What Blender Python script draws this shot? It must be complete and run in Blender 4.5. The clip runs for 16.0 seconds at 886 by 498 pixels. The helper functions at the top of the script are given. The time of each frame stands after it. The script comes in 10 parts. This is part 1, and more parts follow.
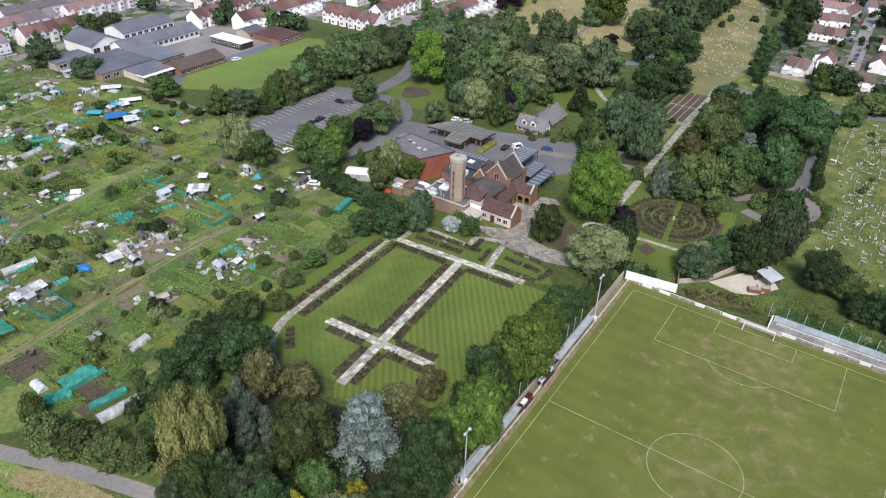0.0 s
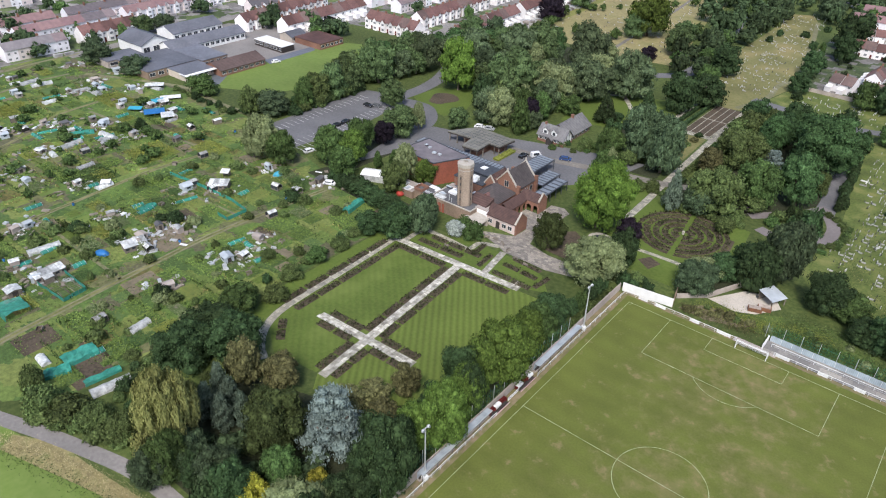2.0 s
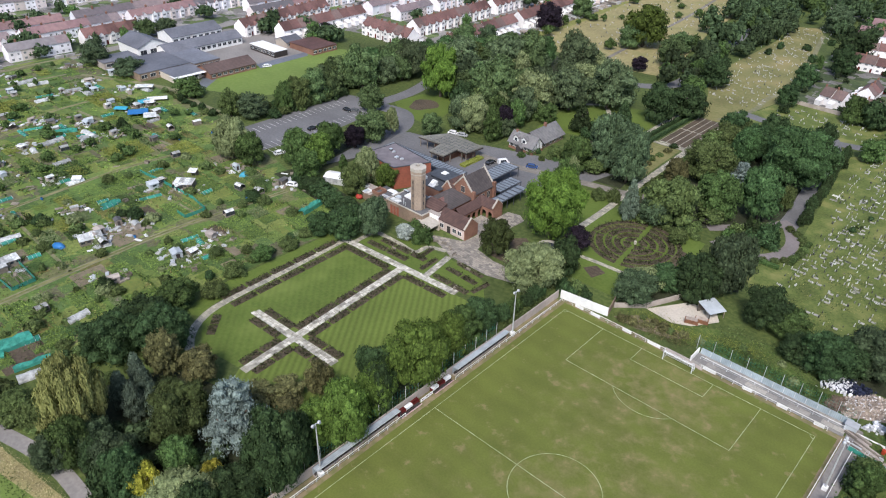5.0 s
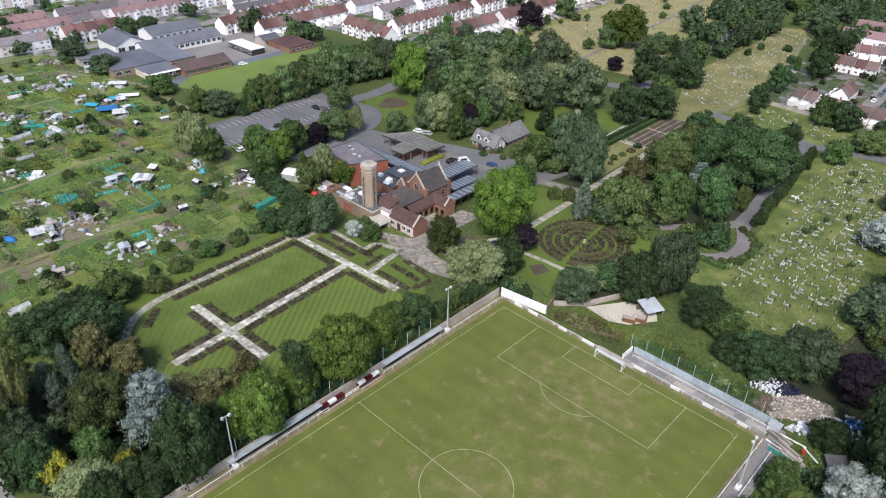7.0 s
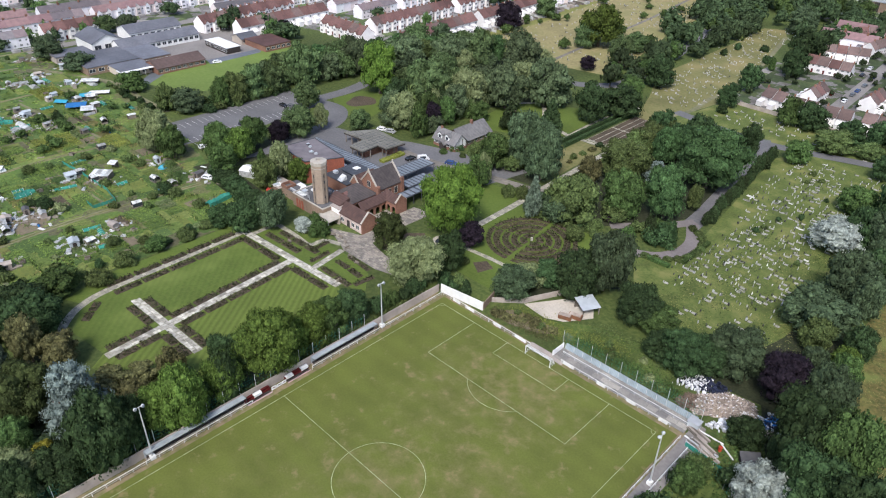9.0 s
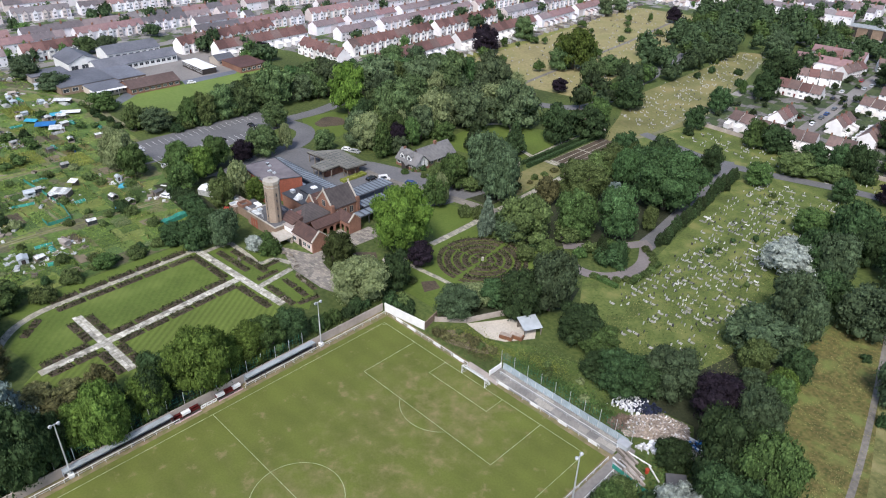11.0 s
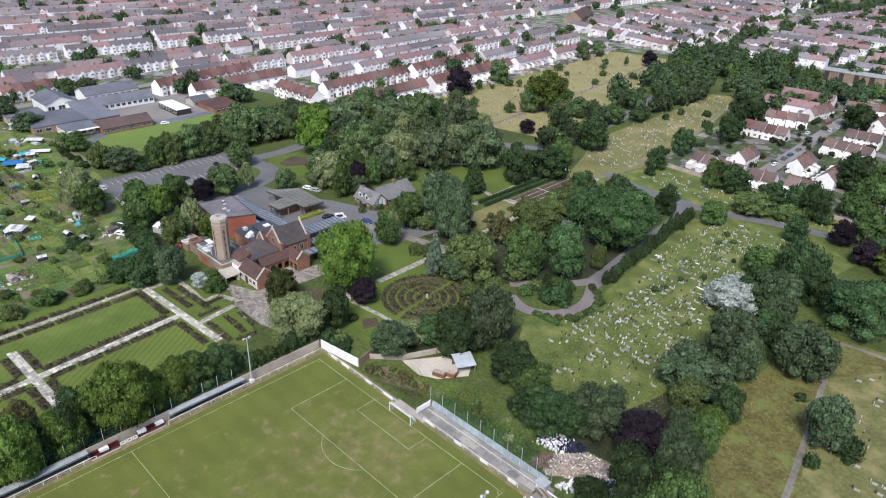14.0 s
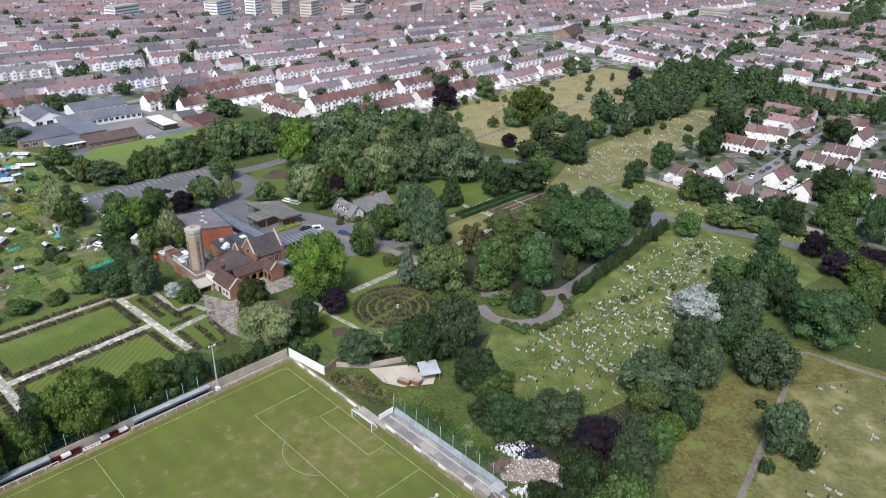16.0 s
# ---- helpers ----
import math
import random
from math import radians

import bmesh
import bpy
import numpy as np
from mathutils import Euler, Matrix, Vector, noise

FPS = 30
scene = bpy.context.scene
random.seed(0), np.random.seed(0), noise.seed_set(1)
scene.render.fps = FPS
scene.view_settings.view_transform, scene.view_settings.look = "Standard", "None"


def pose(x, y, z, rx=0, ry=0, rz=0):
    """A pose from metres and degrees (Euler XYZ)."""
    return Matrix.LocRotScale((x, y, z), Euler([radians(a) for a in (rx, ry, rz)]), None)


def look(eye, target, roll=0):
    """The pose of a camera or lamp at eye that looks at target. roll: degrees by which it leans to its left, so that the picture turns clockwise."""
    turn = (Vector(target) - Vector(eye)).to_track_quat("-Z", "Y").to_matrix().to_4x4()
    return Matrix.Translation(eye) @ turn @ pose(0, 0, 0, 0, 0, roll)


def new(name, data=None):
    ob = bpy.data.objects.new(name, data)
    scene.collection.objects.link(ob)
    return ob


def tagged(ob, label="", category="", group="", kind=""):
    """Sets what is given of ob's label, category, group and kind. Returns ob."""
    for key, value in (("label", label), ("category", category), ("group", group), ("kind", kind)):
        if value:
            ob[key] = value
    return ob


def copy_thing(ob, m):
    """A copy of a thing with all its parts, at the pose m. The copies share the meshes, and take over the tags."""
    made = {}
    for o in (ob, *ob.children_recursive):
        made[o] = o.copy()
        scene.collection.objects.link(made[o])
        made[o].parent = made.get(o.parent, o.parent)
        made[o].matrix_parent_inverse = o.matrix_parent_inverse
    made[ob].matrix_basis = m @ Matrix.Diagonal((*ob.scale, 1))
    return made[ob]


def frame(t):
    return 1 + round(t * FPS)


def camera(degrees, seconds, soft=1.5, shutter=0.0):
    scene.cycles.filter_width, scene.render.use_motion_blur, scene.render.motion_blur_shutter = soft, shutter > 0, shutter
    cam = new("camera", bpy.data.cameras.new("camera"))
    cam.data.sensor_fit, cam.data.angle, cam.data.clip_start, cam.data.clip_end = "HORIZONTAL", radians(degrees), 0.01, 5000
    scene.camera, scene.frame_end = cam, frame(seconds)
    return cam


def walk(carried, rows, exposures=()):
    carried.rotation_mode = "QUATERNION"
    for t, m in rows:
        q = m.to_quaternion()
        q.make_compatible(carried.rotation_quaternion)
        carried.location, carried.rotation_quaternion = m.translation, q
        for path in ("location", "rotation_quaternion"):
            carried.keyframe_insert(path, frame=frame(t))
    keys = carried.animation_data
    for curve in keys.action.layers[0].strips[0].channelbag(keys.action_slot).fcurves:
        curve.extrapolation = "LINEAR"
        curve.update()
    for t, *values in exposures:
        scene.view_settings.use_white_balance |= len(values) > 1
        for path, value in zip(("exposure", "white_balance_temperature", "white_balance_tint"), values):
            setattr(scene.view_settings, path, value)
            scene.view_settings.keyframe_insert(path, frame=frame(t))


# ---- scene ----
cam = camera(64.6, 16.0, 1.1)
PATH = [
    (0, (7.969, -154.316, 109.683), (7.054, -152.914, 108.589), 1.8),
    (0.5, (11.736, -152.973, 109.832), (10.797, -151.588, 108.737), 1.8),
    (1, (15.501, -151.196, 110.105), (14.535, -149.83, 109.009), 1.7),
    (1.5, (19.182, -149.27, 110.301), (18.177, -147.925, 109.214), 1.7),
    (2, (23.04, -147.01, 110.463), (21.984, -145.698, 109.384), 1.5),
    (2.5, (26.627, -144.714, 110.537), (25.53, -143.428, 109.467), 1.5),
    (3, (29.943, -142.486, 110.506), (28.825, -141.214, 109.443), 1.4),
    (3.5, (33.36, -139.833, 110.52), (32.236, -138.565, 109.458), 1.4),
    (4, (36.665, -137.277, 110.394), (35.537, -136.011, 109.333), 1.4),
    (6.5, (54.346, -122.534, 110.271), (53.191, -121.29, 109.213), 1.4),
    (7, (57.741, -119.656, 110.148), (56.582, -118.417, 109.09), 1.4),
    (7.5, (61.225, -116.706, 110.14), (60.06, -115.473, 109.08), 1.4),
    (8, (64.728, -113.85, 110.164), (63.559, -112.621, 109.104), 1.4),
    (8.5, (68.386, -110.898, 110.245), (67.212, -109.674, 109.185), 1.3),
    (9, (71.815, -108.144, 110.262), (70.64, -106.919, 109.204), 1.4),
    (11.5, (85.504, -94.644, 109.879), (84.292, -93.397, 108.891), 1.6),
    (12, (87.667, -92.266, 109.845), (86.449, -91.012, 108.874), 1.6),
    (12.5, (89.754, -90.13, 109.781), (88.53, -88.869, 108.828), 1.6),
    (13, (92.085, -88.368, 109.716), (90.852, -87.1, 108.782), 1.6),
    (13.5, (94.314, -86.792, 109.645), (93.071, -85.52, 108.729), 1.5),
    (14, (96.67, -85.303, 109.737), (95.418, -84.03, 108.834), 1.5),
    (14.5, (98.946, -84.113, 109.749), (97.689, -82.839, 108.857), 1.5),
    (15, (101.191, -82.99, 109.684), (99.93, -81.712, 108.802), 1.5),
    (15.5, (103.426, -81.986, 109.583), (102.161, -80.705, 108.713), 1.5),
    (16, (105.554, -81.03, 109.436), (104.286, -79.745, 108.576), 1.4),
]
SKY_STRENGTH, SUN_STRENGTH, EXPOSURE = 0.125, 2.5, 0.63
walk(cam, [(t, look(eye, target, roll)) for t, eye, target, roll in PATH], [(0, EXPOSURE, 6260, 12), (16, EXPOSURE, 6160, 12)])

# ---- world and light ----
world = bpy.data.worlds.new("sky")
world.use_nodes = True
scene.world = world
wn, wl = world.node_tree.nodes, world.node_tree.links
sky = wn.new("ShaderNodeTexSky")
sky.sky_type, sky.sun_disc = "NISHITA", False
SUN_EL, SUN_AZ = radians(50), radians(150)
sky.sun_elevation, sky.sun_rotation = SUN_EL, SUN_AZ
sky.air_density, sky.dust_density, sky.ozone_density = 1.0, 2.0, 1.0
wl.new(sky.outputs[0], wn["Background"].inputs["Color"])
wn["Background"].inputs["Strength"].default_value = SKY_STRENGTH
sun_data = bpy.data.lights.new("sun", "SUN")
sun_data.energy, sun_data.angle, sun_data.color = SUN_STRENGTH, radians(14), (1.0, 0.95, 0.88)
sun = new("sun", sun_data)
sun.matrix_world = look((math.sin(SUN_AZ) * math.cos(SUN_EL) * 500, math.cos(SUN_AZ) * math.cos(SUN_EL) * 500, math.sin(SUN_EL) * 500), (0, 0, 0))


# ---- materials ----
def mat(name, c1, c2, scale=1.0, rough=0.85, bump=0.3, big=0.05, spread=0.25, metal=0.0, spec=0.3, c3=None, per_object=0.0, per_island=0.0, contrast=0.35, bump_scale=None):
    """Two colours mixed by a fine noise, uneven again at a large scale, with relief."""
    m = bpy.data.materials.new(name)
    m.use_nodes = True
    n, l = m.node_tree.nodes, m.node_tree.links
    b = n["Principled BSDF"]
    b.inputs["Roughness"].default_value, b.inputs["Metallic"].default_value = rough, metal
    b.inputs["Specular IOR Level"].default_value = spec
    geo = n.new("ShaderNodeNewGeometry")

    def noise_at(s, detail=4.0):
        t = n.new("ShaderNodeTexNoise")
        t.inputs["Scale"].default_value, t.inputs["Detail"].default_value = s, detail
        l.new(geo.outputs["Position"], t.inputs["Vector"])
        return t.outputs["Fac"]

    def ramp(fac, lo, hi, a=0.0, z=1.0):
        r = n.new("ShaderNodeMapRange")
        r.inputs[1].default_value, r.inputs[2].default_value, r.inputs[3].default_value, r.inputs[4].default_value = lo, hi, a, z
        l.new(fac, r.inputs[0])
        return r.outputs[0]

    def mix(fac, a, c, kind="MIX"):
        x = n.new("ShaderNodeMix")
        x.data_type, x.blend_type = "RGBA", kind
        for socket, v in ((x.inputs[0], fac), (x.inputs[6], a), (x.inputs[7], c)):
            if isinstance(v, (int, float)):
                socket.default_value = v
            elif isinstance(v, tuple):
                socket.default_value = (*v, 1)
            else:
                l.new(v, socket)
        return x.outputs[2]

    fine = noise_at(scale)
    colour = mix(ramp(fine, 0.5 - contrast / 2, 0.5 + contrast / 2), c1, c2)
    large = noise_at(big, 5.0)
    if c3:
        colour = mix(ramp(large, 0.5, 0.68), colour, c3)
    value = ramp(large, 0.3, 0.7, 1 - spread, 1 + spread)
    if per_object:
        info = n.new("ShaderNodeObjectInfo")
        o = ramp(info.outputs["Random"], 0, 1, 1 - per_object, 1 + per_object)
        value_node = n.new("ShaderNodeMath")
        value_node.operation = "MULTIPLY"
        l.new(value, value_node.inputs[0]), l.new(o, value_node.inputs[1])
        value = value_node.outputs[0]
    if per_island:
        o = ramp(geo.outputs["Random Per Island"], 0, 1, 1 - per_island, 1 + per_island)
        value_node = n.new("ShaderNodeMath")
        value_node.operation = "MULTIPLY"
        l.new(value, value_node.inputs[0]), l.new(o, value_node.inputs[1])
        value = value_node.outputs[0]
    grey = n.new("ShaderNodeCombineColor")
    for i in range(3):
        l.new(value, grey.inputs[i])
    colour = mix(1.0, colour, grey.outputs[0], "MULTIPLY")
    l.new(colour, b.inputs["Base Color"])
    if bump:
        bn = n.new("ShaderNodeBump")
        bn.inputs["Strength"].default_value, bn.inputs["Distance"].default_value = bump, 0.15
        l.new(noise_at(bump_scale or scale * 2.3), bn.inputs["Height"])
        l.new(bn.outputs["Normal"], b.inputs["Normal"])
    return m


def striped(m, axis, period, amount, wobble=0.6, turn=0.0):
    """Adds soft mown or sheeted stripes across an axis to a material's colour."""
    n, l = m.node_tree.nodes, m.node_tree.links
    b = n["Principled BSDF"]
    old = b.inputs["Base Color"].links[0].from_socket
    geo = n.new("ShaderNodeNewGeometry")
    w = n.new("ShaderNodeTexWave")
    w.wave_type, w.bands_direction, w.wave_profile = "BANDS", axis, "SIN"
    w.inputs["Scale"].default_value = 2 * math.pi / (20 * period) * 1.0
    w.inputs["Distortion"].default_value, w.inputs["Detail Scale"].default_value = wobble, 0.3
    if turn:
        v = n.new("ShaderNodeVectorRotate")
        v.rotation_type, v.inputs["Angle"].default_value = "Z_AXIS", radians(turn)
        l.new(geo.outputs["Position"], v.inputs["Vector"]), l.new(v.outputs[0], w.inputs["Vector"])
    else:
        l.new(geo.outputs["Position"], w.inputs["Vector"])
    r = n.new("ShaderNodeMapRange")
    r.inputs[3].default_value, r.inputs[4].default_value = 1 - amount, 1 + amount
    l.new(w.outputs["Fac"], r.inputs[0])
    c = n.new("ShaderNodeCombineColor")
    for i in range(3):
        l.new(r.outputs[0], c.inputs[i])
    x = n.new("ShaderNodeMix")
    x.data_type, x.blend_type = "RGBA", "MULTIPLY"
    x.inputs[0].default_value = 1.0
    l.new(old, x.inputs[6]), l.new(c.outputs[0], x.inputs[7])
    l.new(x.outputs[2], b.inputs["Base Color"])
    return m


def paved(name, c1, c2, size, joint=(0.1, 0.1, 0.09), rough=0.85):
    """Square-cut slabs of uneven colour with dark joints."""
    m = mat(name, c1, c2, 3.0, rough, 0.2, 0.08, 0.2)
    n, l = m.node_tree.nodes, m.node_tree.links
    b = n["Principled BSDF"]
    old = b.inputs["Base Color"].links[0].from_socket
    geo = n.new("ShaderNodeNewGeometry")
    br = n.new("ShaderNodeTexBrick")
    br.inputs["Scale"].default_value = 1.0
    br.inputs["Brick Width"].default_value, br.inputs["Row Height"].default_value = size * 1.5, size
    br.inputs["Mortar Size"].default_value = 0.02
    br.inputs["Color1"].default_value, br.inputs["Color2"].default_value = (0.62, 0.62, 0.62, 1), (1.25, 1.22, 1.12, 1)
    br.inputs["Mortar"].default_value = (0.45, 0.45, 0.42, 1)
    l.new(geo.outputs["Position"], br.inputs["Vector"])
    x = n.new("ShaderNodeMix")
    x.data_type, x.blend_type = "RGBA", "MULTIPLY"
    x.inputs[0].default_value = 1.0
    l.new(old, x.inputs[6]), l.new(br.outputs["Color"], x.inputs[7])
    l.new(x.outputs[2], b.inputs["Base Color"])
    return m


def leafy(name, c1, c2, per_island=0.4, per_object=0.15, low=0.55, hue=0.022):
    """Leaves of one kind: uneven from spray to spray, and a little yellower or bluer from tree to tree."""
    dark, bright = tuple(low * v for v in c1), tuple(1.28 * v for v in c2)
    m = mat(name, dark, bright, 1.6, 0.8, 0.5, 0.10, 0.2, spec=0.08, per_island=per_island, per_object=per_object, contrast=0.42, bump_scale=4.0)
    n, l = m.node_tree.nodes, m.node_tree.links
    b = n["Principled BSDF"]
    info, r, h = n.new("ShaderNodeObjectInfo"), n.new("ShaderNodeMapRange"), n.new("ShaderNodeHueSaturation")
    r.inputs[3].default_value, r.inputs[4].default_value = 0.5 - 0.4 * hue, 0.5 + 0.3 * hue
    l.new(info.outputs["Random"], r.inputs[0]), l.new(r.outputs[0], h.inputs["Hue"])
    l.new(b.inputs["Base Color"].links[0].from_socket, h.inputs["Color"])
    l.new(h.outputs["Color"], b.inputs["Base Color"])
    return m


M = {
    "rough_grass": mat("rough_grass", (0.044, 0.068, 0.015), (0.088, 0.112, 0.030), 0.8, 0.9, 0.6, 0.03, 0.3),
    "pitch": striped(mat("pitch_turf", (0.122, 0.138, 0.027), (0.086, 0.106, 0.020), 2.6, 0.9, 0.25, 0.09, 0.13, contrast=0.7), "Y", 5.5, 0.035, 0.4),
    "worn_turf": mat("worn_turf", (0.225, 0.170, 0.110), (0.130, 0.130, 0.050), 0.6, 0.95, 0.3, 0.2, 0.2),
    "lawn": mat("lawn", (0.076, 0.116, 0.018), (0.100, 0.136, 0.026), 1.2, 0.9, 0.2, 0.07, 0.15),
    "cemetery_grass": mat("cemetery_grass", (0.058, 0.096, 0.018), (0.140, 0.162, 0.044), 1.3, 0.9, 0.9, 0.14, 0.30, c3=(0.145, 0.148, 0.048), contrast=0.5),
    "thin_grass": mat("thin_grass", (0.085, 0.102, 0.030), (0.185, 0.172, 0.066), 0.9, 0.95, 0.9, 0.13, 0.26, c3=(0.200, 0.176, 0.080), contrast=0.45),
    "rank_grass": mat("rank_grass", (0.058, 0.098, 0.018), (0.098, 0.125, 0.033), 0.9, 0.9, 0.8, 0.10, 0.30),
    "bay_paint": mat("bay_paint", (0.62, 0.62, 0.60), (0.45, 0.45, 0.44), 0.5, 0.8, 0.0, 0.1, 0.2),
    "yellow_strip": mat("yellow_strip", (0.200, 0.200, 0.062), (0.150, 0.165, 0.046), 0.8, 0.95, 0.5, 0.08, 0.2),
    "dry_grass": mat("dry_grass", (0.165, 0.134, 0.046), (0.066, 0.080, 0.020), 1.0, 0.95, 0.9, 0.20, 0.30, c3=(0.110, 0.128, 0.036)),
    "field_grass": mat("field_grass", (0.115, 0.170, 0.034), (0.140, 0.190, 0.046), 0.6, 0.9, 0.3, 0.05, 0.15),
    "allotment_dark": mat("allotment_rows", (0.060, 0.105, 0.030), (0.100, 0.150, 0.045), 1.6, 0.95, 0.9, 0.12, 0.25),
    "allotment_yellow": mat("allotment_hay", (0.170, 0.190, 0.045), (0.120, 0.160, 0.040), 1.2, 0.95, 0.9, 0.12, 0.25),
    "soil": mat("soil", (0.060, 0.045, 0.032), (0.100, 0.078, 0.055), 1.5, 0.95, 0.6, 0.2, 0.2),
    "pale_soil": mat("pale_soil", (0.20, 0.16, 0.11), (0.14, 0.12, 0.08), 1.0, 0.95, 0.5, 0.2, 0.2),
    "asphalt": mat("asphalt", (0.120, 0.120, 0.126), (0.155, 0.152, 0.155), 1.2, 0.9, 0.2, 0.06, 0.18),
    "pale_asphalt": mat("pale_asphalt", (0.19, 0.175, 0.165), (0.24, 0.225, 0.21), 1.2, 0.9, 0.2, 0.06, 0.15),
    "grey_path": mat("grey_path", (0.21, 0.19, 0.165), (0.14, 0.13, 0.112), 1.0, 0.95, 0.4, 0.1, 0.25),
    "loop_asphalt": mat("loop_asphalt", (0.165, 0.145, 0.142), (0.20, 0.178, 0.172), 1.2, 0.9, 0.2, 0.06, 0.18),
    # Fallen leaves, with the shade under the crowns put into the colour.
    "shaded_litter": mat("shaded_leaf_litter", (0.022, 0.029, 0.013), (0.040, 0.045, 0.021), 1.6, 0.95, 0.8, 0.2, 0.3),
    "track": mat("dirt_track", (0.215, 0.192, 0.125), (0.128, 0.142, 0.062), 0.8, 0.95, 0.4, 0.1, 0.25),
    "gravel": mat("pale_gravel", (0.52, 0.47, 0.40), (0.42, 0.38, 0.32), 2.0, 0.95, 0.4, 0.15, 0.15),
    "flags": paved("stone_flags", (0.37, 0.35, 0.30), (0.27, 0.26, 0.22), 0.9),
    "flag_slab": mat("flag_slab", (0.52, 0.50, 0.44), (0.25, 0.235, 0.19), 0.9, 0.9, 0.2, 0.4, 0.15, per_object=0.35, contrast=0.3),
    "patio": paved("patio_slabs", (0.30, 0.275, 0.25), (0.22, 0.20, 0.18), 0.8),
    "concrete": mat("concrete", (0.40, 0.35, 0.31), (0.30, 0.26, 0.23), 0.8, 0.9, 0.3, 0.2, 0.2),
    "straw_field": mat("straw_field", (0.310, 0.262, 0.128), (0.215, 0.195, 0.085), 0.6, 0.95, 0.7, 0.05, 0.22, c3=(0.165, 0.160, 0.062)),
    "terrace_slab": paved("terrace_slabs", (0.32, 0.305, 0.29), (0.24, 0.23, 0.22), 1.6),
    "white": mat("white_paint", (0.78, 0.78, 0.77), (0.68, 0.68, 0.66), 0.8, 0.6, 0.1, 0.1, 0.08),
    "line": mat("line_paint", (0.38, 0.42, 0.25), (0.20, 0.24, 0.10), 0.6, 0.9, 0.0, 0.1, 0.2),
    "white_render": mat("white_render", (0.84, 0.82, 0.81), (0.75, 0.72, 0.71), 0.5, 0.85, 0.1, 0.05, 0.15, per_object=0.15),
    "cream_render": mat("cream_render", (0.56, 0.49, 0.41), (0.47, 0.41, 0.35), 0.5, 0.85, 0.1, 0.05, 0.15, per_object=0.18),
    "brick": mat("red_brick", (0.255, 0.135, 0.092), (0.19, 0.100, 0.070), 2.5, 0.9, 0.3, 0.2, 0.2),
    "tan_brick": mat("tan_brick", (0.275, 0.200, 0.145), (0.205, 0.148, 0.108), 2.5, 0.9, 0.3, 0.2, 0.22),
    "orange_brick": mat("orange_brick", (0.29, 0.092, 0.055), (0.22, 0.074, 0.046), 2.0, 0.9, 0.2, 0.15, 0.15),
    "stone": mat("stone_dressing", (0.46, 0.42, 0.36), (0.38, 0.35, 0.30), 1.5, 0.85, 0.2, 0.2, 0.15),
    "red_tile": striped(mat("red_roof_tile", (0.160, 0.084, 0.074), (0.118, 0.068, 0.062), 0.8, 0.85, 0.3, 0.08, 0.25, per_object=0.3), "Z", 0.33, 0.12),
    "brown_tile": striped(mat("brown_roof_tile", (0.150, 0.102, 0.090), (0.115, 0.083, 0.077), 0.8, 0.85, 0.3, 0.08, 0.25, per_object=0.3), "Z", 0.33, 0.12),
    "chapel_tile": striped(mat("chapel_roof_tile", (0.105, 0.062, 0.053), (0.075, 0.047, 0.042), 0.9, 0.85, 0.3, 0.12, 0.2), "Z", 0.3, 0.15),
    "slate": mat("slate_roof", (0.150, 0.154, 0.175), (0.112, 0.116, 0.134), 0.9, 0.6, 0.2, 0.1, 0.2, per_object=0.15),
    "felt": mat("grey_roof_felt", (0.085, 0.085, 0.090), (0.115, 0.113, 0.115), 0.6, 0.8, 0.2, 0.12, 0.2),
    "tan_felt": mat("brown_roof_felt", (0.190, 0.186, 0.160), (0.145, 0.142, 0.124), 0.6, 0.85, 0.2, 0.12, 0.2),
    "grey_tile": striped(mat("grey_roof_tile", (0.185, 0.180, 0.178), (0.135, 0.132, 0.132), 0.9, 0.85, 0.3, 0.15, 0.2), "Z", 0.33, 0.12),
    "screen_sheet": striped(mat("screen_sheet", (0.30, 0.355, 0.375), (0.22, 0.265, 0.285), 0.7, 0.55, 0.1, 0.15, 0.2), "X", 0.4, 0.08),
    "stand_sheet": striped(mat("stand_sheet", (0.40, 0.44, 0.47), (0.30, 0.335, 0.36), 0.7, 0.55, 0.1, 0.15, 0.2), "Y", 0.35, 0.08),
    "steel_sheet": mat("steel_sheet", (0.45, 0.49, 0.52), (0.37, 0.405, 0.43), 0.6, 0.5, 0.1, 0.1, 0.14),
    "dark_steel": mat("dark_steel", (0.06, 0.065, 0.075), (0.09, 0.095, 0.105), 0.8, 0.5, 0.1, 0.1, 0.1, metal=0.3),
    "galvanised": mat("galvanised_steel", (0.55, 0.56, 0.57), (0.47, 0.48, 0.49), 1.0, 0.45, 0.1, 0.2, 0.1, metal=0.3),
    "timber": mat("weathered_timber", (0.22, 0.19, 0.155), (0.15, 0.13, 0.105), 1.2, 0.9, 0.3, 0.2, 0.25, per_object=0.3),
    "dark_timber": mat("dark_timber", (0.035, 0.030, 0.028), (0.055, 0.045, 0.040), 1.2, 0.8, 0.2, 0.2, 0.2),
    "house_glass": mat("house_glass", (0.17, 0.175, 0.185), (0.25, 0.255, 0.265), 0.3, 0.15, 0.0, 0.1, 0.2, spec=0.5),
    "canopy_pane": mat("canopy_pane", (0.20, 0.225, 0.25), (0.155, 0.175, 0.195), 0.6, 0.3, 0.1, 0.2, 0.15),
    "slate_brown": striped(mat("dark_chapel_tile", (0.082, 0.070, 0.068), (0.060, 0.052, 0.052), 0.9, 0.85, 0.3, 0.12, 0.2), "Z", 0.3, 0.15),
    "dry_cemetery": mat("dry_cemetery_grass", (0.195, 0.180, 0.075), (0.135, 0.140, 0.048), 0.7, 0.95, 0.6, 0.05, 0.25, c3=(0.20, 0.17, 0.075)),
    "glass": mat("window_glass", (0.030, 0.036, 0.045), (0.045, 0.052, 0.062), 0.3, 0.08, 0.0, 0.1, 0.2, spec=0.6),
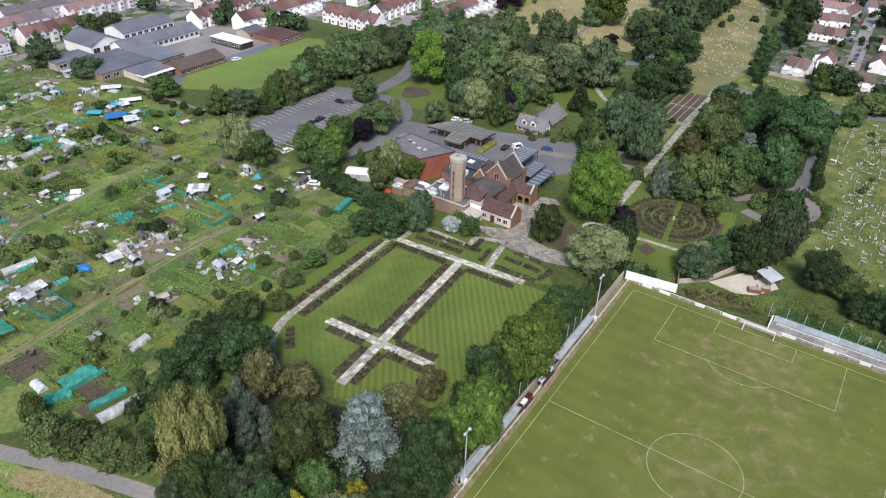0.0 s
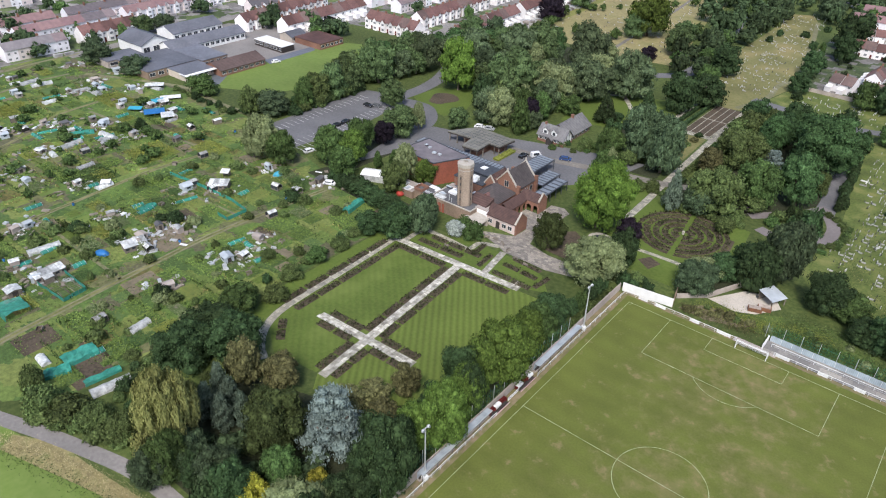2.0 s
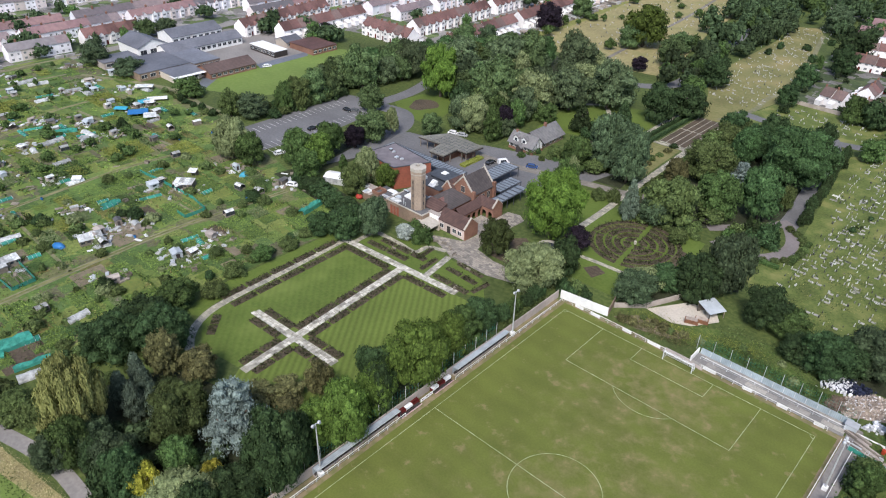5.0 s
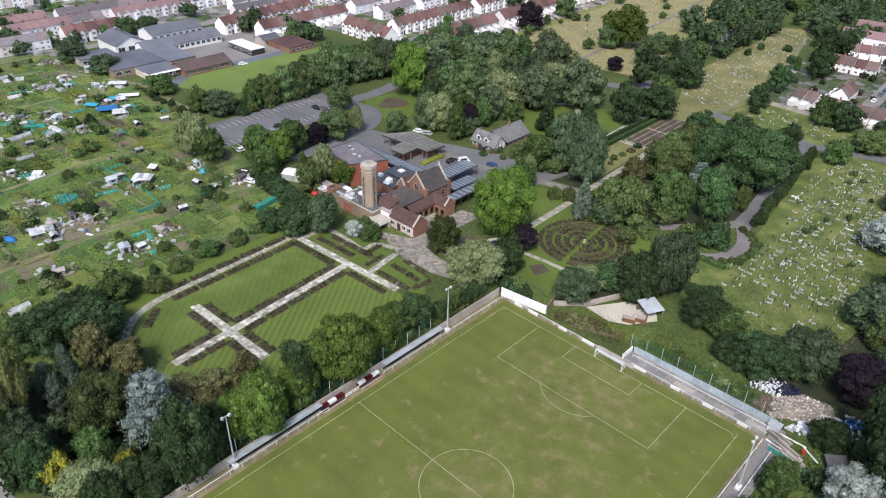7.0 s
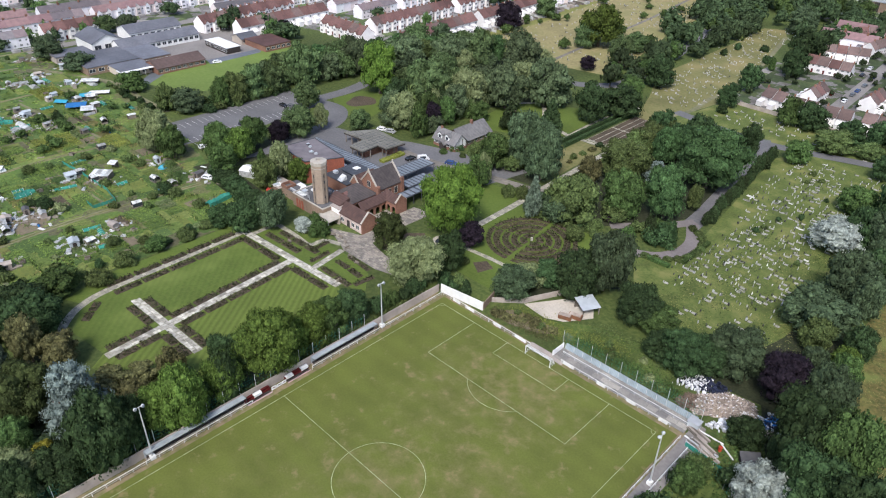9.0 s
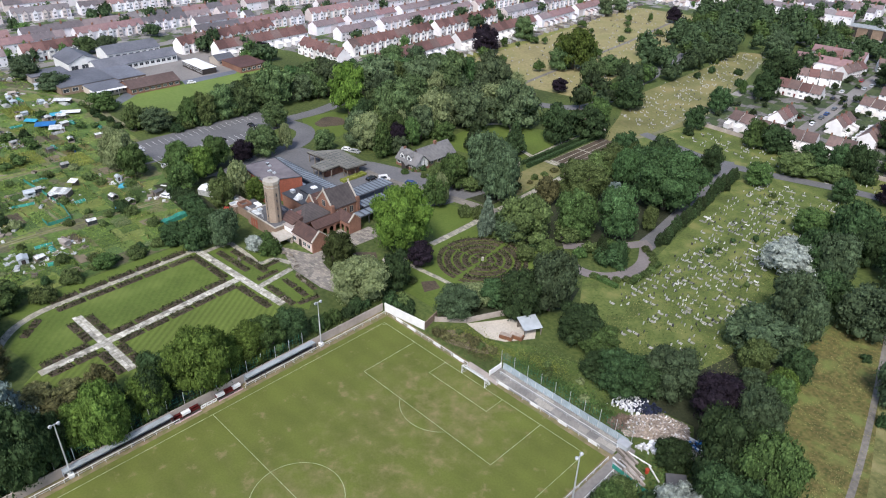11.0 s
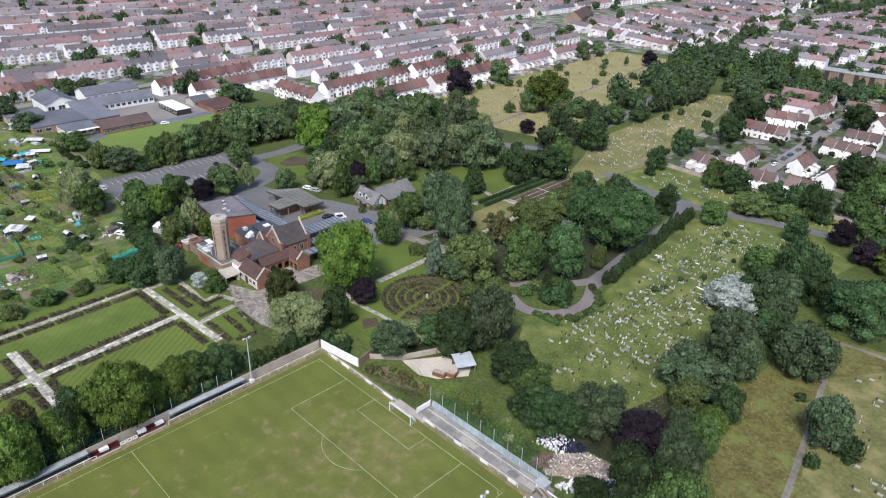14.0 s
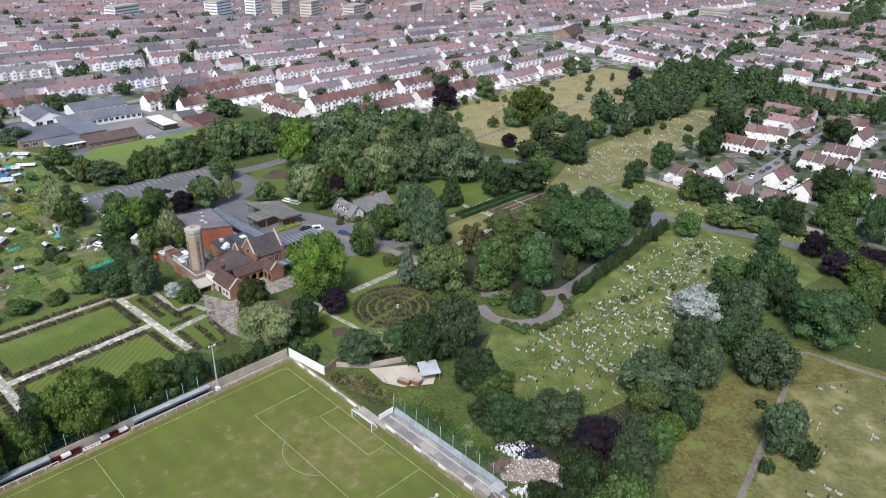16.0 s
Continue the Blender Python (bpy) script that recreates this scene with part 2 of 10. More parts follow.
    "sheet_plastic": mat("pale_plastic", (0.52, 0.53, 0.52), (0.30, 0.31, 0.30), 1.4, 0.5, 0.3, 0.6, 0.3, per_object=0.45),
    "green_net": mat("green_netting", (0.030, 0.235, 0.175), (0.055, 0.300, 0.235), 1.2, 0.8, 0.3, 0.3, 0.2, per_object=0.2),
    "blue_tarp": mat("blue_tarpaulin", (0.020, 0.115, 0.300), (0.030, 0.160, 0.390), 1.0, 0.5, 0.4, 0.3, 0.2, per_object=0.2),
    "cyan_tarp": mat("turquoise_tarpaulin", (0.030, 0.260, 0.380), (0.060, 0.330, 0.440), 1.0, 0.5, 0.4, 0.3, 0.2),
    "red_paint": mat("dark_red_paint", (0.115, 0.016, 0.015), (0.085, 0.013, 0.012), 1.0, 0.5, 0.1, 0.2, 0.15),
    "rust": mat("rusty_steel", (0.22, 0.10, 0.05), (0.13, 0.065, 0.04), 1.2, 0.8, 0.3, 0.3, 0.25),
    "bark": mat("bark", (0.075, 0.060, 0.048), (0.110, 0.092, 0.075), 2.0, 0.95, 0.6, 0.3, 0.2),
    "marble": mat("pale_marble", (0.66, 0.66, 0.64), (0.52, 0.52, 0.50), 1.5, 0.5, 0.1, 0.1, 0.15, per_object=0.3),
    "granite": mat("dark_granite", (0.030, 0.030, 0.033), (0.050, 0.050, 0.053), 3.0, 0.35, 0.0, 0.2, 0.2, per_object=0.3),
    "grey_stone": mat("grey_headstone", (0.30, 0.29, 0.27), (0.22, 0.215, 0.20), 1.5, 0.85, 0.2, 0.2, 0.2, per_object=0.3),
    "rubber": mat("tyre_rubber", (0.02, 0.02, 0.02), (0.03, 0.03, 0.03), 3.0, 0.8, 0.0),
    "rubble": mat("rubble", (0.38, 0.325, 0.28), (0.23, 0.19, 0.155), 0.5, 0.95, 0.6, 0.3, 0.35, per_island=0.65),
    "brushwood": mat("brushwood", (0.16, 0.115, 0.085), (0.085, 0.062, 0.048), 1.2, 0.95, 0.4, 0.3, 0.25, per_island=0.4),
    "rubble_dust": mat("rubble_dust", (0.33, 0.275, 0.235), (0.24, 0.195, 0.165), 0.8, 0.95, 0.8, 0.25, 0.3, c3=(0.20, 0.165, 0.12)),
    "bed_leaf": leafy("rose_leaf", (0.040, 0.050, 0.022), (0.062, 0.064, 0.030), 0.6, 0.1),
}
for kind, c1, c2 in (
    ("oak", (0.027, 0.053, 0.021), (0.043, 0.073, 0.029)),
    ("mid", (0.047, 0.086, 0.026), (0.070, 0.114, 0.036)),
    ("lime", (0.050, 0.086, 0.018), (0.082, 0.122, 0.026)),
    ("pale", (0.120, 0.154, 0.066), (0.178, 0.212, 0.098)),
    ("greyoak", (0.042, 0.066, 0.033), (0.062, 0.090, 0.046)),
    ("purple", (0.014, 0.011, 0.016), (0.022, 0.016, 0.023)),
    ("cedar", (0.118, 0.158, 0.144), (0.162, 0.204, 0.184)),
    ("cypress", (0.080, 0.114, 0.080), (0.112, 0.148, 0.104)),
    ("yellow", (0.175, 0.183, 0.021), (0.226, 0.213, 0.033)),
    ("weeping", (0.140, 0.150, 0.050), (0.185, 0.190, 0.068)),
    ("dull", (0.082, 0.088, 0.036), (0.118, 0.116, 0.050)),
    ("silver", (0.210, 0.244, 0.216), (0.300, 0.335, 0.298)),
    ("conifer", (0.028, 0.049, 0.021), (0.041, 0.063, 0.025)),
    ("crop", (0.122, 0.195, 0.040), (0.165, 0.230, 0.058)),
    ("crop_yellow", (0.165, 0.200, 0.034), (0.205, 0.222, 0.055)),
    ("bright_lime", (0.064, 0.128, 0.022), (0.112, 0.186, 0.034)),
    ("bluegreen", (0.044, 0.098, 0.034), (0.068, 0.132, 0.050)),
    # Two far-wood kinds with distance haze put into their paler leaf colour.
    ("hazed_green", (0.056, 0.092, 0.036), (0.082, 0.122, 0.049)), ("hazed_grey", (0.062, 0.092, 0.046), (0.090, 0.124, 0.061)),
    ("wood_light", (0.064, 0.096, 0.031), (0.092, 0.126, 0.044)),
    # far_leaf also has bluish haze put into its colour.
    ("far_leaf", (0.032, 0.052, 0.024), (0.046, 0.068, 0.031)), ("verge_straw", (0.38, 0.335, 0.190), (0.47, 0.405, 0.240)), ("straw_tuft", (0.180, 0.165, 0.065), (0.235, 0.210, 0.085)),
):
    soft = kind in ("pale", "cedar", "cypress", "weeping", "silver", "bright_lime", "crop", "crop_yellow")
    M[kind] = leafy(kind + "_leaf", c1, c2, (0.16 if kind == "weeping" else 0.28) if soft else 0.4, 0.12 if soft else 0.3, 0.7 if soft else 0.55, 0.008 if soft else 0.034)


M["green_net"].node_tree.nodes["Principled BSDF"].inputs["Alpha"].default_value = 0.72


def worn(m, spots, colour):
    """Thin wispy worn patches round a few much-used spots of a turf."""
    n, l = m.node_tree.nodes, m.node_tree.links
    b = n["Principled BSDF"]
    geo = n.new("ShaderNodeNewGeometry")
    t = n.new("ShaderNodeTexNoise")
    t.inputs["Scale"].default_value, t.inputs["Detail"].default_value, t.inputs["Roughness"].default_value = 0.27, 7.0, 0.62
    l.new(geo.outputs["Position"], t.inputs["Vector"])
    for x, y, r, amount in spots:
        d = n.new("ShaderNodeVectorMath")
        d.operation = "DISTANCE"
        l.new(geo.outputs["Position"], d.inputs[0])
        d.inputs[1].default_value = (x, y, 0)
        fall = n.new("ShaderNodeMapRange")
        fall.inputs[1].default_value, fall.inputs[2].default_value, fall.inputs[3].default_value, fall.inputs[4].default_value = r, 0.0, -0.20, 0.09
        l.new(d.outputs["Value"], fall.inputs[0])
        add = n.new("ShaderNodeMath")
        l.new(t.outputs["Fac"], add.inputs[0]), l.new(fall.outputs[0], add.inputs[1])
        cut = n.new("ShaderNodeMapRange")
        cut.inputs[1].default_value, cut.inputs[2].default_value, cut.inputs[3].default_value, cut.inputs[4].default_value = 0.40, 0.74, 0.0, amount * 0.8
        l.new(add.outputs[0], cut.inputs[0])
        x_ = n.new("ShaderNodeMix")
        x_.data_type = "RGBA"
        l.new(cut.outputs[0], x_.inputs[0])
        l.new(b.inputs["Base Color"].links[0].from_socket, x_.inputs[6])
        x_.inputs[7].default_value = (*colour, 1)
        l.new(x_.outputs[2], b.inputs["Base Color"])
    return m


worn(M["pitch"], ((0, -6, 20, 0.62), (0, -49, 17, 0.6), (-4, -24, 26, 0.38), (0, -92, 20, 0.6), (10, -70, 60, 0.26), (14, -36, 20, 0.46), (8, -14, 22, 0.5), (16, -60, 18, 0.4), (-14, -14, 14, 0.3)), (0.225, 0.180, 0.088))


def patchwork(name, colours, scale, rough=0.95, ragged=0.0, grain=0.0):
    """Cells of different ground: gardens, paving and streets mixed."""
    m = mat(name, (0.6, 0.6, 0.6), (1.0, 1.0, 1.0), grain or scale * 4, rough, 0.8 if ragged else 0.2, 0.05, 0.15)
    n, l = m.node_tree.nodes, m.node_tree.links
    b = n["Principled BSDF"]
    geo = n.new("ShaderNodeNewGeometry")
    v = n.new("ShaderNodeTexVoronoi")
    v.distance = "CHEBYCHEV"
    v.inputs["Scale"].default_value = scale
    if ragged:
        w, add, mul = n.new("ShaderNodeTexNoise"), n.new("ShaderNodeVectorMath"), n.new("ShaderNodeVectorMath")
        w.inputs["Scale"].default_value, w.inputs["Detail"].default_value = 0.6, 4.0
        mul.operation, mul.inputs[1].default_value = "MULTIPLY", (ragged, ragged, 0)
        l.new(geo.outputs["Position"], w.inputs["Vector"]), l.new(w.outputs["Color"], mul.inputs[0])
        l.new(geo.outputs["Position"], add.inputs[0]), l.new(mul.outputs[0], add.inputs[1])
        l.new(add.outputs[0], v.inputs["Vector"])
    else:
        l.new(geo.outputs["Position"], v.inputs["Vector"])
    sep = n.new("ShaderNodeSeparateColor")
    l.new(v.outputs["Color"], sep.inputs[0])
    r = n.new("ShaderNodeValToRGB")
    r.color_ramp.interpolation = "CONSTANT"
    while len(r.color_ramp.elements) < len(colours):
        r.color_ramp.elements.new(0.5)
    for i, c in enumerate(colours):
        r.color_ramp.elements[i].position, r.color_ramp.elements[i].color = i / len(colours), (*c, 1)
    l.new(sep.outputs[0], r.inputs[0])
    x = n.new("ShaderNodeMix")
    x.data_type, x.blend_type = "RGBA", "MULTIPLY"
    x.inputs[0].default_value = 1.0
    l.new(b.inputs["Base Color"].links[0].from_socket, x.inputs[6]), l.new(r.outputs[0], x.inputs[7])
    l.new(x.outputs[2], b.inputs["Base Color"])
    return m


def by_piece(m, colours):
    """Gives each loose piece of a mesh one of several colours, under the material's own grain."""
    n, l = m.node_tree.nodes, m.node_tree.links
    b = n["Principled BSDF"]
    geo, r = n.new("ShaderNodeNewGeometry"), n.new("ShaderNodeValToRGB")
    r.color_ramp.interpolation = "CONSTANT"
    while len(r.color_ramp.elements) < len(colours):
        r.color_ramp.elements.new(0.5)
    for i, c in enumerate(colours):
        r.color_ramp.elements[i].position, r.color_ramp.elements[i].color = i / len(colours), (*c, 1)
    l.new(geo.outputs["Random Per Island"], r.inputs[0])
    x = n.new("ShaderNodeMix")
    x.data_type, x.blend_type = "RGBA", "MULTIPLY"
    x.inputs[0].default_value = 1.0
    l.new(b.inputs["Base Color"].links[0].from_socket, x.inputs[6]), l.new(r.outputs[0], x.inputs[7])
    l.new(x.outputs[2], b.inputs["Base Color"])
    return m


# ---- building blocks ----
class Geo:
    """Collects the faces of one mesh."""

    def __init__(self):
        self.v, self.f = [], []

    def face(self, *pts):
        k = len(self.v)
        self.v.extend(tuple(p) for p in pts)
        self.f.append(tuple(range(k, k + len(pts))))
        return self

    def prism(self, pts, z0, z1):
        n, k = len(pts), len(self.v)
        self.v.extend((x, y, z0) for x, y in pts)
        self.v.extend((x, y, z1) for x, y in pts)
        self.f.append(tuple(range(k + n - 1, k - 1, -1)))
        self.f.append(tuple(range(k + n, k + 2 * n)))
        for i in range(n):
            j = (i + 1) % n
            self.f.append((k + i, k + j, k + n + j, k + n + i))
        return self

    def box(self, x0, y0, z0, x1, y1, z1):
        return self.prism(((x0, y0), (x1, y0), (x1, y1), (x0, y1)), z0, z1)

    def rod(self, x, y, z0, z1, r, n=8, r1=None):
        r1 = r if r1 is None else r1
        k = len(self.v)
        for rr, z in ((r, z0), (r1, z1)):
            self.v.extend((x + rr * math.cos(2 * math.pi * i / n), y + rr * math.sin(2 * math.pi * i / n), z) for i in range(n))
        self.f.append(tuple(range(k + n - 1, k - 1, -1)))
        self.f.append(tuple(range(k + n, k + 2 * n)))
        for i in range(n):
            j = (i + 1) % n
            self.f.append((k + i, k + j, k + n + j, k + n + i))
        return self

    def beam(self, a, b, w, d=None):
        """A square bar from a to b."""
        d = d or w
        a, b = Vector(a), Vector(b)
        t = (b - a).normalized()
        s = t.cross(Vector((0, 0, 1)))
        s = (s if s.length > 1e-4 else Vector((1, 0, 0))).normalized()
        u = s.cross(t)
        k = len(self.v)
        for p in (a, b):
            for i, j in ((-1, -1), (1, -1), (1, 1), (-1, 1)):
                self.v.append(tuple(p + s * (w / 2 * i) + u * (d / 2 * j)))
        self.f += [(k + 3, k + 2, k + 1, k), (k + 4, k + 5, k + 6, k + 7)]
        for i in range(4):
            j = (i + 1) % 4
            self.f.append((k + i, k + j, k + 4 + j, k + 4 + i))
        return self

    def gable(self, x0, y0, x1, y1, z0, z1, along="y", over=0.3, thick=0.18):
        """A pitched roof of two thick slopes over the rectangle, its ridge along x or y."""
        if along == "y":
            xm = (x0 + x1) / 2
            pr = [(x0 - over, z0 - over * (z1 - z0) / (xm - x0)), (xm, z1), (x1 + over, z0 - over * (z1 - z0) / (xm - x0))]
            ends, turn = (y0 - over, y1 + over), lambda a, b, z: (a, b, z)
        else:
            ym = (y0 + y1) / 2
            pr = [(y0 - over, z0 - over * (z1 - z0) / (ym - y0)), (ym, z1), (y1 + over, z0 - over * (z1 - z0) / (ym - y0))]
            ends, turn = (x0 - over, x1 + over), lambda a, b, z: (b, a, z)
        ring = [(a, z + thick) for a, z in pr] + [(a, z) for a, z in reversed(pr)]
        k, n = len(self.v), 6
        for e in ends:
            self.v.extend(turn(a, e, z) for a, z in ring)
        self.f += [(k, k + 1, k + 4, k + 5), (k + 1, k + 2, k + 3, k + 4), (k + 6, k + 11, k + 10, k + 7), (k + 7, k + 10, k + 9, k + 8)]
        for i in range(n):
            j = (i + 1) % n
            self.f.append((k + i, k + n + i, k + n + j, k + j))
        return self

    def gable_wall(self, x0, y0, x1, y1, z0, z1, z2, along="y"):
        """Walls of a house with pointed ends under a pitched roof."""
        if along == "y":
            xm = (x0 + x1) / 2
            a, b = [(x0, y0), (x1, y0)], [(x0, y1), (x1, y1)]
            self.face((x0, y0, z0), (x1, y0, z0), (x1, y0, z1), (xm, y0, z2), (x0, y0, z1))
            self.face((x1, y1, z0), (x0, y1, z0), (x0, y1, z1), (xm, y1, z2), (x1, y1, z1))
            self.face((x1, y0, z0), (x1, y1, z0), (x1, y1, z1), (x1, y0, z1))
            self.face((x0, y1, z0), (x0, y0, z0), (x0, y0, z1), (x0, y1, z1))
        else:
            ym = (y0 + y1) / 2
            self.face((x0, y1, z0), (x0, y0, z0), (x0, y0, z1), (x0, ym, z2), (x0, y1, z1))
            self.face((x1, y0, z0), (x1, y1, z0), (x1, y1, z1), (x1, ym, z2), (x1, y0, z1))
            self.face((x0, y0, z0), (x1, y0, z0), (x1, y0, z1), (x0, y0, z1))
            self.face((x1, y1, z0), (x0, y1, z0), (x0, y1, z1), (x1, y1, z1))
        return self

    def hip(self, x0, y0, x1, y1, z0, z1, over=0.4, inset=None):
        """A hipped roof with closed eaves."""
        x0, y0, x1, y1 = x0 - over, y0 - over, x1 + over, y1 + over
        w, d = x1 - x0, y1 - y0
        i = inset if inset is not None else min(w, d) / 2
        a = ((x0 + i, y0 + d / 2), (x1 - i, y0 + d / 2)) if w >= d else ((x0 + w / 2, y0 + i), (x0 + w / 2, y1 - i))
        k = len(self.v)
        self.v += [(x0, y0, z0), (x1, y0, z0), (x1, y1, z0), (x0, y1, z0), (*a[0], z1), (*a[1], z1)]
        if w >= d:
            self.f += [(k, k + 1, k + 5, k + 4), (k + 1, k + 2, k + 5), (k + 2, k + 3, k + 4, k + 5), (k + 3, k, k + 4)]
        else:
            self.f += [(k, k + 1, k + 4), (k + 1, k + 2, k + 5, k + 4), (k + 2, k + 3, k + 5), (k + 3, k, k + 4, k + 5)]
        self.f.append((k + 3, k + 2, k + 1, k))
        return self

    def mesh(self, name, material):
        me = bpy.data.meshes.new(name)
        me.from_pydata(self.v, [], self.f)
        me.materials.append(material)
        me.update()
        return me


def part(name, geo, material, parent=None, label="", smooth=False):
    """One mesh object under a thing or a part, or standing alone."""
    me = geo if isinstance(geo, bpy.types.Mesh) else geo.mesh(name, material)
    if smooth:
        me.polygons.foreach_set("use_smooth", [True] * len(me.polygons))
    ob = new(name, me)
    ob.parent = parent
    return tagged(ob, label)


def thing(name, x, y, label, category, group="", z=0.0, rz=0.0, kind=""):
    ob = new(name)
    ob.empty_display_size = 0.5
    ob.matrix_basis = pose(x, y, z, 0, 0, rz)
    return tagged(ob, label, category, group, kind)


def sheet(name, pts, z, material, label, category="ground"):
    """A flat piece of the setting, laid z above the ground, with a skirt down to it."""
    return tagged(part(name, Geo().prism(pts, -0.05, z), material), label, category, "", "structure")


def rect(x0, y0, x1, y1):
    return ((x0, y0), (x1, y0), (x1, y1), (x0, y1))


def strip(pts, w):
    """The outline of a way of width w along a line of points."""
    left, right = [], []
    for i, p in enumerate(pts):
        a, b = pts[max(i - 1, 0)], pts[min(i + 1, len(pts) - 1)]
        d = math.hypot(b[0] - a[0], b[1] - a[1])
        nx, ny = -(b[1] - a[1]) / d * w / 2, (b[0] - a[0]) / d * w / 2
        left.append((p[0] + nx, p[1] + ny)), right.append((p[0] - nx, p[1] - ny))
    return right + left[::-1]


def way(name, pts, w, z, material, label, category="road", bends=4):
    """A road or path along a smoothed line of points, as a ribbon of quads."""
    fine = []
    n = len(pts)
    for i in range(n - 1):
        p0, p1, p2, p3 = pts[max(i - 1, 0)], pts[i], pts[i + 1], pts[min(i + 2, n - 1)]
        for s in range(bends):
            u = s / bends
            fine.append(tuple(0.5 * (2 * p1[k] + (p2[k] - p0[k]) * u + (2 * p0[k] - 5 * p1[k] + 4 * p2[k] - p3[k]) * u * u + (3 * p1[k] - p0[k] - 3 * p2[k] + p3[k]) * u ** 3) for k in (0, 1)))
    fine.append(pts[-1])
    out = strip(fine, w)
    m = len(fine)
    right, left = out[:m], out[m:][::-1]
    g = Geo()
    for i in range(m - 1):
        a, b, c, d = right[i], right[i + 1], left[i + 1], left[i]
        g.face((*a, z), (*b, z), (*c, z), (*d, z))
        g.face((*a, -0.05), (*b, -0.05), (*b, z), (*a, z))
        g.face((*c, -0.05), (*d, -0.05), (*d, z), (*c, z))
    return tagged(part(name, g, material), label, category, "", "structure")


# ---- foliage ----
def card_mesh(name, pos, nrm, size, material, rng, hull=None, loose=0.55, hang=0.0):
    """Small leaf sprays: one three-cornered blade at each place, turned roughly along its normal, over an optional hull."""
    n = len(pos)
    nrm = nrm / (np.linalg.norm(nrm, axis=1)[:, None] + 1e-9) + rng.normal(0, loose, (n, 3))
    nrm /= np.linalg.norm(nrm, axis=1)[:, None] + 1e-9
    ref = rng.normal(0, 1, (n, 3))
    if hang:
        nrm[:, 2] *= 0.5
        ref = ref * 0.25 + np.array([0, 0, 1.0])
    a = np.cross(nrm, ref)
    a /= np.linalg.norm(a, axis=1)[:, None] + 1e-9
    b = np.cross(nrm, a) * (1 + hang)
    s = size * rng.uniform(0.6, 1.4, (n, 1)) * 1.12
    skew = rng.uniform(-0.7, 0.7, (n, 1))
    tri = np.stack([pos - a * s - b * s * 0.7, pos + a * s - b * s * 0.5, pos + a * s * skew + b * s * 1.1], 1).reshape(-1, 3)
    v, f = tri.tolist(), np.arange(3 * n).reshape(-1, 3).tolist()
    if hull:
        k = len(v)
        v += hull.v
        f += [tuple(k + i for i in face) for face in hull.f]
    me = bpy.data.meshes.new(name)
    me.from_pydata(v, [], f)
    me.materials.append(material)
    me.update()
    return me


def ball(geo, c, r, rings=4, seg=7):
    """A coarse lump, added to a hull."""
    k = len(geo.v)
    geo.v.append((c[0], c[1], c[2] - r[2]))
    for i in range(1, rings):
        th = math.pi * i / rings
        for j in range(seg):
            ph = 2 * math.pi * (j + 0.5 * (i % 2)) / seg
            geo.v.append((c[0] + r[0] * math.sin(th) * math.cos(ph), c[1] + r[1] * math.sin(th) * math.sin(ph), c[2] - r[2] * math.cos(th)))
    geo.v.append((c[0], c[1], c[2] + r[2]))
    for j in range(seg):
        geo.f.append((k, k + 1 + (j + 1) % seg, k + 1 + j))
    for i in range(rings - 2):
        for j in range(seg):
            a, b = k + 1 + i * seg + j, k + 1 + i * seg + (j + 1) % seg
            geo.f.append((a, b, b + seg, a + seg))
    top = k + 1 + (rings - 1) * seg
    for j in range(seg):
        geo.f.append((top - seg + j, top - seg + (j + 1) % seg, top))


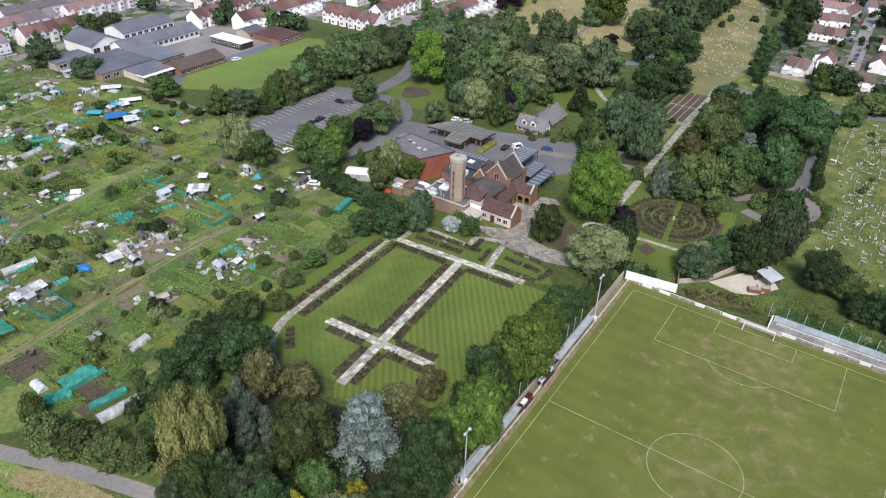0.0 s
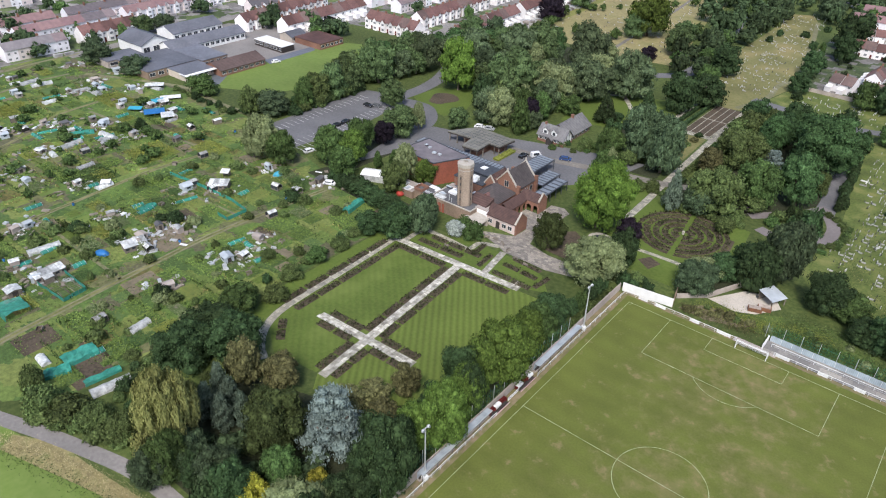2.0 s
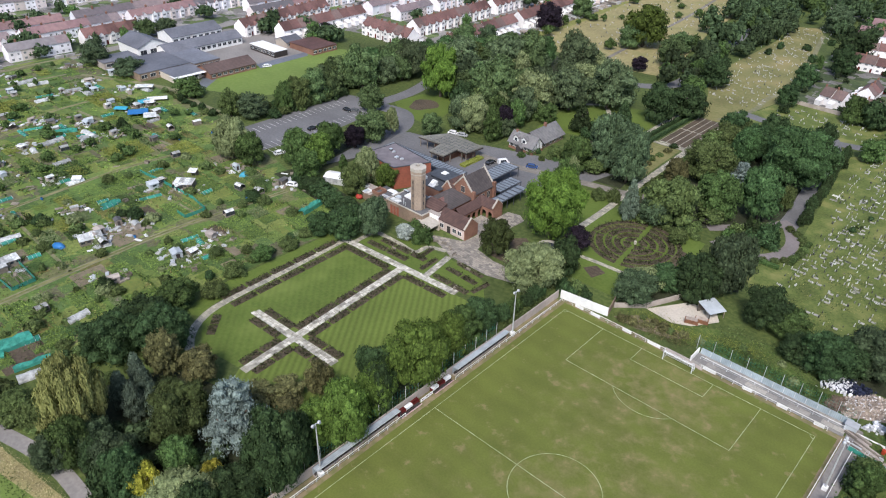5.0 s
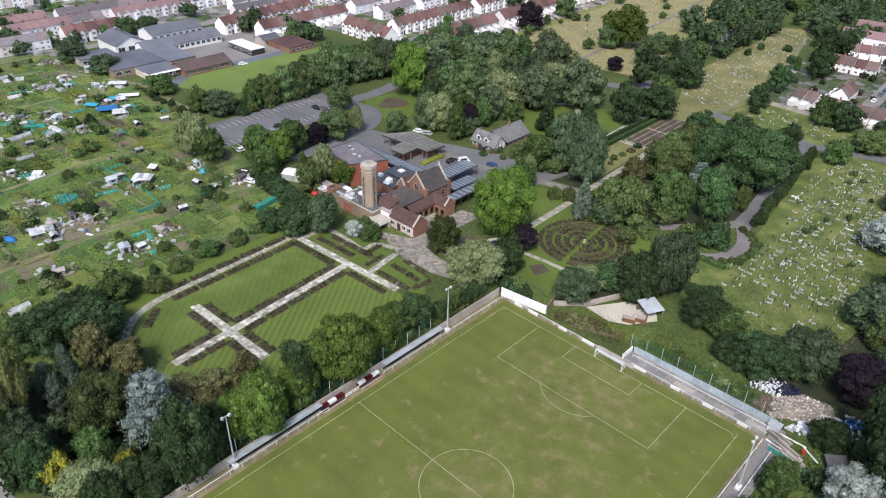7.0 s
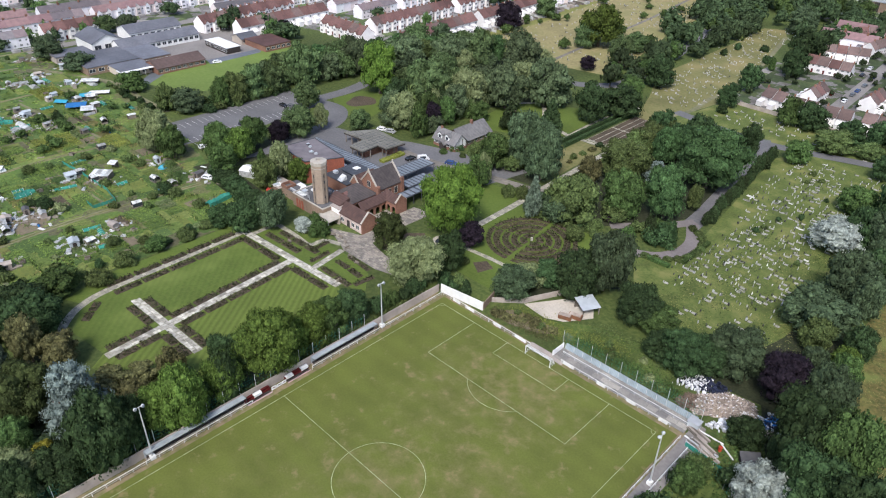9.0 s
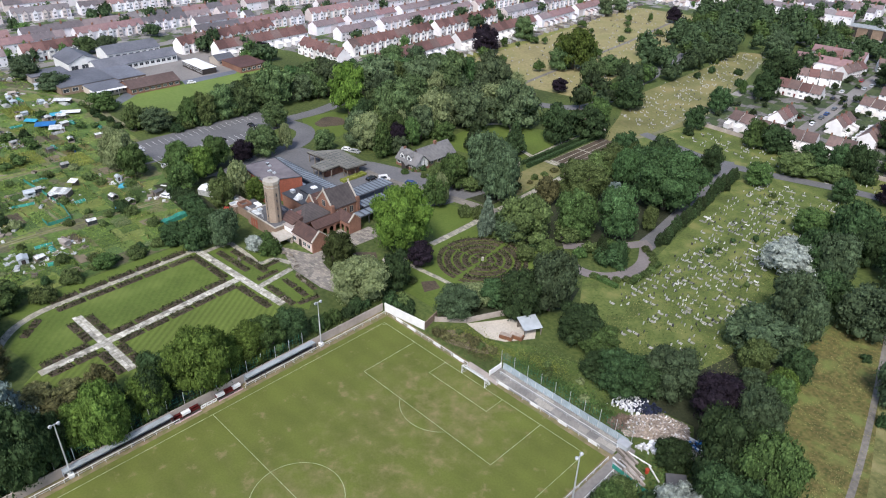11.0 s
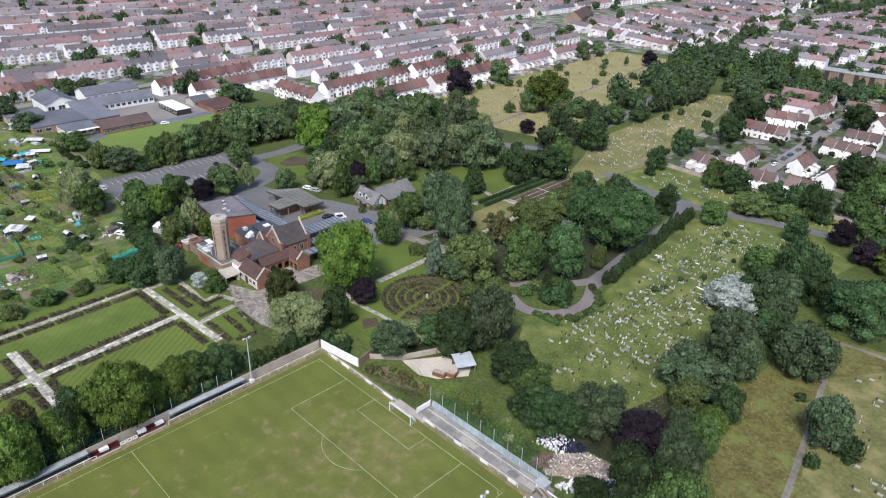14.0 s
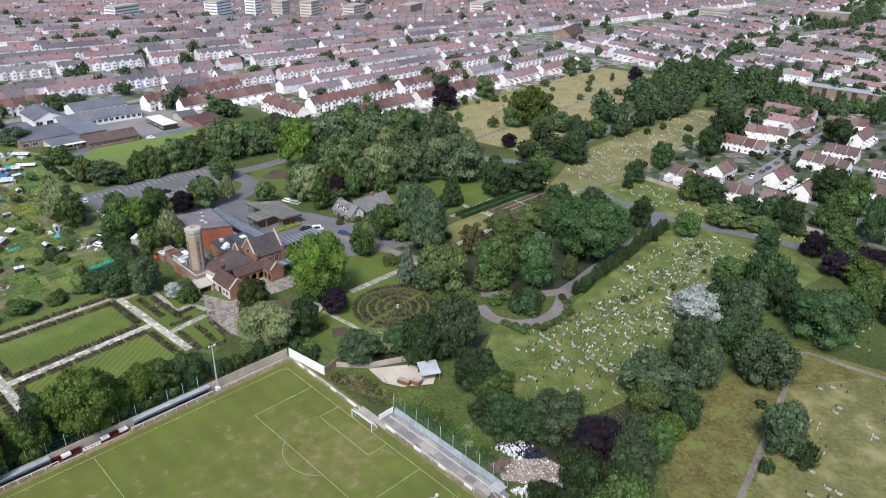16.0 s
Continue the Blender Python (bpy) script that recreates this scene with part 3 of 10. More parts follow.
def crown(name, shape, material, leaves, seed, leaf):
    """A crown of unit radius whose foot is at z = 0 and top at z = 1, as lobes covered in leaf sprays."""
    rng = np.random.default_rng(seed)
    lobes = []
    if shape in ("round", "clumps"):
        # boughs spread over a globe, each bearing smaller billows on its outer side
        boughs, twigs = (13, 6) if shape == "round" else (10, 3)
        lean = rng.normal(0, 0.06, 2)
        for i in range(boughs):
            u, ph = 1 - 1.72 * (i + 0.3) / boughs, i * 2.39996 + rng.uniform(-0.5, 0.5)
            q, k, rr = math.sqrt(max(0, 1 - u * u)), rng.uniform(0.44, 0.60), rng.uniform(0.30, 0.43)
            way_out = np.array([q * math.cos(ph), q * math.sin(ph), u])
            c = way_out * k
            lobes.append((c[0] + lean[0], c[1] + lean[1], 0.5 + 0.5 * c[2], rr, rr * 0.5))
            for j in range(twigs):
                d = way_out * 0.9 + rng.normal(0, 0.75, 3)
                d[2] += 0.25
                d /= np.linalg.norm(d)
                r2 = rr * rng.uniform(0.34, 0.58)
                e = c + d * (rr * 1.02 - r2 * 0.45)
                lobes.append((e[0] + lean[0], e[1] + lean[1], 0.5 + 0.5 * e[2], r2, r2 * 0.46))
        for i in range(8):
            ph, rr = i * 0.785 + rng.uniform(-0.25, 0.25), rng.uniform(0.26, 0.36)
            q = rng.uniform(0.50, 0.64)
            lobes.append((q * math.cos(ph), q * math.sin(ph), rng.uniform(0.13, 0.24), rr, rr * 0.48))
        lobes.append((0, 0, 0.40, 0.52, 0.36))
    elif shape == "simple":
        for i in range(7):
            u, ph = 1 - 1.6 * (i + 0.5) / 7, i * 2.39996
            q = math.sqrt(max(0, 1 - u * u))
            rr = rng.uniform(0.40, 0.54)
            lobes.append((q * math.cos(ph) * 0.55, q * math.sin(ph) * 0.55, 0.5 + 0.30 * u, rr, rr * 0.55))
    elif shape == "dome":
        for i in range(13):
            u, ph = rng.uniform(0.1, 0.95), i * 2.39996
            q = math.sqrt(1 - u * u)
            rr = rng.uniform(0.24, 0.4)
            lobes.append((q * math.cos(ph) * 0.7, q * math.sin(ph) * 0.7, u * 0.72, rr, rr * 0.75))
        lobes.append((0, 0, 0.3, 0.75, 0.5))
    elif shape == "cone":
        for i in range(34):
            z = (i + 0.5) / 34
            q, ph = (1 - z) ** 0.8 * 0.72, i * 2.39996
            rr = 0.12 + 0.22 * (1 - z)
            lobes.append((q * math.cos(ph), q * math.sin(ph), 0.04 + z * 0.9, rr, rr * 0.36))
    elif shape == "column":
        for i in range(24):
            z = (i + 0.5) / 24
            q, ph = (0.62 * math.sin(math.pi * min(1, 0.25 + z * 0.8)) + 0.05), i * 2.39996
            lobes.append((q * math.cos(ph), q * math.sin(ph), 0.05 + z * 0.85, 0.40, 0.09))
    elif shape == "tiers":
        for i in range(46):
            z = 0.10 + 0.86 * (i + 0.5) / 46
            q, ph = (1 - 0.72 * z ** 1.8) * rng.uniform(0.40, 0.80), i * 2.39996 + rng.uniform(-0.4, 0.4)
            rr = rng.uniform(0.20, 0.33) * (1.15 - 0.4 * z)
            lobes.append((q * math.cos(ph), q * math.sin(ph), z - 0.05 * q, rr, 0.045))
        for i in range(6):
            lobes.append((0, 0, 0.15 + i * 0.13, 0.45 - 0.06 * i, 0.10))
    elif shape == "weeping":
        for i in range(44):
            u, ph = 1 - 0.98 * (i + 0.5) / 44, i * 2.39996
            q = (1 - u ** 2.2) ** 0.6
            rr = rng.uniform(0.17, 0.27)
            lobes.append((q * math.cos(ph) * 0.78, q * math.sin(ph) * 0.78, 0.10 + 0.80 * u * rng.uniform(0.93, 1.05), rr, 0.13))
        lobes.append((0, 0, 0.45, 0.6, 0.40))
    elif shape == "curtain":
        # long hanging swags in three uneven storeys
        for i in range(40):
            u, ph = (i + 0.5) / 40, i * 2.39996 + rng.uniform(-0.3, 0.3)
            q = 0.12 + 0.74 * u ** 0.55 * rng.uniform(0.8, 1.08)
            top = (0.96 - 0.42 * q ** 2 - (0.30 if i % 3 == 2 else 0.0)) * rng.uniform(0.92, 1.0)
            drop = rng.uniform(0.11, 0.19) * (0.7 + 0.6 * q)
            lobes.append((q * math.cos(ph), q * math.sin(ph), max(top - drop, drop + 0.02), rng.uniform(0.12, 0.21), drop))
        lobes.append((0, 0, 0.42, 0.42, 0.36))
    hull = Geo()
    L = np.array(lobes)
    if shape in ("round", "clumps"):
        reach = np.quantile(np.hypot(L[:, 0], L[:, 1]) + L[:, 3], 0.88)
        L[:, [0, 1, 3]] /= reach
        L[:, 2] *= 0.99 / (L[:, 2] + L[:, 4]).max()
        lobes = [tuple(v) for v in L]
    for x, y, z, r, rz in lobes:
        ball(hull, (x, y, z), (r * 0.76, r * 0.76, rz * 0.76), *((4, 6) if shape == "dome" else (4, 5)))
    share = L[:, 3] * np.maximum(L[:, 4], 0.5 * L[:, 3])
    pick = rng.choice(len(L), leaves, p=share / share.sum())
    d = rng.normal(0, 1, (leaves, 3))
    d[:, 2] += 0.35
    d /= np.linalg.norm(d, axis=1)[:, None]
    R = np.stack([L[pick, 3], L[pick, 3], L[pick, 4]], 1)
    pos = L[pick, :3] + d * R * rng.uniform(0.80, 1.22, (leaves, 1))
    keep = np.ones(leaves, bool)
    for x, y, z, r, rz in lobes:
        e = (pos - np.array([x, y, z])) / np.array([r, r, rz])
        keep &= (e ** 2).sum(1) > 0.62
    pos, d = pos[keep], d[keep]
    nrm = d / R[keep]
    nrm /= np.linalg.norm(nrm, axis=1)[:, None]
    if shape in ("round", "clumps", "dome"):
        whole = (pos - np.array([0, 0, 0.35])) / np.array([1, 1, 0.45])
        nrm = nrm * 0.6 + 0.6 * whole / (np.linalg.norm(whole, axis=1)[:, None] + 1e-9)
    pos[:, 2] = np.maximum(pos[:, 2], 0.01)
    return card_mesh(name, pos, nrm, leaf * 0.74, material, rng, hull, hang=0.35 if shape == "curtain" else 0.0)


def trunk_mesh(seed, foot, spread=0.5):
    """A tapered trunk with limbs reaching into a unit crown; foot is the share of the height below the crown."""
    rng = random.Random(seed)
    g = Geo()
    g.rod(0, 0, -foot, 0.35, 0.075, 8, 0.045)
    for i in range(6):
        a = i * 1.05 + rng.uniform(-0.3, 0.3)
        g.beam((0, 0, 0.05 + 0.05 * i), (spread * math.cos(a), spread * math.sin(a), 0.38 + 0.06 * i), 0.03)
    return g


SPECIES = {
    # shape, leaf sprays, spray size, share of clear trunk, name, label, category
    "oak": ("round", 4300, 0.046, 0.07, "broadleaf_tree", "dark green broadleaf tree, dense crown", "tree"),
    "mid": ("round", 4300, 0.046, 0.07, "broadleaf_tree", "mid-green broadleaf tree, rounded crown", "tree"),
    "lime": ("round", 5200, 0.043, 0.12, "lime_tree", "bright green leafy tree, billowing crown", "tree"),
    "pale": ("round", 5000, 0.042, 0.07, "willow_tree", "pale grey-green willow-like tree", "tree"),
    "greyoak": ("round", 5000, 0.043, 0.07, "broadleaf_tree", "dull grey-green broadleaf tree", "tree"),
    "purple": ("round", 4300, 0.046, 0.12, "copper_beech", "dark purple-leaved tree, dense crown", "tree"),
    "cedar": ("tiers", 3800, 0.045, 0.06, "blue_cedar", "blue-grey cedar with layered branches", "tree"),
    "cypress": ("column", 2000, 0.085, 0.04, "cypress_tree", "grey-green columnar cypress", "tree"),
    "yellow": ("round", 2200, 0.060, 0.12, "golden_tree", "yellow-green leafy young tree", "tree"),
    "weeping": ("curtain", 6500, 0.034, 0.03, "weeping_tree", "golden-green weeping tree", "tree"),
    "dull": ("round", 2400, 0.050, 0.12, "sparse_tree", "brownish half-bare thin tree", "tree"),
    "silver": ("round", 5200, 0.042, 0.12, "whitebeam_tree", "silvery white-leaved rounded tree", "tree"),
    "conifer": ("cone", 2600, 0.055, 0.06, "conifer_tree", "dark green conical conifer", "tree"),
    "spruce": ("cone", 2600, 0.055, 0.06, "spruce_tree", "grey-green spire-shaped conifer", "tree"),
    "poplar": ("column", 1800, 0.085, 0.06, "poplar_tree", "slender upright green tree", "tree"),
    "birch": ("weeping", 2600, 0.048, 0.12, "birch_tree", "light green drooping birch", "tree"),
    "darkround": ("round", 6500, 0.038, 0.06, "evergreen_oak", "dark olive evergreen with round crown", "tree"),
    "bush": ("dome", 1000, 0.085, 0.0, "shrub", "dense dark green shrub", "shrub"),
    "green_bush": ("dome", 1000, 0.085, 0.0, "shrub", "bright green garden shrub", "shrub"),
    "far": ("simple", 120, 0.160, 0.12, "broadleaf_tree", "distant dark green broadleaf tree", "tree"),
    "far_mid": ("simple", 120, 0.160, 0.12, "broadleaf_tree", "distant mid-green broadleaf tree", "tree"),
}
LEAF = {"spruce": "cypress", "poplar": "mid", "birch": "pale", "darkround": "darkround", "bush": "oak", "green_bush": "mid", "far": "far_leaf", "far_mid": "mid"}
SPECIES["hedge_bush"] = ("dome", 1700, 0.062, 0.0, "shrub", "rank bright green hedgerow bush", "shrub")
LEAF["hedge_bush"] = "wood_light"
SPECIES["bluegreen"] = ("round", 6500, 0.040, 0.12, "broadleaf_tree", "blue-green broadleaf tree, wide full crown", "tree")
SPECIES["wood_light"] = ("round", 4600, 0.044, 0.07, "broadleaf_tree", "lighter green broadleaf tree, full crown", "tree")
# Trees of the far wood; their leaves are coloured for haze.
SPECIES["hazed_green"] = ("round", 4600, 0.044, 0.08, "broadleaf_tree", "mid green broadleaf tree, rounded crown", "tree")
SPECIES["hazed_grey"] = ("round", 4600, 0.042, 0.09, "broadleaf_tree", "grey-green broadleaf tree, billowing crown", "tree")
SPECIES["bright_lime"] = ("round", 7000, 0.038, 0.10, "lime_tree", "vivid yellow-green tree, tall billowing crown", "tree")
M["darkround"] = leafy("evergreen_leaf", (0.036, 0.048, 0.016), (0.050, 0.064, 0.022))
MASTERS, PLANTED = {}, {}


def plant(kind, x, y, h, r, where=""):
    """Stands a tree or shrub of a kind at x, y with that height and crown radius."""
    count = PLANTED[kind] = PLANTED.get(kind, 0) + 1
    shape, leaves, size, foot, name, label, category = SPECIES[kind]
    far = math.hypot(x - 60, y + 110) > 270 and leaves > 1000
    leaves, size = (int(leaves * 0.62), size * 1.12) if far else (leaves, size)
    shape = "clumps" if far and shape == "round" else shape
    away = math.hypot(x - 50, y + 110)
    near = (away < 150 or (r > 9 and away < 240)) and leaves > 1000 and not far
    leaves, size = (int(leaves * 2.1), size * 0.66) if near else (leaves, size)
    key = (kind, far, near, count % (3 if kind in ("oak", "mid", "bush", "lime") else 2))
    turn = (count * 137.5) % 360
    clear = h * foot
    scale = Matrix.Diagonal((r, r, h - clear, 1))
    m = pose(x, y, clear, 0, 0, turn)
    label = label + (" " + where if where else "")
    if key not in MASTERS:
        ob = thing(name, 0, 0, label, category)
        if foot:
            part("trunk", trunk_mesh(len(MASTERS), foot / (1 - foot) + 0.02), M["bark"], ob)
        part("crown", crown("crown", shape, M[LEAF.get(kind, kind)], leaves, len(MASTERS) + 7, size), None, ob)
        ob.matrix_basis = m @ scale
        MASTERS[key] = ob
        return ob
    first = MASTERS[key]
    ob = copy_thing(first, m @ scale @ Matrix.Diagonal((*first.scale, 1)).inverted())
    return tagged(ob, label, category)


def leafy_box(name, x0, y0, x1, y1, h, material, label, seed=1, leaf=0.16, density=9, category="hedge"):
    """A clipped hedge: a solid core under a skin of leaf sprays."""
    rng = np.random.default_rng(seed)
    w, d = x1 - x0, y1 - y0
    areas = np.array([w * d, w * h, w * h, d * h, d * h])
    n = int(min(9000, areas.sum() * density))
    side = rng.choice(5, n, p=areas / areas.sum())
    u = rng.uniform(0, 1, (n, 3))
    pos = np.stack([u[:, 0] * w, u[:, 1] * d, u[:, 2] * h], 1)
    nrm = np.zeros((n, 3))
    for s, (ax, val, sign) in enumerate(((2, h, 1), (1, 0, -1), (1, d, 1), (0, 0, -1), (0, w, 1))):
        pos[side == s, ax], nrm[side == s, ax] = val, sign
    pos += rng.normal(0, 0.10, (n, 3)) + np.array([-w / 2, -d / 2, 0])
    pos[:, 2] = np.maximum(pos[:, 2], 0.02)
    core = Geo().box(-w / 2 + 0.08, -d / 2 + 0.08, 0, w / 2 - 0.08, d / 2 - 0.08, h - 0.08)
    ob = part(name, card_mesh(name, pos, nrm, leaf, material, rng, core), None)
    ob.location = ((x0 + x1) / 2, (y0 + y1) / 2, 0)
    return tagged(ob, label, category)


# ---- ground and ways ----
M["plots"] = patchwork("plot_ground", ((0.123, 0.195, 0.043), (0.095, 0.157, 0.040), (0.176, 0.220, 0.054), (0.075, 0.125, 0.034), (0.145, 0.204, 0.050), (0.158, 0.162, 0.070), (0.104, 0.171, 0.040), (0.132, 0.128, 0.072), (0.189, 0.228, 0.062), (0.088, 0.147, 0.038)), 0.14, 0.95, 5.0, 0.9)
tagged(part("ground", Geo().box(-2600, -1400, -1.0, 1400, 2600, 0.0), M["rough_grass"]), "rough green grass over the whole land", "ground", "", "structure")
sheet("ground_allotments", ((-344, -150), (-117, -122), (-108, -112), (-106, -12), (-142, -3), (-186, 8), (-250, 16), (-300, 2), (-341, 2)), 0.02, M["plots"], "weedy green allotment ground with bare patches")
sheet("ground_garden", ((-106, -70), (-104, -10), (-86, 2), (-52, 2), (-40, -10), (-40, -60), (-60, -80), (-90, -86)), 0.03, M["rough_grass"], "shaded grass round the memorial garden")
M["striped_lawn"] = striped(mat("striped_lawn", (0.092, 0.130, 0.022), (0.112, 0.146, 0.029), 1.2, 0.9, 0.2, 0.07, 0.12), "X", 1.6, 0.15, 0.3, -37)
M["faint_lawn"] = striped(mat("faint_lawn", (0.078, 0.118, 0.019), (0.100, 0.136, 0.026), 1.2, 0.9, 0.2, 0.08, 0.18, c3=(0.118, 0.150, 0.034)), "X", 1.7, 0.05, 0.5, -46)
sheet("lawn_west", ((-97, -63), (-98.5, -18.5), (-77.5, -17), (-74.5, -58), (-73.5, -72), (-86, -74), (-94, -69)), 0.05, M["faint_lawn"], "neatly mown green memorial lawn")
sheet("lawn_east", ((-74.5, -57), (-76, -17), (-57.5, -15.5), (-46, -14.5), (-44, -58), (-56, -72), (-70, -76), (-73, -72)), 0.06, M["striped_lawn"], "mown lawn with light and dark stripes")
sheet("lawn_edge", ((-105.5, -60), (-105.5, -18), (-100.5, -17), (-99, -62), (-97, -68), (-101, -70)), 0.05, M["lawn"], "narrow lawn outside the garden path")
sheet("lawn_north", ((-99, -15.5), (-93, -8), (-84, -4), (-70, -3), (-56, -5), (-50, -11), (-57, -14), (-75, -15)), 0.05, M["lawn"], "small lawns between rose beds")
sheet("cemetery_ground_east", ((-8, 56), (1, 76), (-9, 158), (-3, 171), (30, 178), (48, 165), (40, 110), (50, 40), (20, 34), (3, 38)), 0.03, M["cemetery_grass"], "patchy yellow-green cemetery grass")
sheet("cemetery_ground_strip", ((-68, 156), (-79, 186), (-88, 206), (-92, 232), (-92, 270), (-93, 320), (-95, 350), (-84, 356), (-76, 338), (-66, 296), (-62, 263), (-55, 228), (-50, 212), (-55, 182), (-60, 158)), 0.034, M["dry_cemetery"], "dry yellowish cemetery grass along the boundary wall")
sheet("cemetery_ground_south", ((-66, 156), (-54, 184), (-50, 208), (-26, 204), (30, 205), (46, 184), (-20, 172)), 0.031, M["cemetery_grass"], "patchy green cemetery grass below the boundary wall")
sheet("dry_field", ((-194, 196), (-205, 260), (-222, 420), (-170, 428), (-140, 392), (-130, 300), (-106, 196), (-140, 190)), 0.03, M["straw_field"], "pale straw-coloured old cemetery grass")
sheet("meadow_east", ((54, 20), (50, 60), (52, 92), (58, 112), (120, 126), (260, 200), (300, -40), (76, -60)), 0.025, M["dry_grass"], "straw-coloured rough meadow")
sheet("meadow_green", ((64, 90), (75, 42), (90, -30), (190, -30), (190, 130), (80, 114)), 0.045, M["thin_grass"], "thin green cemetery grass by the path")
sheet("school_field", ((-248, 22), (-222, 36), (-214, 60), (-216, 92), (-246, 114), (-262, 106), (-262, 46)), 0.03, M["field_grass"], "mown green school playing field")
sheet("school_yard", ((-262, 30), (-262, 108), (-300, 112), (-330, 90), (-330, 30), (-300, 16)), 0.02, M["pale_asphalt"], "pale grey asphalt school yard")
sheet("field_south", ((-106, -124), (-66, -115), (-40, -116), (-20, -240), (-260, -260), (-200, -140)), 0.02, M["field_grass"], "smooth green playing field")
sheet("dry_verge", ((-106, -124.6), (-97, -119.6), (-85, -118.2), (-66, -115), (-62, -117), (-80, -121), (-104, -128)), 0.035, mat("straw", (0.36, 0.300, 0.150), (0.20, 0.180, 0.075), 1.0, 0.95, 1.0, 0.3, 0.35, c3=(0.13, 0.14, 0.05), contrast=0.5), "tall straw-coloured grass along the lane")
# Woodland floors: leaf litter sheets coloured dark for the shade between trees.
sheet("woodland_floor", ((-88, -110), (-62, -110), (-38, -100), (-38, -40), (-48, -56), (-58, -74), (-84, -83), (-89, -94), (-90, -110)), 0.04, M["shaded_litter"], "fallen leaves beneath trees, darkened for their shade")
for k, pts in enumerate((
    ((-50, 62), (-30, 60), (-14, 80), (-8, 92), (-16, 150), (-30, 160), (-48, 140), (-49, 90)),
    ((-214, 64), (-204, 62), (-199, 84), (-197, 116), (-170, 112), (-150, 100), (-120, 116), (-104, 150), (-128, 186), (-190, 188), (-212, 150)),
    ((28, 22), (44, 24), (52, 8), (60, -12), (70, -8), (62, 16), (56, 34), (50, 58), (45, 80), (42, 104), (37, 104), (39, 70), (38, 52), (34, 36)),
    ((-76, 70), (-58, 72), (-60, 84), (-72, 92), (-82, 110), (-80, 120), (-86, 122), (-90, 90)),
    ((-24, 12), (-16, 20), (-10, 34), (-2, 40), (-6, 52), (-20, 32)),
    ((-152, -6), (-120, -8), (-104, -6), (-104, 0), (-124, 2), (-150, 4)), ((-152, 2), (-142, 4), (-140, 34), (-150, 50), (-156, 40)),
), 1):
    sheet("wood_floor_" + str(k), pts, 0.0462 + 0.0004 * k, M["shaded_litter"], "fallen leaves under closed crowns, darkened for shade")
sheet("car_park", ((-196, 0), (-172, 0), (-168, 34), (-172, 66), (-186, 70), (-196, 66)), 0.04, M["asphalt"], "grey asphalt car park", "car park")
sheet("forecourt", ((-146, 10), (-152, 40), (-146, 55), (-126, 60), (-115, 67), (-106, 70), (-94, 74), (-80, 78), (-66, 80), (-70, 60), (-78, 48), (-95, 30), (-140, 30)), 0.05, M["asphalt"], "grey asphalt forecourt round the chapel", "forecourt")
sheet("circle_lawn", ((-175, 75), (-162, 67.5), (-150, 66.5), (-146, 74), (-151, 87), (-161, 100), (-173, 91)), 0.03, M["lawn"], "rounded green lawn with a flower bed")
sheet("long_grass", ((-69.5, 86), (-57.2, 86), (-58.4, 117.6), (-70, 117.6)), 0.045, M["dry_cemetery"], "long golden grass beside the straight path")
sheet("lodge_lawn", ((-80, 46), (-54, 42), (-54, 66), (-70, 62)), 0.035, M["lawn"], "bright green lawn beside the path")
sheet("lodge_lawn_north", ((-112, 96), (-78, 108), (-78, 152), (-118, 136)), 0.03, M["lawn"], "bright green lawn crossed by paths")
sheet("rose_ground", ((-53, 14), (-53, 58), (-44, 60), (-20, 58), (-17, 34), (-24, 14)), 0.035, M["lawn"], "green grass round the circular rose garden")
sheet("scrub_ground", ((-22, 5), (-14, 14), (4, 20), (20, 32), (46, 30), (38, 10), (0, 10)), 0.03, M["rough_grass"], "rank green grass behind the goal")
sheet("tip_ground", ((40, 10), (46, 30), (54, 44), (68, 24), (66, -10), (46, -30), (41, -20)), 0.035, M["rough_grass"], "rank dark grass under trees by the tip")
sheet("scrub_bright", ((-13, 9.2), (-4.6, 16.9), (4, 22), (10, 22), (16, 24), (25, 21), (27, 14), (18, 11), (4, 10.4), (-4, 9.6)), 0.042, M["rank_grass"], "lush green grass behind the terrace")
sheet("scrub_bare", ((-21, 6.5), (-16, 12), (-8, 13), (-2, 12), (-6, 8.5), (-14, 6)), 0.05, M["pale_soil"], "bare brown scrub ground behind the goal")
sheet("yard_gravel", ((-16.5, 15.5), (-10, 25.5), (-3, 28), (0, 23.5), (-4.5, 16.8), (-9, 14.5)), 0.05, M["gravel"], "pale gravel yard", "yard")
sheet("cloister_court", ((-80.3, 13.6), (-70.5, 13), (-68, 30), (-71, 32), (-75.4, 31), (-75.4, 23.3), (-80.3, 23.3)), 0.055, M["patio"], "paved court inside the cloister", "patio")
sheet("mulch_bed", ((-67, 9), (-63, 6.8), (-55, 6.6), (-50, 11), (-55, 18), (-61, 22), (-66, 17)), 0.06, M["soil"], "dark mulch bed beneath the trees", "flower bed")
sheet("patio", ((-84, 2.5), (-73.5, -0.9), (-70.5, -2.2), (-56.4, -2.2), (-49, 0), (-47, 3), (-53.4, 5.1), (-60, 4.8), (-67.5, 6.5), (-69, 12), (-68, 30), (-71, 30), (-73, 13), (-73.4, 7)), 0.07, M["patio"], "worn stone patio in front of the cloister", "patio")

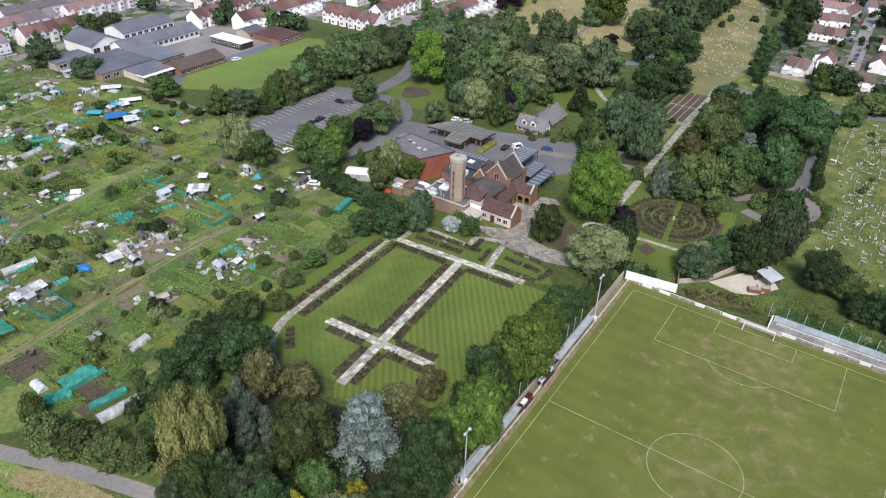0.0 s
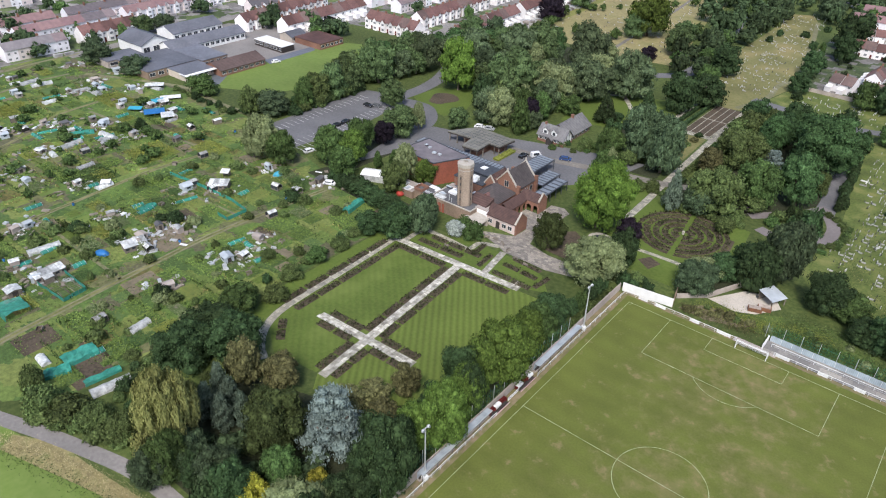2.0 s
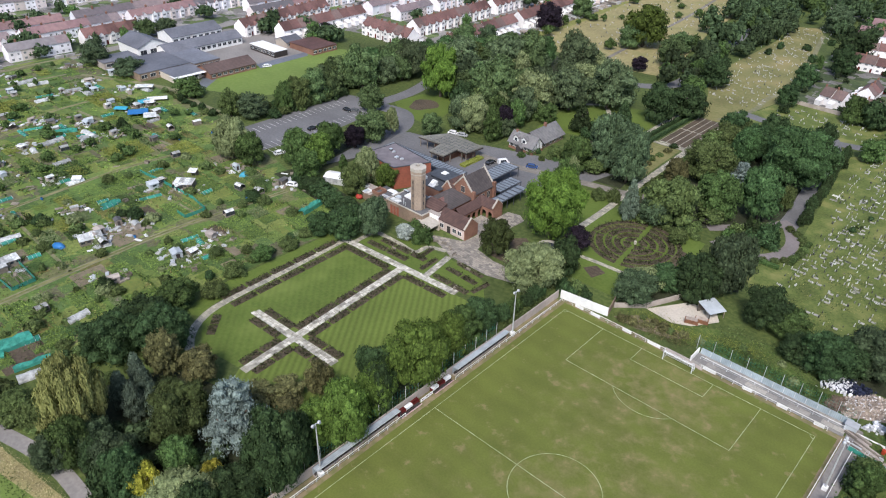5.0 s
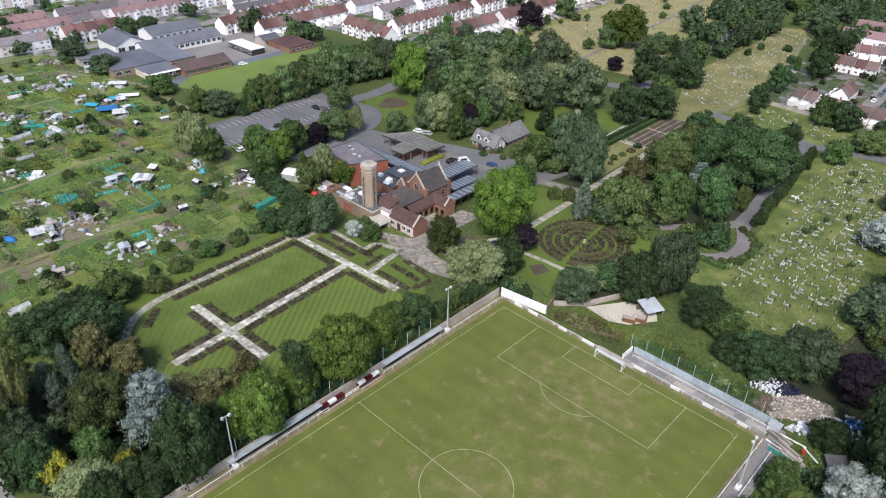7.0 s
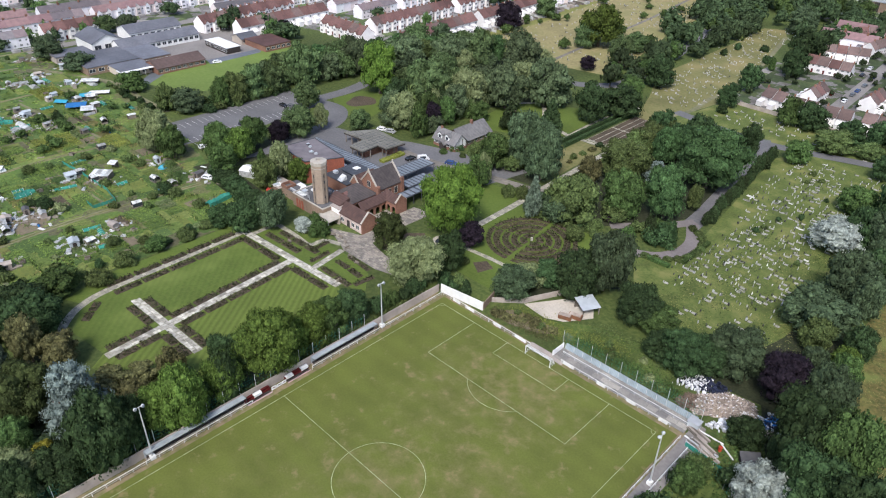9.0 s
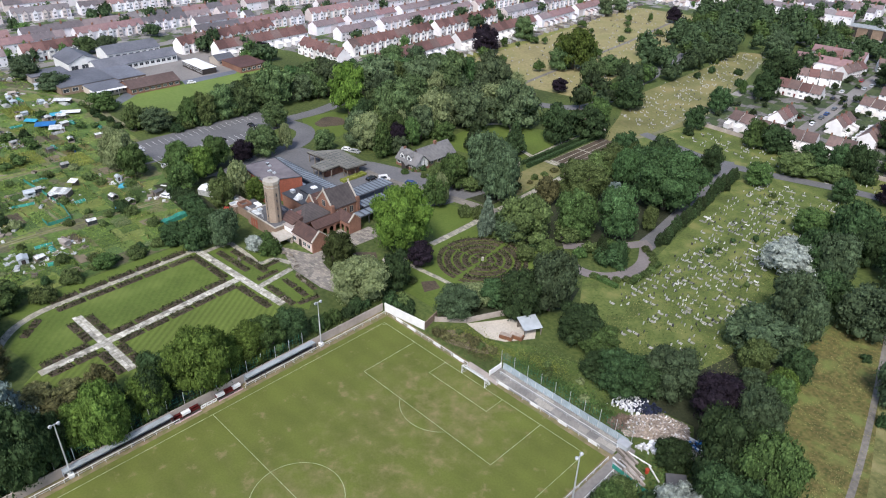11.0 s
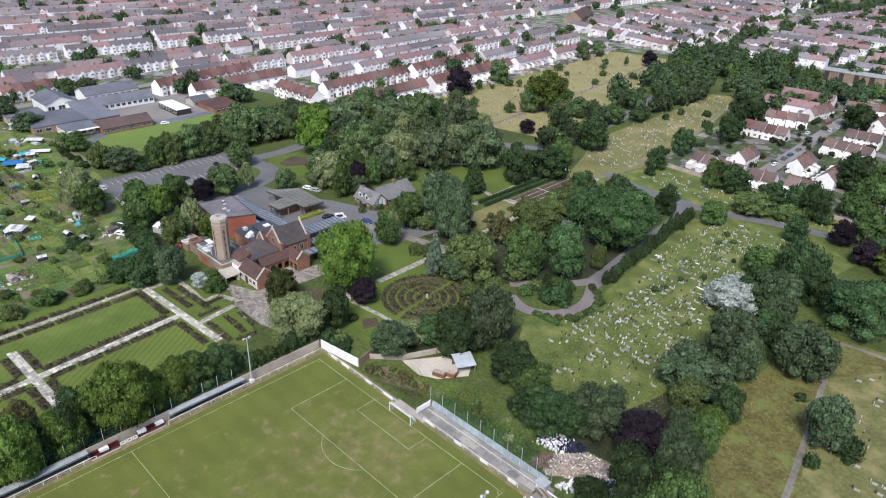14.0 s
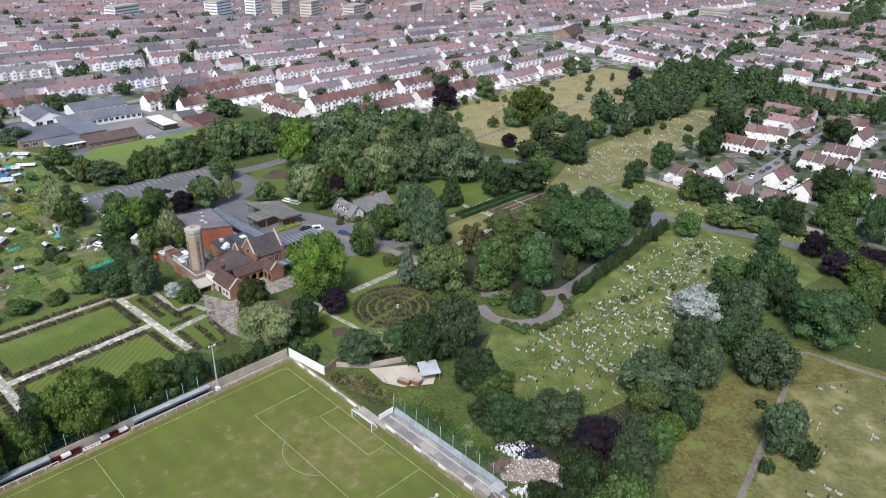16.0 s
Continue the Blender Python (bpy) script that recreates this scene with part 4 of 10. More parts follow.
way("road_carpark", ((-180, 58), (-178, 82), (-181, 100), (-188, 116)), 7, 0.06, M["asphalt"], "narrow grey asphalt drive")
way("road_chapel", ((-178, 66), (-164, 68), (-155, 62), (-150, 52), (-148, 34)), 8, 0.07, M["asphalt"], "grey asphalt drive curving to the chapel")
way("road_lodge", ((-118, 58), (-96, 60), (-75, 65.5), (-52, 71), (-40, 77)), 3.8, 0.08, M["grey_path"], "grey asphalt drive past the lodge")
way("road_cemetery", ((-6, 86), (-6.7, 98), (-9.7, 123), (-12.1, 151), (-20, 174)), 6, 0.06, M["asphalt"], "grey cemetery road beside dark yews")
way("road_loop_north", ((-24, 68), (-17, 75), (-11, 82), (-6, 90)), 3.8, 0.065, M["loop_asphalt"], "pinkish grey road by the turning loop")
way("road_loop", ((-19, 62), (-11, 59.6), (-4, 63), (-0.6, 70), (-1, 78), (-6, 88)), 4.0, 0.07, M["loop_asphalt"], "pinkish grey turning loop")
way("road_cross", ((-60, 176), (-25, 170), (-2.7, 173.5), (27, 182), (60, 186)), 5.5, 0.08, M["asphalt"], "grey road crossing the cemetery")
way("road_north", ((-120, 170), (-103, 180), (-97, 195), (-101, 235), (-108, 280), (-120, 340)), 7, 0.06, M["asphalt"], "grey road between the cemetery lawns")
way("path_field", ((-139.4, 184), (-142.9, 195), (-149, 251), (-156, 320), (-168, 400)), 2.2, 0.06, M["grey_path"], "narrow dark path across the old field", "path")
sheet("field_edge", ((-203, 192), (-208, 258), (-214, 330), (-204, 330), (-196, 258), (-193, 192)), 0.036, M["yellow_strip"], "yellow-green strip along the back yards")
way("path_strip", ((-62, 160), (-56, 182), (-57.5, 204), (-53.5, 221), (-59, 250), (-68, 298), (-77, 340)), 2.5, 0.06, M["track"], "worn path along the cemetery strip", "path")
way("path_east", ((76, 20), (72.5, 45), (64, 90), (60, 109), (78, 113), (120, 124)), 1.4, 0.07, M["grey_path"], "narrow pale path through the meadow", "path")
way("path_long", ((-53, 38), (-53.5, 56), (-54.5, 73), (-57, 134), (-58.3, 168)), 2.4, 0.07, M["flags"], "long straight stone path", "path")
way("path_rose", ((-49, 24.6), (-44.8, 25), (-36, 25.8), (-27, 26.1)), 1.5, 0.06, M["flags"], "short stone path by the rose garden", "path")
way("path_zigzag", ((-75, 106), (-77, 142), (-74, 168)), 2.2, 0.06, M["flags"], "pale stone path beside hedges", "path")
way("path_zigzag_west", ((-76, 118), (-92, 124), (-106, 139), (-116, 130)), 2, 0.065, M["flags"], "pale stone path across the lawn", "path")
way("lane", ((-160, -150), (-125, -130), (-106.5, -122.2), (-91, -117), (-77, -113.3), (-63, -112.5), (-45, -114)), 3.2, 0.06, M["pale_asphalt"], "pale asphalt lane")
LANES = (((-137, -117), (-137.9, -110.6), (-138.9, -96.6), (-140, -82.6), (-141.5, -53.5), (-139.6, -28.4), (-137.9, -10.7)), ((-188, -108), (-189.5, -83.7), (-190.8, -67.6), (-192.7, -46.7), (-192.4, -34.6), (-190, -12)), ((-246, -78), (-249.3, -68.3), (-257.7, -50.1), (-265.6, -37.1), (-268, -10)), ((-303, -70), (-306, -48), (-311, -31), (-310, -12)), ((-331, -60), (-332.9, -38.6), (-336.2, -15), (-336, 6)))
for k, (pts, w) in enumerate((
    (LANES[0], 2.0), (LANES[1], 1.7), (LANES[2], 1.7), (LANES[3], 1.6), (LANES[4], 1.8),
    (((-190, -82), (-160, -82), (-140, -82)), 1.0), (((-259.4, -28.6), (-233, -25), (-217, -21), (-192, -18)), 1.4), (((-192, -44), (-141, -40)), 1.0), (((-305, -7), (-258, 13.4), (-235, 12.4), (-208, 13.3)), 2.4),
), 1):
    way("track_" + str(k), pts, w, 0.095, M["track"], "worn grassy track between allotments", "path")

for k, pts in enumerate(LANES[:3], 1):
    way("track_grass_" + str(k), pts, 0.75, 0.1, M["thin_grass"], "grass growing between the wheel ruts")

# ---- memorial garden ----
PATHS = (((-99.7, -17.4), (-57, -14.6), 2.3), ((-76.3, -15.8), (-71.6, -72.0), 2.4), ((-88.6, -57.0), (-58.4, -55.6), 2.4), ((-68.6, -15.0), (-70.7, -2.5), 2.0))
for k, (a, b, w) in enumerate(PATHS, 1):
    garden_path = sheet("path_garden_" + str(k), strip((a, b), w), 0.08 + 0.006 * k, M["flags"], "pale stone-flagged garden path", "path")
    run = Vector(b) - Vector(a)
    count = int(run.length / 1.9)
    ang = math.atan2(run.y, run.x)
    slab_me = Geo().box(-0.91, -w / 4 + 0.06, -0.05, 0.88, w / 4 - 0.06, 0.022).mesh("slab", M["flag_slab"])
    for i in range(count):
        for side in (-0.25, 0.25):
            slab_ob = part("slab", slab_me, None, garden_path)
            along = Vector(a) + run * ((i + 0.5 + (0.2 if side > 0 else -0.2)) / (count + 0.4))
            slab_ob.location = (along.x - math.sin(ang) * side * w, along.y + math.cos(ang) * side * w, 0.08 + 0.006 * k)
            slab_ob.rotation_euler = (0, 0, ang)
way("path_garden_west", ((-99.7, -16.5), (-98.6, -40), (-97.8, -60), (-95.5, -68.5), (-91, -74), (-86, -77)), 2.2, 0.08, M["flags"], "curving stone-flagged garden path", "path", 8)
way("path_garden_north", ((-96.6, -16.5), (-96.4, -8.4), (-92.8, -7.6), (-86, -7.6), (-79.6, -7.6), (-78.8, -3), (-73.5, -0.8)), 1.7, 0.075, M["flags"], "stone path round the small beds", "path")


def rose_bed(a, b, width, seed):
    """A bed of dark soil planted with low rose bushes."""
    rng = np.random.default_rng(seed)
    a, b = Vector(a), Vector(b)
    length = (b - a).length
    bed = thing("rose_bed", *((a + b) / 2), "dark rose bed with low bushes beside the path", "flower bed", "rose beds of the memorial garden", 0.05, math.degrees(math.atan2(b.y - a.y, b.x - a.x)))
    part("soil", Geo().box(-length / 2, -width / 2, -0.05, length / 2, width / 2, 0.08), M["soil"], bed)
    n = int(length * width * 9)
    pos = np.stack([rng.uniform(-length / 2, length / 2, n), rng.uniform(-width / 2, width / 2, n), rng.uniform(0.1, 0.75, n)], 1)
    nrm = rng.normal(0, 0.6, (n, 3)) + np.array([0, 0, 1])
    tagged(part("bushes", card_mesh("bushes", pos, nrm, 0.20, M["bed_leaf"], rng), None, bed), kind="stuff")


def beds_along(a, b, offset, width=2.1, piece=7.0, gap=0.7, seed=0):
    a, b = Vector(a), Vector(b)
    t = (b - a).normalized()
    side = Vector((-t.y, t.x)) * offset
    n = max(1, round((b - a).length / (piece + gap)))
    step = (b - a).length / n
    for i in range(n):
        rose_bed(a + t * (step * i + gap / 2) + side, a + t * (step * (i + 1) - gap / 2) + side, width, seed * 50 + i)


beds_along((-98.4, -20), (-97.4, -60), 2.35, seed=1)
beds_along((-98.4, -20), (-97.4, -60), -2.35, seed=2)
beds_along((-75.9, -19), (-73.0, -54), 2.4, seed=3)
beds_along((-75.9, -19), (-73.0, -54), -2.4, seed=4)
beds_along((-72.5, -59), (-71.7, -71), 2.4, piece=5, seed=5)
beds_along((-72.5, -59), (-71.7, -71), -2.4, piece=5, seed=6)
beds_along((-87, -57), (-76, -56.4), 2.4, piece=4.5, seed=7)
beds_along((-87, -57), (-76, -56.4), -2.4, piece=4.5, seed=8)
beds_along((-70, -56.2), (-58.5, -55.6), 2.4, piece=4.5, seed=9)
beds_along((-70, -56.2), (-58.5, -55.6), -2.4, piece=4.5, seed=10)
beds_along((-97, -19), (-79, -18.3), -0.9, piece=7, seed=11)
beds_along((-73, -17.8), (-58, -17), -0.9, piece=6, seed=12)
beds_along((-94, -13.4), (-78, -12.6), 0.3, piece=6, seed=13)
beds_along((-92, -9.8), (-74, -8.9), 0.3, piece=6, seed=14)
beds_along((-67.4, -12.4), (-54.5, -12.6), 0.0, 1.8, piece=6, seed=15)
beds_along((-67.4, -7.2), (-55.6, -7.6), 0.0, 1.8, piece=6, seed=16)
beds_along((-66.6, -3.4), (-56.6, -3.8), 0.0, 1.4, piece=5, seed=19)
beds_along((-96, -66), (-90, -72), 2.4, piece=4.5, seed=17)
rose_bed((-76.6, -9.6), (-77.2, -2.6), 1.5, 901)
rose_bed((-72, -13), (-72.4, -6), 1.5, 902)
rose_bed((-54.2, -11.4), (-53.6, -5), 1.5, 903)


# ---- football ground ----
HALF, LONG = 31.75, 99.5
sheet("pitch_surround", rect(-35.2, -106, 38.5, 4.4), 0.02, M["worn_turf"], "worn bare soil round the pitch")
sheet("pitch", rect(-33.5, -104, 35.4, 2.5), 0.04, M["pitch"], "green football pitch turf with worn patches", "pitch")


def mark(name, a, b, w=0.13):
    tagged(part(name, Geo().prism(strip((a, b), w), 0.03, 0.06), M["line"]), "white painted pitch line", "line", "", "structure")


def mark_arc(name, cx, cy, r, a0, a1, w=0.13, n=48):
    g = Geo()
    for i in range(n):
        p = [radians(a0 + (a1 - a0) * (i + j) / n) for j in (0, 1)]
        q = [(cx + s * math.cos(a), cy + s * math.sin(a)) for a in p for s in (r - w / 2, r + w / 2)]
        g.face((*q[0], 0.06), (*q[1], 0.06), (*q[3], 0.06), (*q[2], 0.06))
    tagged(part(name, g, M["line"]), "white painted curved pitch line", "line", "", "structure")


mark("goal_line", (-HALF, 0), (HALF, 0)), mark("goal_line_south", (-HALF, -LONG), (HALF, -LONG))
mark("touch_line_west", (-HALF, 0), (-HALF, -LONG)), mark("touch_line_east", (HALF, 0), (HALF, -LONG))
mark("halfway_line", (-HALF, -LONG / 2), (HALF, -LONG / 2))
mark_arc("centre_circle", 0, -LONG / 2, 9.15, 0, 360)
for name, half, deep in (("penalty_area", 20.16, 16.5), ("goal_area", 9.16, 5.5)):
    mark(name + "_west", (-half, 0), (-half, -deep)), mark(name + "_east", (half, 0), (half, -deep)), mark(name + "_front", (-half, -deep), (half, -deep))
mark_arc("penalty_arc", 0, -11, 9.15, 217, 323)
mark_arc("corner_arc_west", -HALF, 0, 1, -90, 0, n=8), mark_arc("corner_arc_east", HALF, 0, 1, 180, 270, n=8)

def goal(x, y, turn):
    g = thing("football_goal", x, y, "white football goal with a slack net", "goal", "", 0.04, turn)
    part("post", Geo().rod(-3.66, 0, 0, 2.44, 0.09), M["white"], g)
    part("post", Geo().rod(3.66, 0, 0, 2.44, 0.09), M["white"], g)
    part("crossbar", Geo().beam((-3.72, 0, 2.44), (3.72, 0, 2.44), 0.17), M["white"], g)
    for s in (-3.66, 3.66):
        part("stanchion", Geo().beam((s, 0, 2.4), (s, 0.9, 2.2), 0.06).beam((s, 0.9, 2.2), (s, 2.0, 0.03), 0.06), M["white"], g)
    net = Geo()
    for i in range(31):
        x0 = -3.66 + 7.32 * i / 30
        net.beam((x0, 0, 2.42), (x0, 0.9, 2.2), 0.02).beam((x0, 0.9, 2.2), (x0, 2.0, 0.03), 0.02)
    for i in range(12):
        u = i / 11
        net.beam((-3.66, 0.9 + 1.1 * u, 2.2 - 2.17 * u), (3.66, 0.9 + 1.1 * u, 2.2 - 2.17 * u), 0.02)
        for s in (-3.66, 3.66):
            net.beam((s, 0.02, 2.4 * (1 - u)), (s, 0.9 + 1.1 * u, 2.2 * (1 - u) + 0.02), 0.02)
    part("net", net, M["white"], g)


goal(0, 0, 0)


def rail_run(a, b, h=1.05, step=2.6):
    """A spectator rail: posts and two bars."""
    a, b = Vector(a), Vector(b)
    length, n = (b - a).length, max(1, round((b - a).length / step))
    f = thing("spectator_rail", *((a + b) / 2), "white tubular spectator rail round the pitch", "railing", "", 0, math.degrees(math.atan2(b.y - a.y, b.x - a.x)))
    post = Geo().rod(0, 0, -0.02, h, 0.05, 6).mesh("post", M["white"])
    for i in range(n + 1):
        p = part("post", post, None, f)
        p.location = (-length / 2 + length * i / n, 0, 0)
    part("rail", Geo().beam((-length / 2, 0, h), (length / 2, 0, h), 0.09), M["white"], f)
    part("rail", Geo().beam((-length / 2, 0, h * 0.5), (length / 2, 0, h * 0.5), 0.05), M["galvanised"], f)


rail_run((-34.4, -104), (-34.4, -56)), rail_run((-34.4, -40), (-34.4, 2.6))
rail_run((-34, 2.9), (-4.5, 2.9)), rail_run((4.5, 3.4), (33, 3.4))
rail_run((36.2, 2), (36.2, -60)), rail_run((38.8, 0), (38.8, -30))


def board(x, y, length, turn=0.0, h=0.95, material="white", label="white advertising board on the rail"):
    b = thing("rail_board", x, y, label, "board", "boards round the pitch", 0, turn)
    part("panel", Geo().box(-length / 2, -0.05, 0.08, length / 2, 0.0, h), M[material], b)
    for s in (-0.4, 0.4):
        part("post", Geo().box(length * s - 0.05, 0.0, 0, length * s + 0.05, 0.08, h - 0.05), M["galvanised"], b)


for x0, x1 in ((-30.6, -28), (-25.8, -23), (-16.4, -13.9), (-9.4, -5.9), (4.9, 8.1), (14.4, 16.7), (22.2, 24.6), (30.2, 32.4)):
    board((x0 + x1) / 2, 3.0 if x0 < 0 else 3.5, x1 - x0)
def slab_wall(name, a, b, h, material, label, thick=0.22, step=3.0):
    """A wall of panels between posts."""
    a, b = Vector(a), Vector(b)
    length, n = (b - a).length, max(1, round((b - a).length / step))
    w = thing(name, *((a + b) / 2), label, "wall", "", 0, math.degrees(math.atan2(b.y - a.y, b.x - a.x)))
    panel = Geo().box(-length / n / 2 + 0.08, -thick / 2, -0.02, length / n / 2 - 0.08, thick / 2, h).mesh("panel", material)
    post = Geo().box(-0.09, -thick / 2 - 0.05, -0.02, 0.09, thick / 2 + 0.05, h + 0.06).mesh("post", material)
    for i in range(n + 1):
        if i < n:
            part("panel", panel, None, w).location = (-length / 2 + length * (i + 0.5) / n, 0, 0)
        part("post", post, None, w).location = (-length / 2 + length * i / n, 0, 0)


slab_wall("concrete_wall", (-36.5, -110), (-36.3, 3.2), 2.3, M["concrete"], "grey concrete panel wall along the pitch")
slab_wall("white_wall", (-35.6, 3.6), (-22.3, 5.4), 2.6, M["white"], "high white-painted wall behind the corner of the pitch", step=2.7)
slab_wall("block_wall", (-22.3, 5.6), (-23.8, 11.5), 2.2, M["tan_brick"], "tan block wall at the end of the white wall")


def stand(y0, y1):
    """A low covered standing area of sheet roofing on posts."""
    s = thing("spectator_stand", -35.2, (y0 + y1) / 2, "low covered stand with a pale sheet-metal roof", "stand", "stands beside the pitch")
    half = (y1 - y0) / 2
    n = round(half * 2 / 2.3)
    sheet_me = Geo().prism(((-0.95, -half / n + 0.02), (0.55, -half / n + 0.02), (0.55, half / n - 0.02), (-0.95, half / n - 0.02)), 0, 0.05).mesh("roof_sheet", M["stand_sheet"])
    for i in range(n):
        p = part("roof_sheet", sheet_me, None, s)
        p.matrix_basis = pose(0, -half + (2 * i + 1) * half / n, 2.35, 0, -9, 0)
    for i in range(n // 2 + 1):
        part("post", Geo().box(0.44, -half + i * 2 * half / (n // 2) - 0.05, -0.02, 0.54, -half + i * 2 * half / (n // 2) + 0.05, 2.4), M["dark_steel"], s)
    part("fascia", Geo().box(0.54, -half, 2.28, 0.58, half, 2.46), M["galvanised"], s)
    part("back_panel", Geo().box(-0.95, -half, 0, -0.9, half, 2.15), M["stand_sheet"], s)
    part("step", Geo().box(-0.9, -half, 0, -0.2, half, 0.35), M["concrete"], s)
    part("bench", Geo().box(-0.75, -half + 0.2, 0.35, -0.4, half - 0.2, 0.75), M["dark_timber"], s)


stand(-79.6, -57.2), stand(-39.2, -20)


def dugout(y, white_bays):
    """Three low open bays behind a pale kick board; some bays are roofed in white."""
    d = thing("dugout", -34.85, y, "low dark red dugout with white bays and pale front board", "dugout", "dugouts beside the pitch")
    part("back", Geo().box(-1.3, -3.1, 0, -1.2, 3.1, 1.15), M["red_paint"], d)
    for k in (-3.1, -1.0, 1.0, 3.0):
        part("cheek", Geo().box(-1.2, k, 0, -0.4, k + 0.08, 1.05), M["red_paint"], d)
    part("floor", Geo().box(-1.2, -3.0, 0, 0.4, 3.0, 0.06), M["dark_timber"], d)
    for k in range(3):
        a = -3.05 + 2.05 * k
        if k in white_bays:
            part("roof", Geo().box(-1.3, a, 1.05, -0.35, a + 1.95, 1.15).box(-0.42, a, 0.55, -0.35, a + 1.95, 1.05), M["white"], d, "white sheet roof and front")
        else:
            part("roof", Geo().box(-1.3, a, 1.0, -0.85, a + 1.95, 1.08), M["red_paint"], d)
    part("bench", Geo().box(-1.1, -2.9, 0.06, -0.7, 2.9, 0.42), M["red_paint"], d)
    part("kick_board", Geo().box(0.35, -3.1, 0.06, 0.42, 3.1, 0.38), M["pink_board"], d, "pinkish white kick board")


M["pink_board"] = mat("pink_board", (0.56, 0.40, 0.40), (0.44, 0.28, 0.28), 0.8, 0.7, 0.1, 0.1, 0.2)
dugout(-54.0, (1,)), dugout(-43.6, (0, 2))
for y, w in ((-50.1, 1.3), (-48.7, 1.3), (-47.4, 1.1)):
    b = thing("rail_board", -35.1, y, "white printed board standing between the dugouts", "board", "boards round the pitch", 0, 90)
    part("panel", Geo().box(-w / 2, -0.05, 0.05, w / 2, 0, 0.95), M["white"], b)
    part("logo", Geo().box(-w / 4, -0.06, 0.45, w / 4, -0.05, 0.65), M["red_paint"], b)
sheet("dugout_earth", ((-34.8, -59), (-33.9, -58), (-33.2, -55), (-33.0, -51), (-32.6, -48.5), (-33.1, -45), (-33.4, -42), (-34.0, -38), (-34.8, -37)), 0.034, M["worn_turf"], "bare trodden earth before the dugouts", "path")
sheet("path_touchline", rect(-36.2, -106, -34.6, 2.6), 0.03, M["worn_turf"], "bare trodden soil beside the stands", "path")
sheet("goal_slab", rect(-5.2, 2.75, 5.0, 4.6), 0.06, M["concrete"], "bare concrete strip behind the goal", "path")
sheet("terrace_north", rect(1.6, 3.9, 36, 8.3), 0.16, M["terrace_slab"], "cracked grey concrete terrace behind the goal", "terrace")
sheet("path_pitch_east", ((36.4, 8.5), (36.4, -110), (40.4, -110), (40.2, 4), (38.8, 8.5)), 0.05, M["pale_asphalt"], "grey asphalt path along the pitch", "path")


def sheet_fence(a, b, h, material, label, lean=0.0, step=2.4):
    a, b = Vector(a), Vector(b)
    length, n = (b - a).length, max(1, round((b - a).length / step))
    f = thing("sheet_fence", *((a + b) / 2), label, "fence", "", 0, math.degrees(math.atan2(b.y - a.y, b.x - a.x)))
    me = Geo().box(-length / n / 2 + 0.02, -0.04, 0.0, length / n / 2 - 0.02, 0.04, h).mesh("sheet", material)
    for i in range(n):
        part("sheet", me, None, f).matrix_basis = pose(-length / 2 + length * (i + 0.5) / n, 0, 0, lean, 0, 0)
        part("post", Geo().box(-0.05, 0.05, 0, 0.05, 0.15, h), M["galvanised"], f).location = (-length / 2 + length * i / n, 0, 0)


sheet_fence((2.0, 8.5), (36.6, 8.5), 1.5, M["screen_sheet"], "low blue-grey sheet screen leaning along the terrace", -22)
rail_run((3.0, 6.3), (35.6, 6.3), 1.0, 3.2)
slab_wall("terrace_end_wall", (1.5, 4.2), (1.5, 8.3), 1.5, M["white"], "white end wall of the terrace", step=2.0)


def floodlight(x, y, h, turn):
    f = thing("floodlight_mast", x, y, "tall white floodlight mast with two lamps", "floodlight", "floodlights round the pitch", 0, turn)
    part("base", Geo().box(-0.5, -0.5, 0, 0.5, 0.5, 0.9), M["white"], f)
    part("mast", Geo().rod(0, 0, 0.8, h, 0.19, 10, 0.11), M["galvanised"], f)
    part("crossarm", Geo().beam((0, -1.0, h - 0.1), (0, 1.0, h - 0.1), 0.12), M["galvanised"], f)
    for s in (-0.75, 0.75):
        head = Geo()
        ball(head, (0.1, s, h - 0.1), (0.34, 0.38, 0.38), 6, 10)
        lamp = part("lamp", head, M["galvanised"], f)
        rim = Geo()
        ball(rim, (0.34, s, h - 0.1), (0.16, 0.31, 0.31), 6, 10)
        part("lens", rim, M["canopy_pane"], lamp)


floodlight(-35.3, -17.9, 13.2, 0), floodlight(-35.2, -78.4, 14, 0), floodlight(37.8, -13.0, 13.5, 180)


# ---- chapel and crematorium ----
def window_on(parent, face, u, z, w, h, at, material="glass", frame="white"):
    """A window on a wall: face is '+x', '-x', '+y' or '-y'; at is the wall's plane, u the place along it."""
    s = 1 if face[0] == "+" else -1
    f, p = Geo(), Geo()
    t = 0.08
    for a, b, c, d in ((u - w / 2 - t, z - t, u + w / 2 + t, z), (u - w / 2 - t, z + h, u + w / 2 + t, z + h + t), (u - w / 2 - t, z, u - w / 2, z + h), (u + w / 2, z, u + w / 2 + t, z + h), (u - 0.03, z, u + 0.03, z + h)):
        e0, e1 = (at - 0.02, at + 0.07) if s > 0 else (at - 0.07, at + 0.02)
        f.box(e0, a, b, e1, c, d) if face[1] == "x" else f.box(a, e0, b, c, e1, d)
    e0, e1 = (at - 0.02, at + 0.03) if s > 0 else (at - 0.03, at + 0.02)
    p.box(e0, u - w / 2, z, e1, u + w / 2, z + h) if face[1] == "x" else p.box(u - w / 2, e0, z, u + w / 2, e1, z + h)
    win = part("window", f, M[frame], parent)
    part("pane", p, M[material], win)


def octagon(x, y, r, turn=22.5):
    return [(x + r * math.cos(radians(turn + 45 * i)), y + r * math.sin(radians(turn + 45 * i))) for i in range(8)]


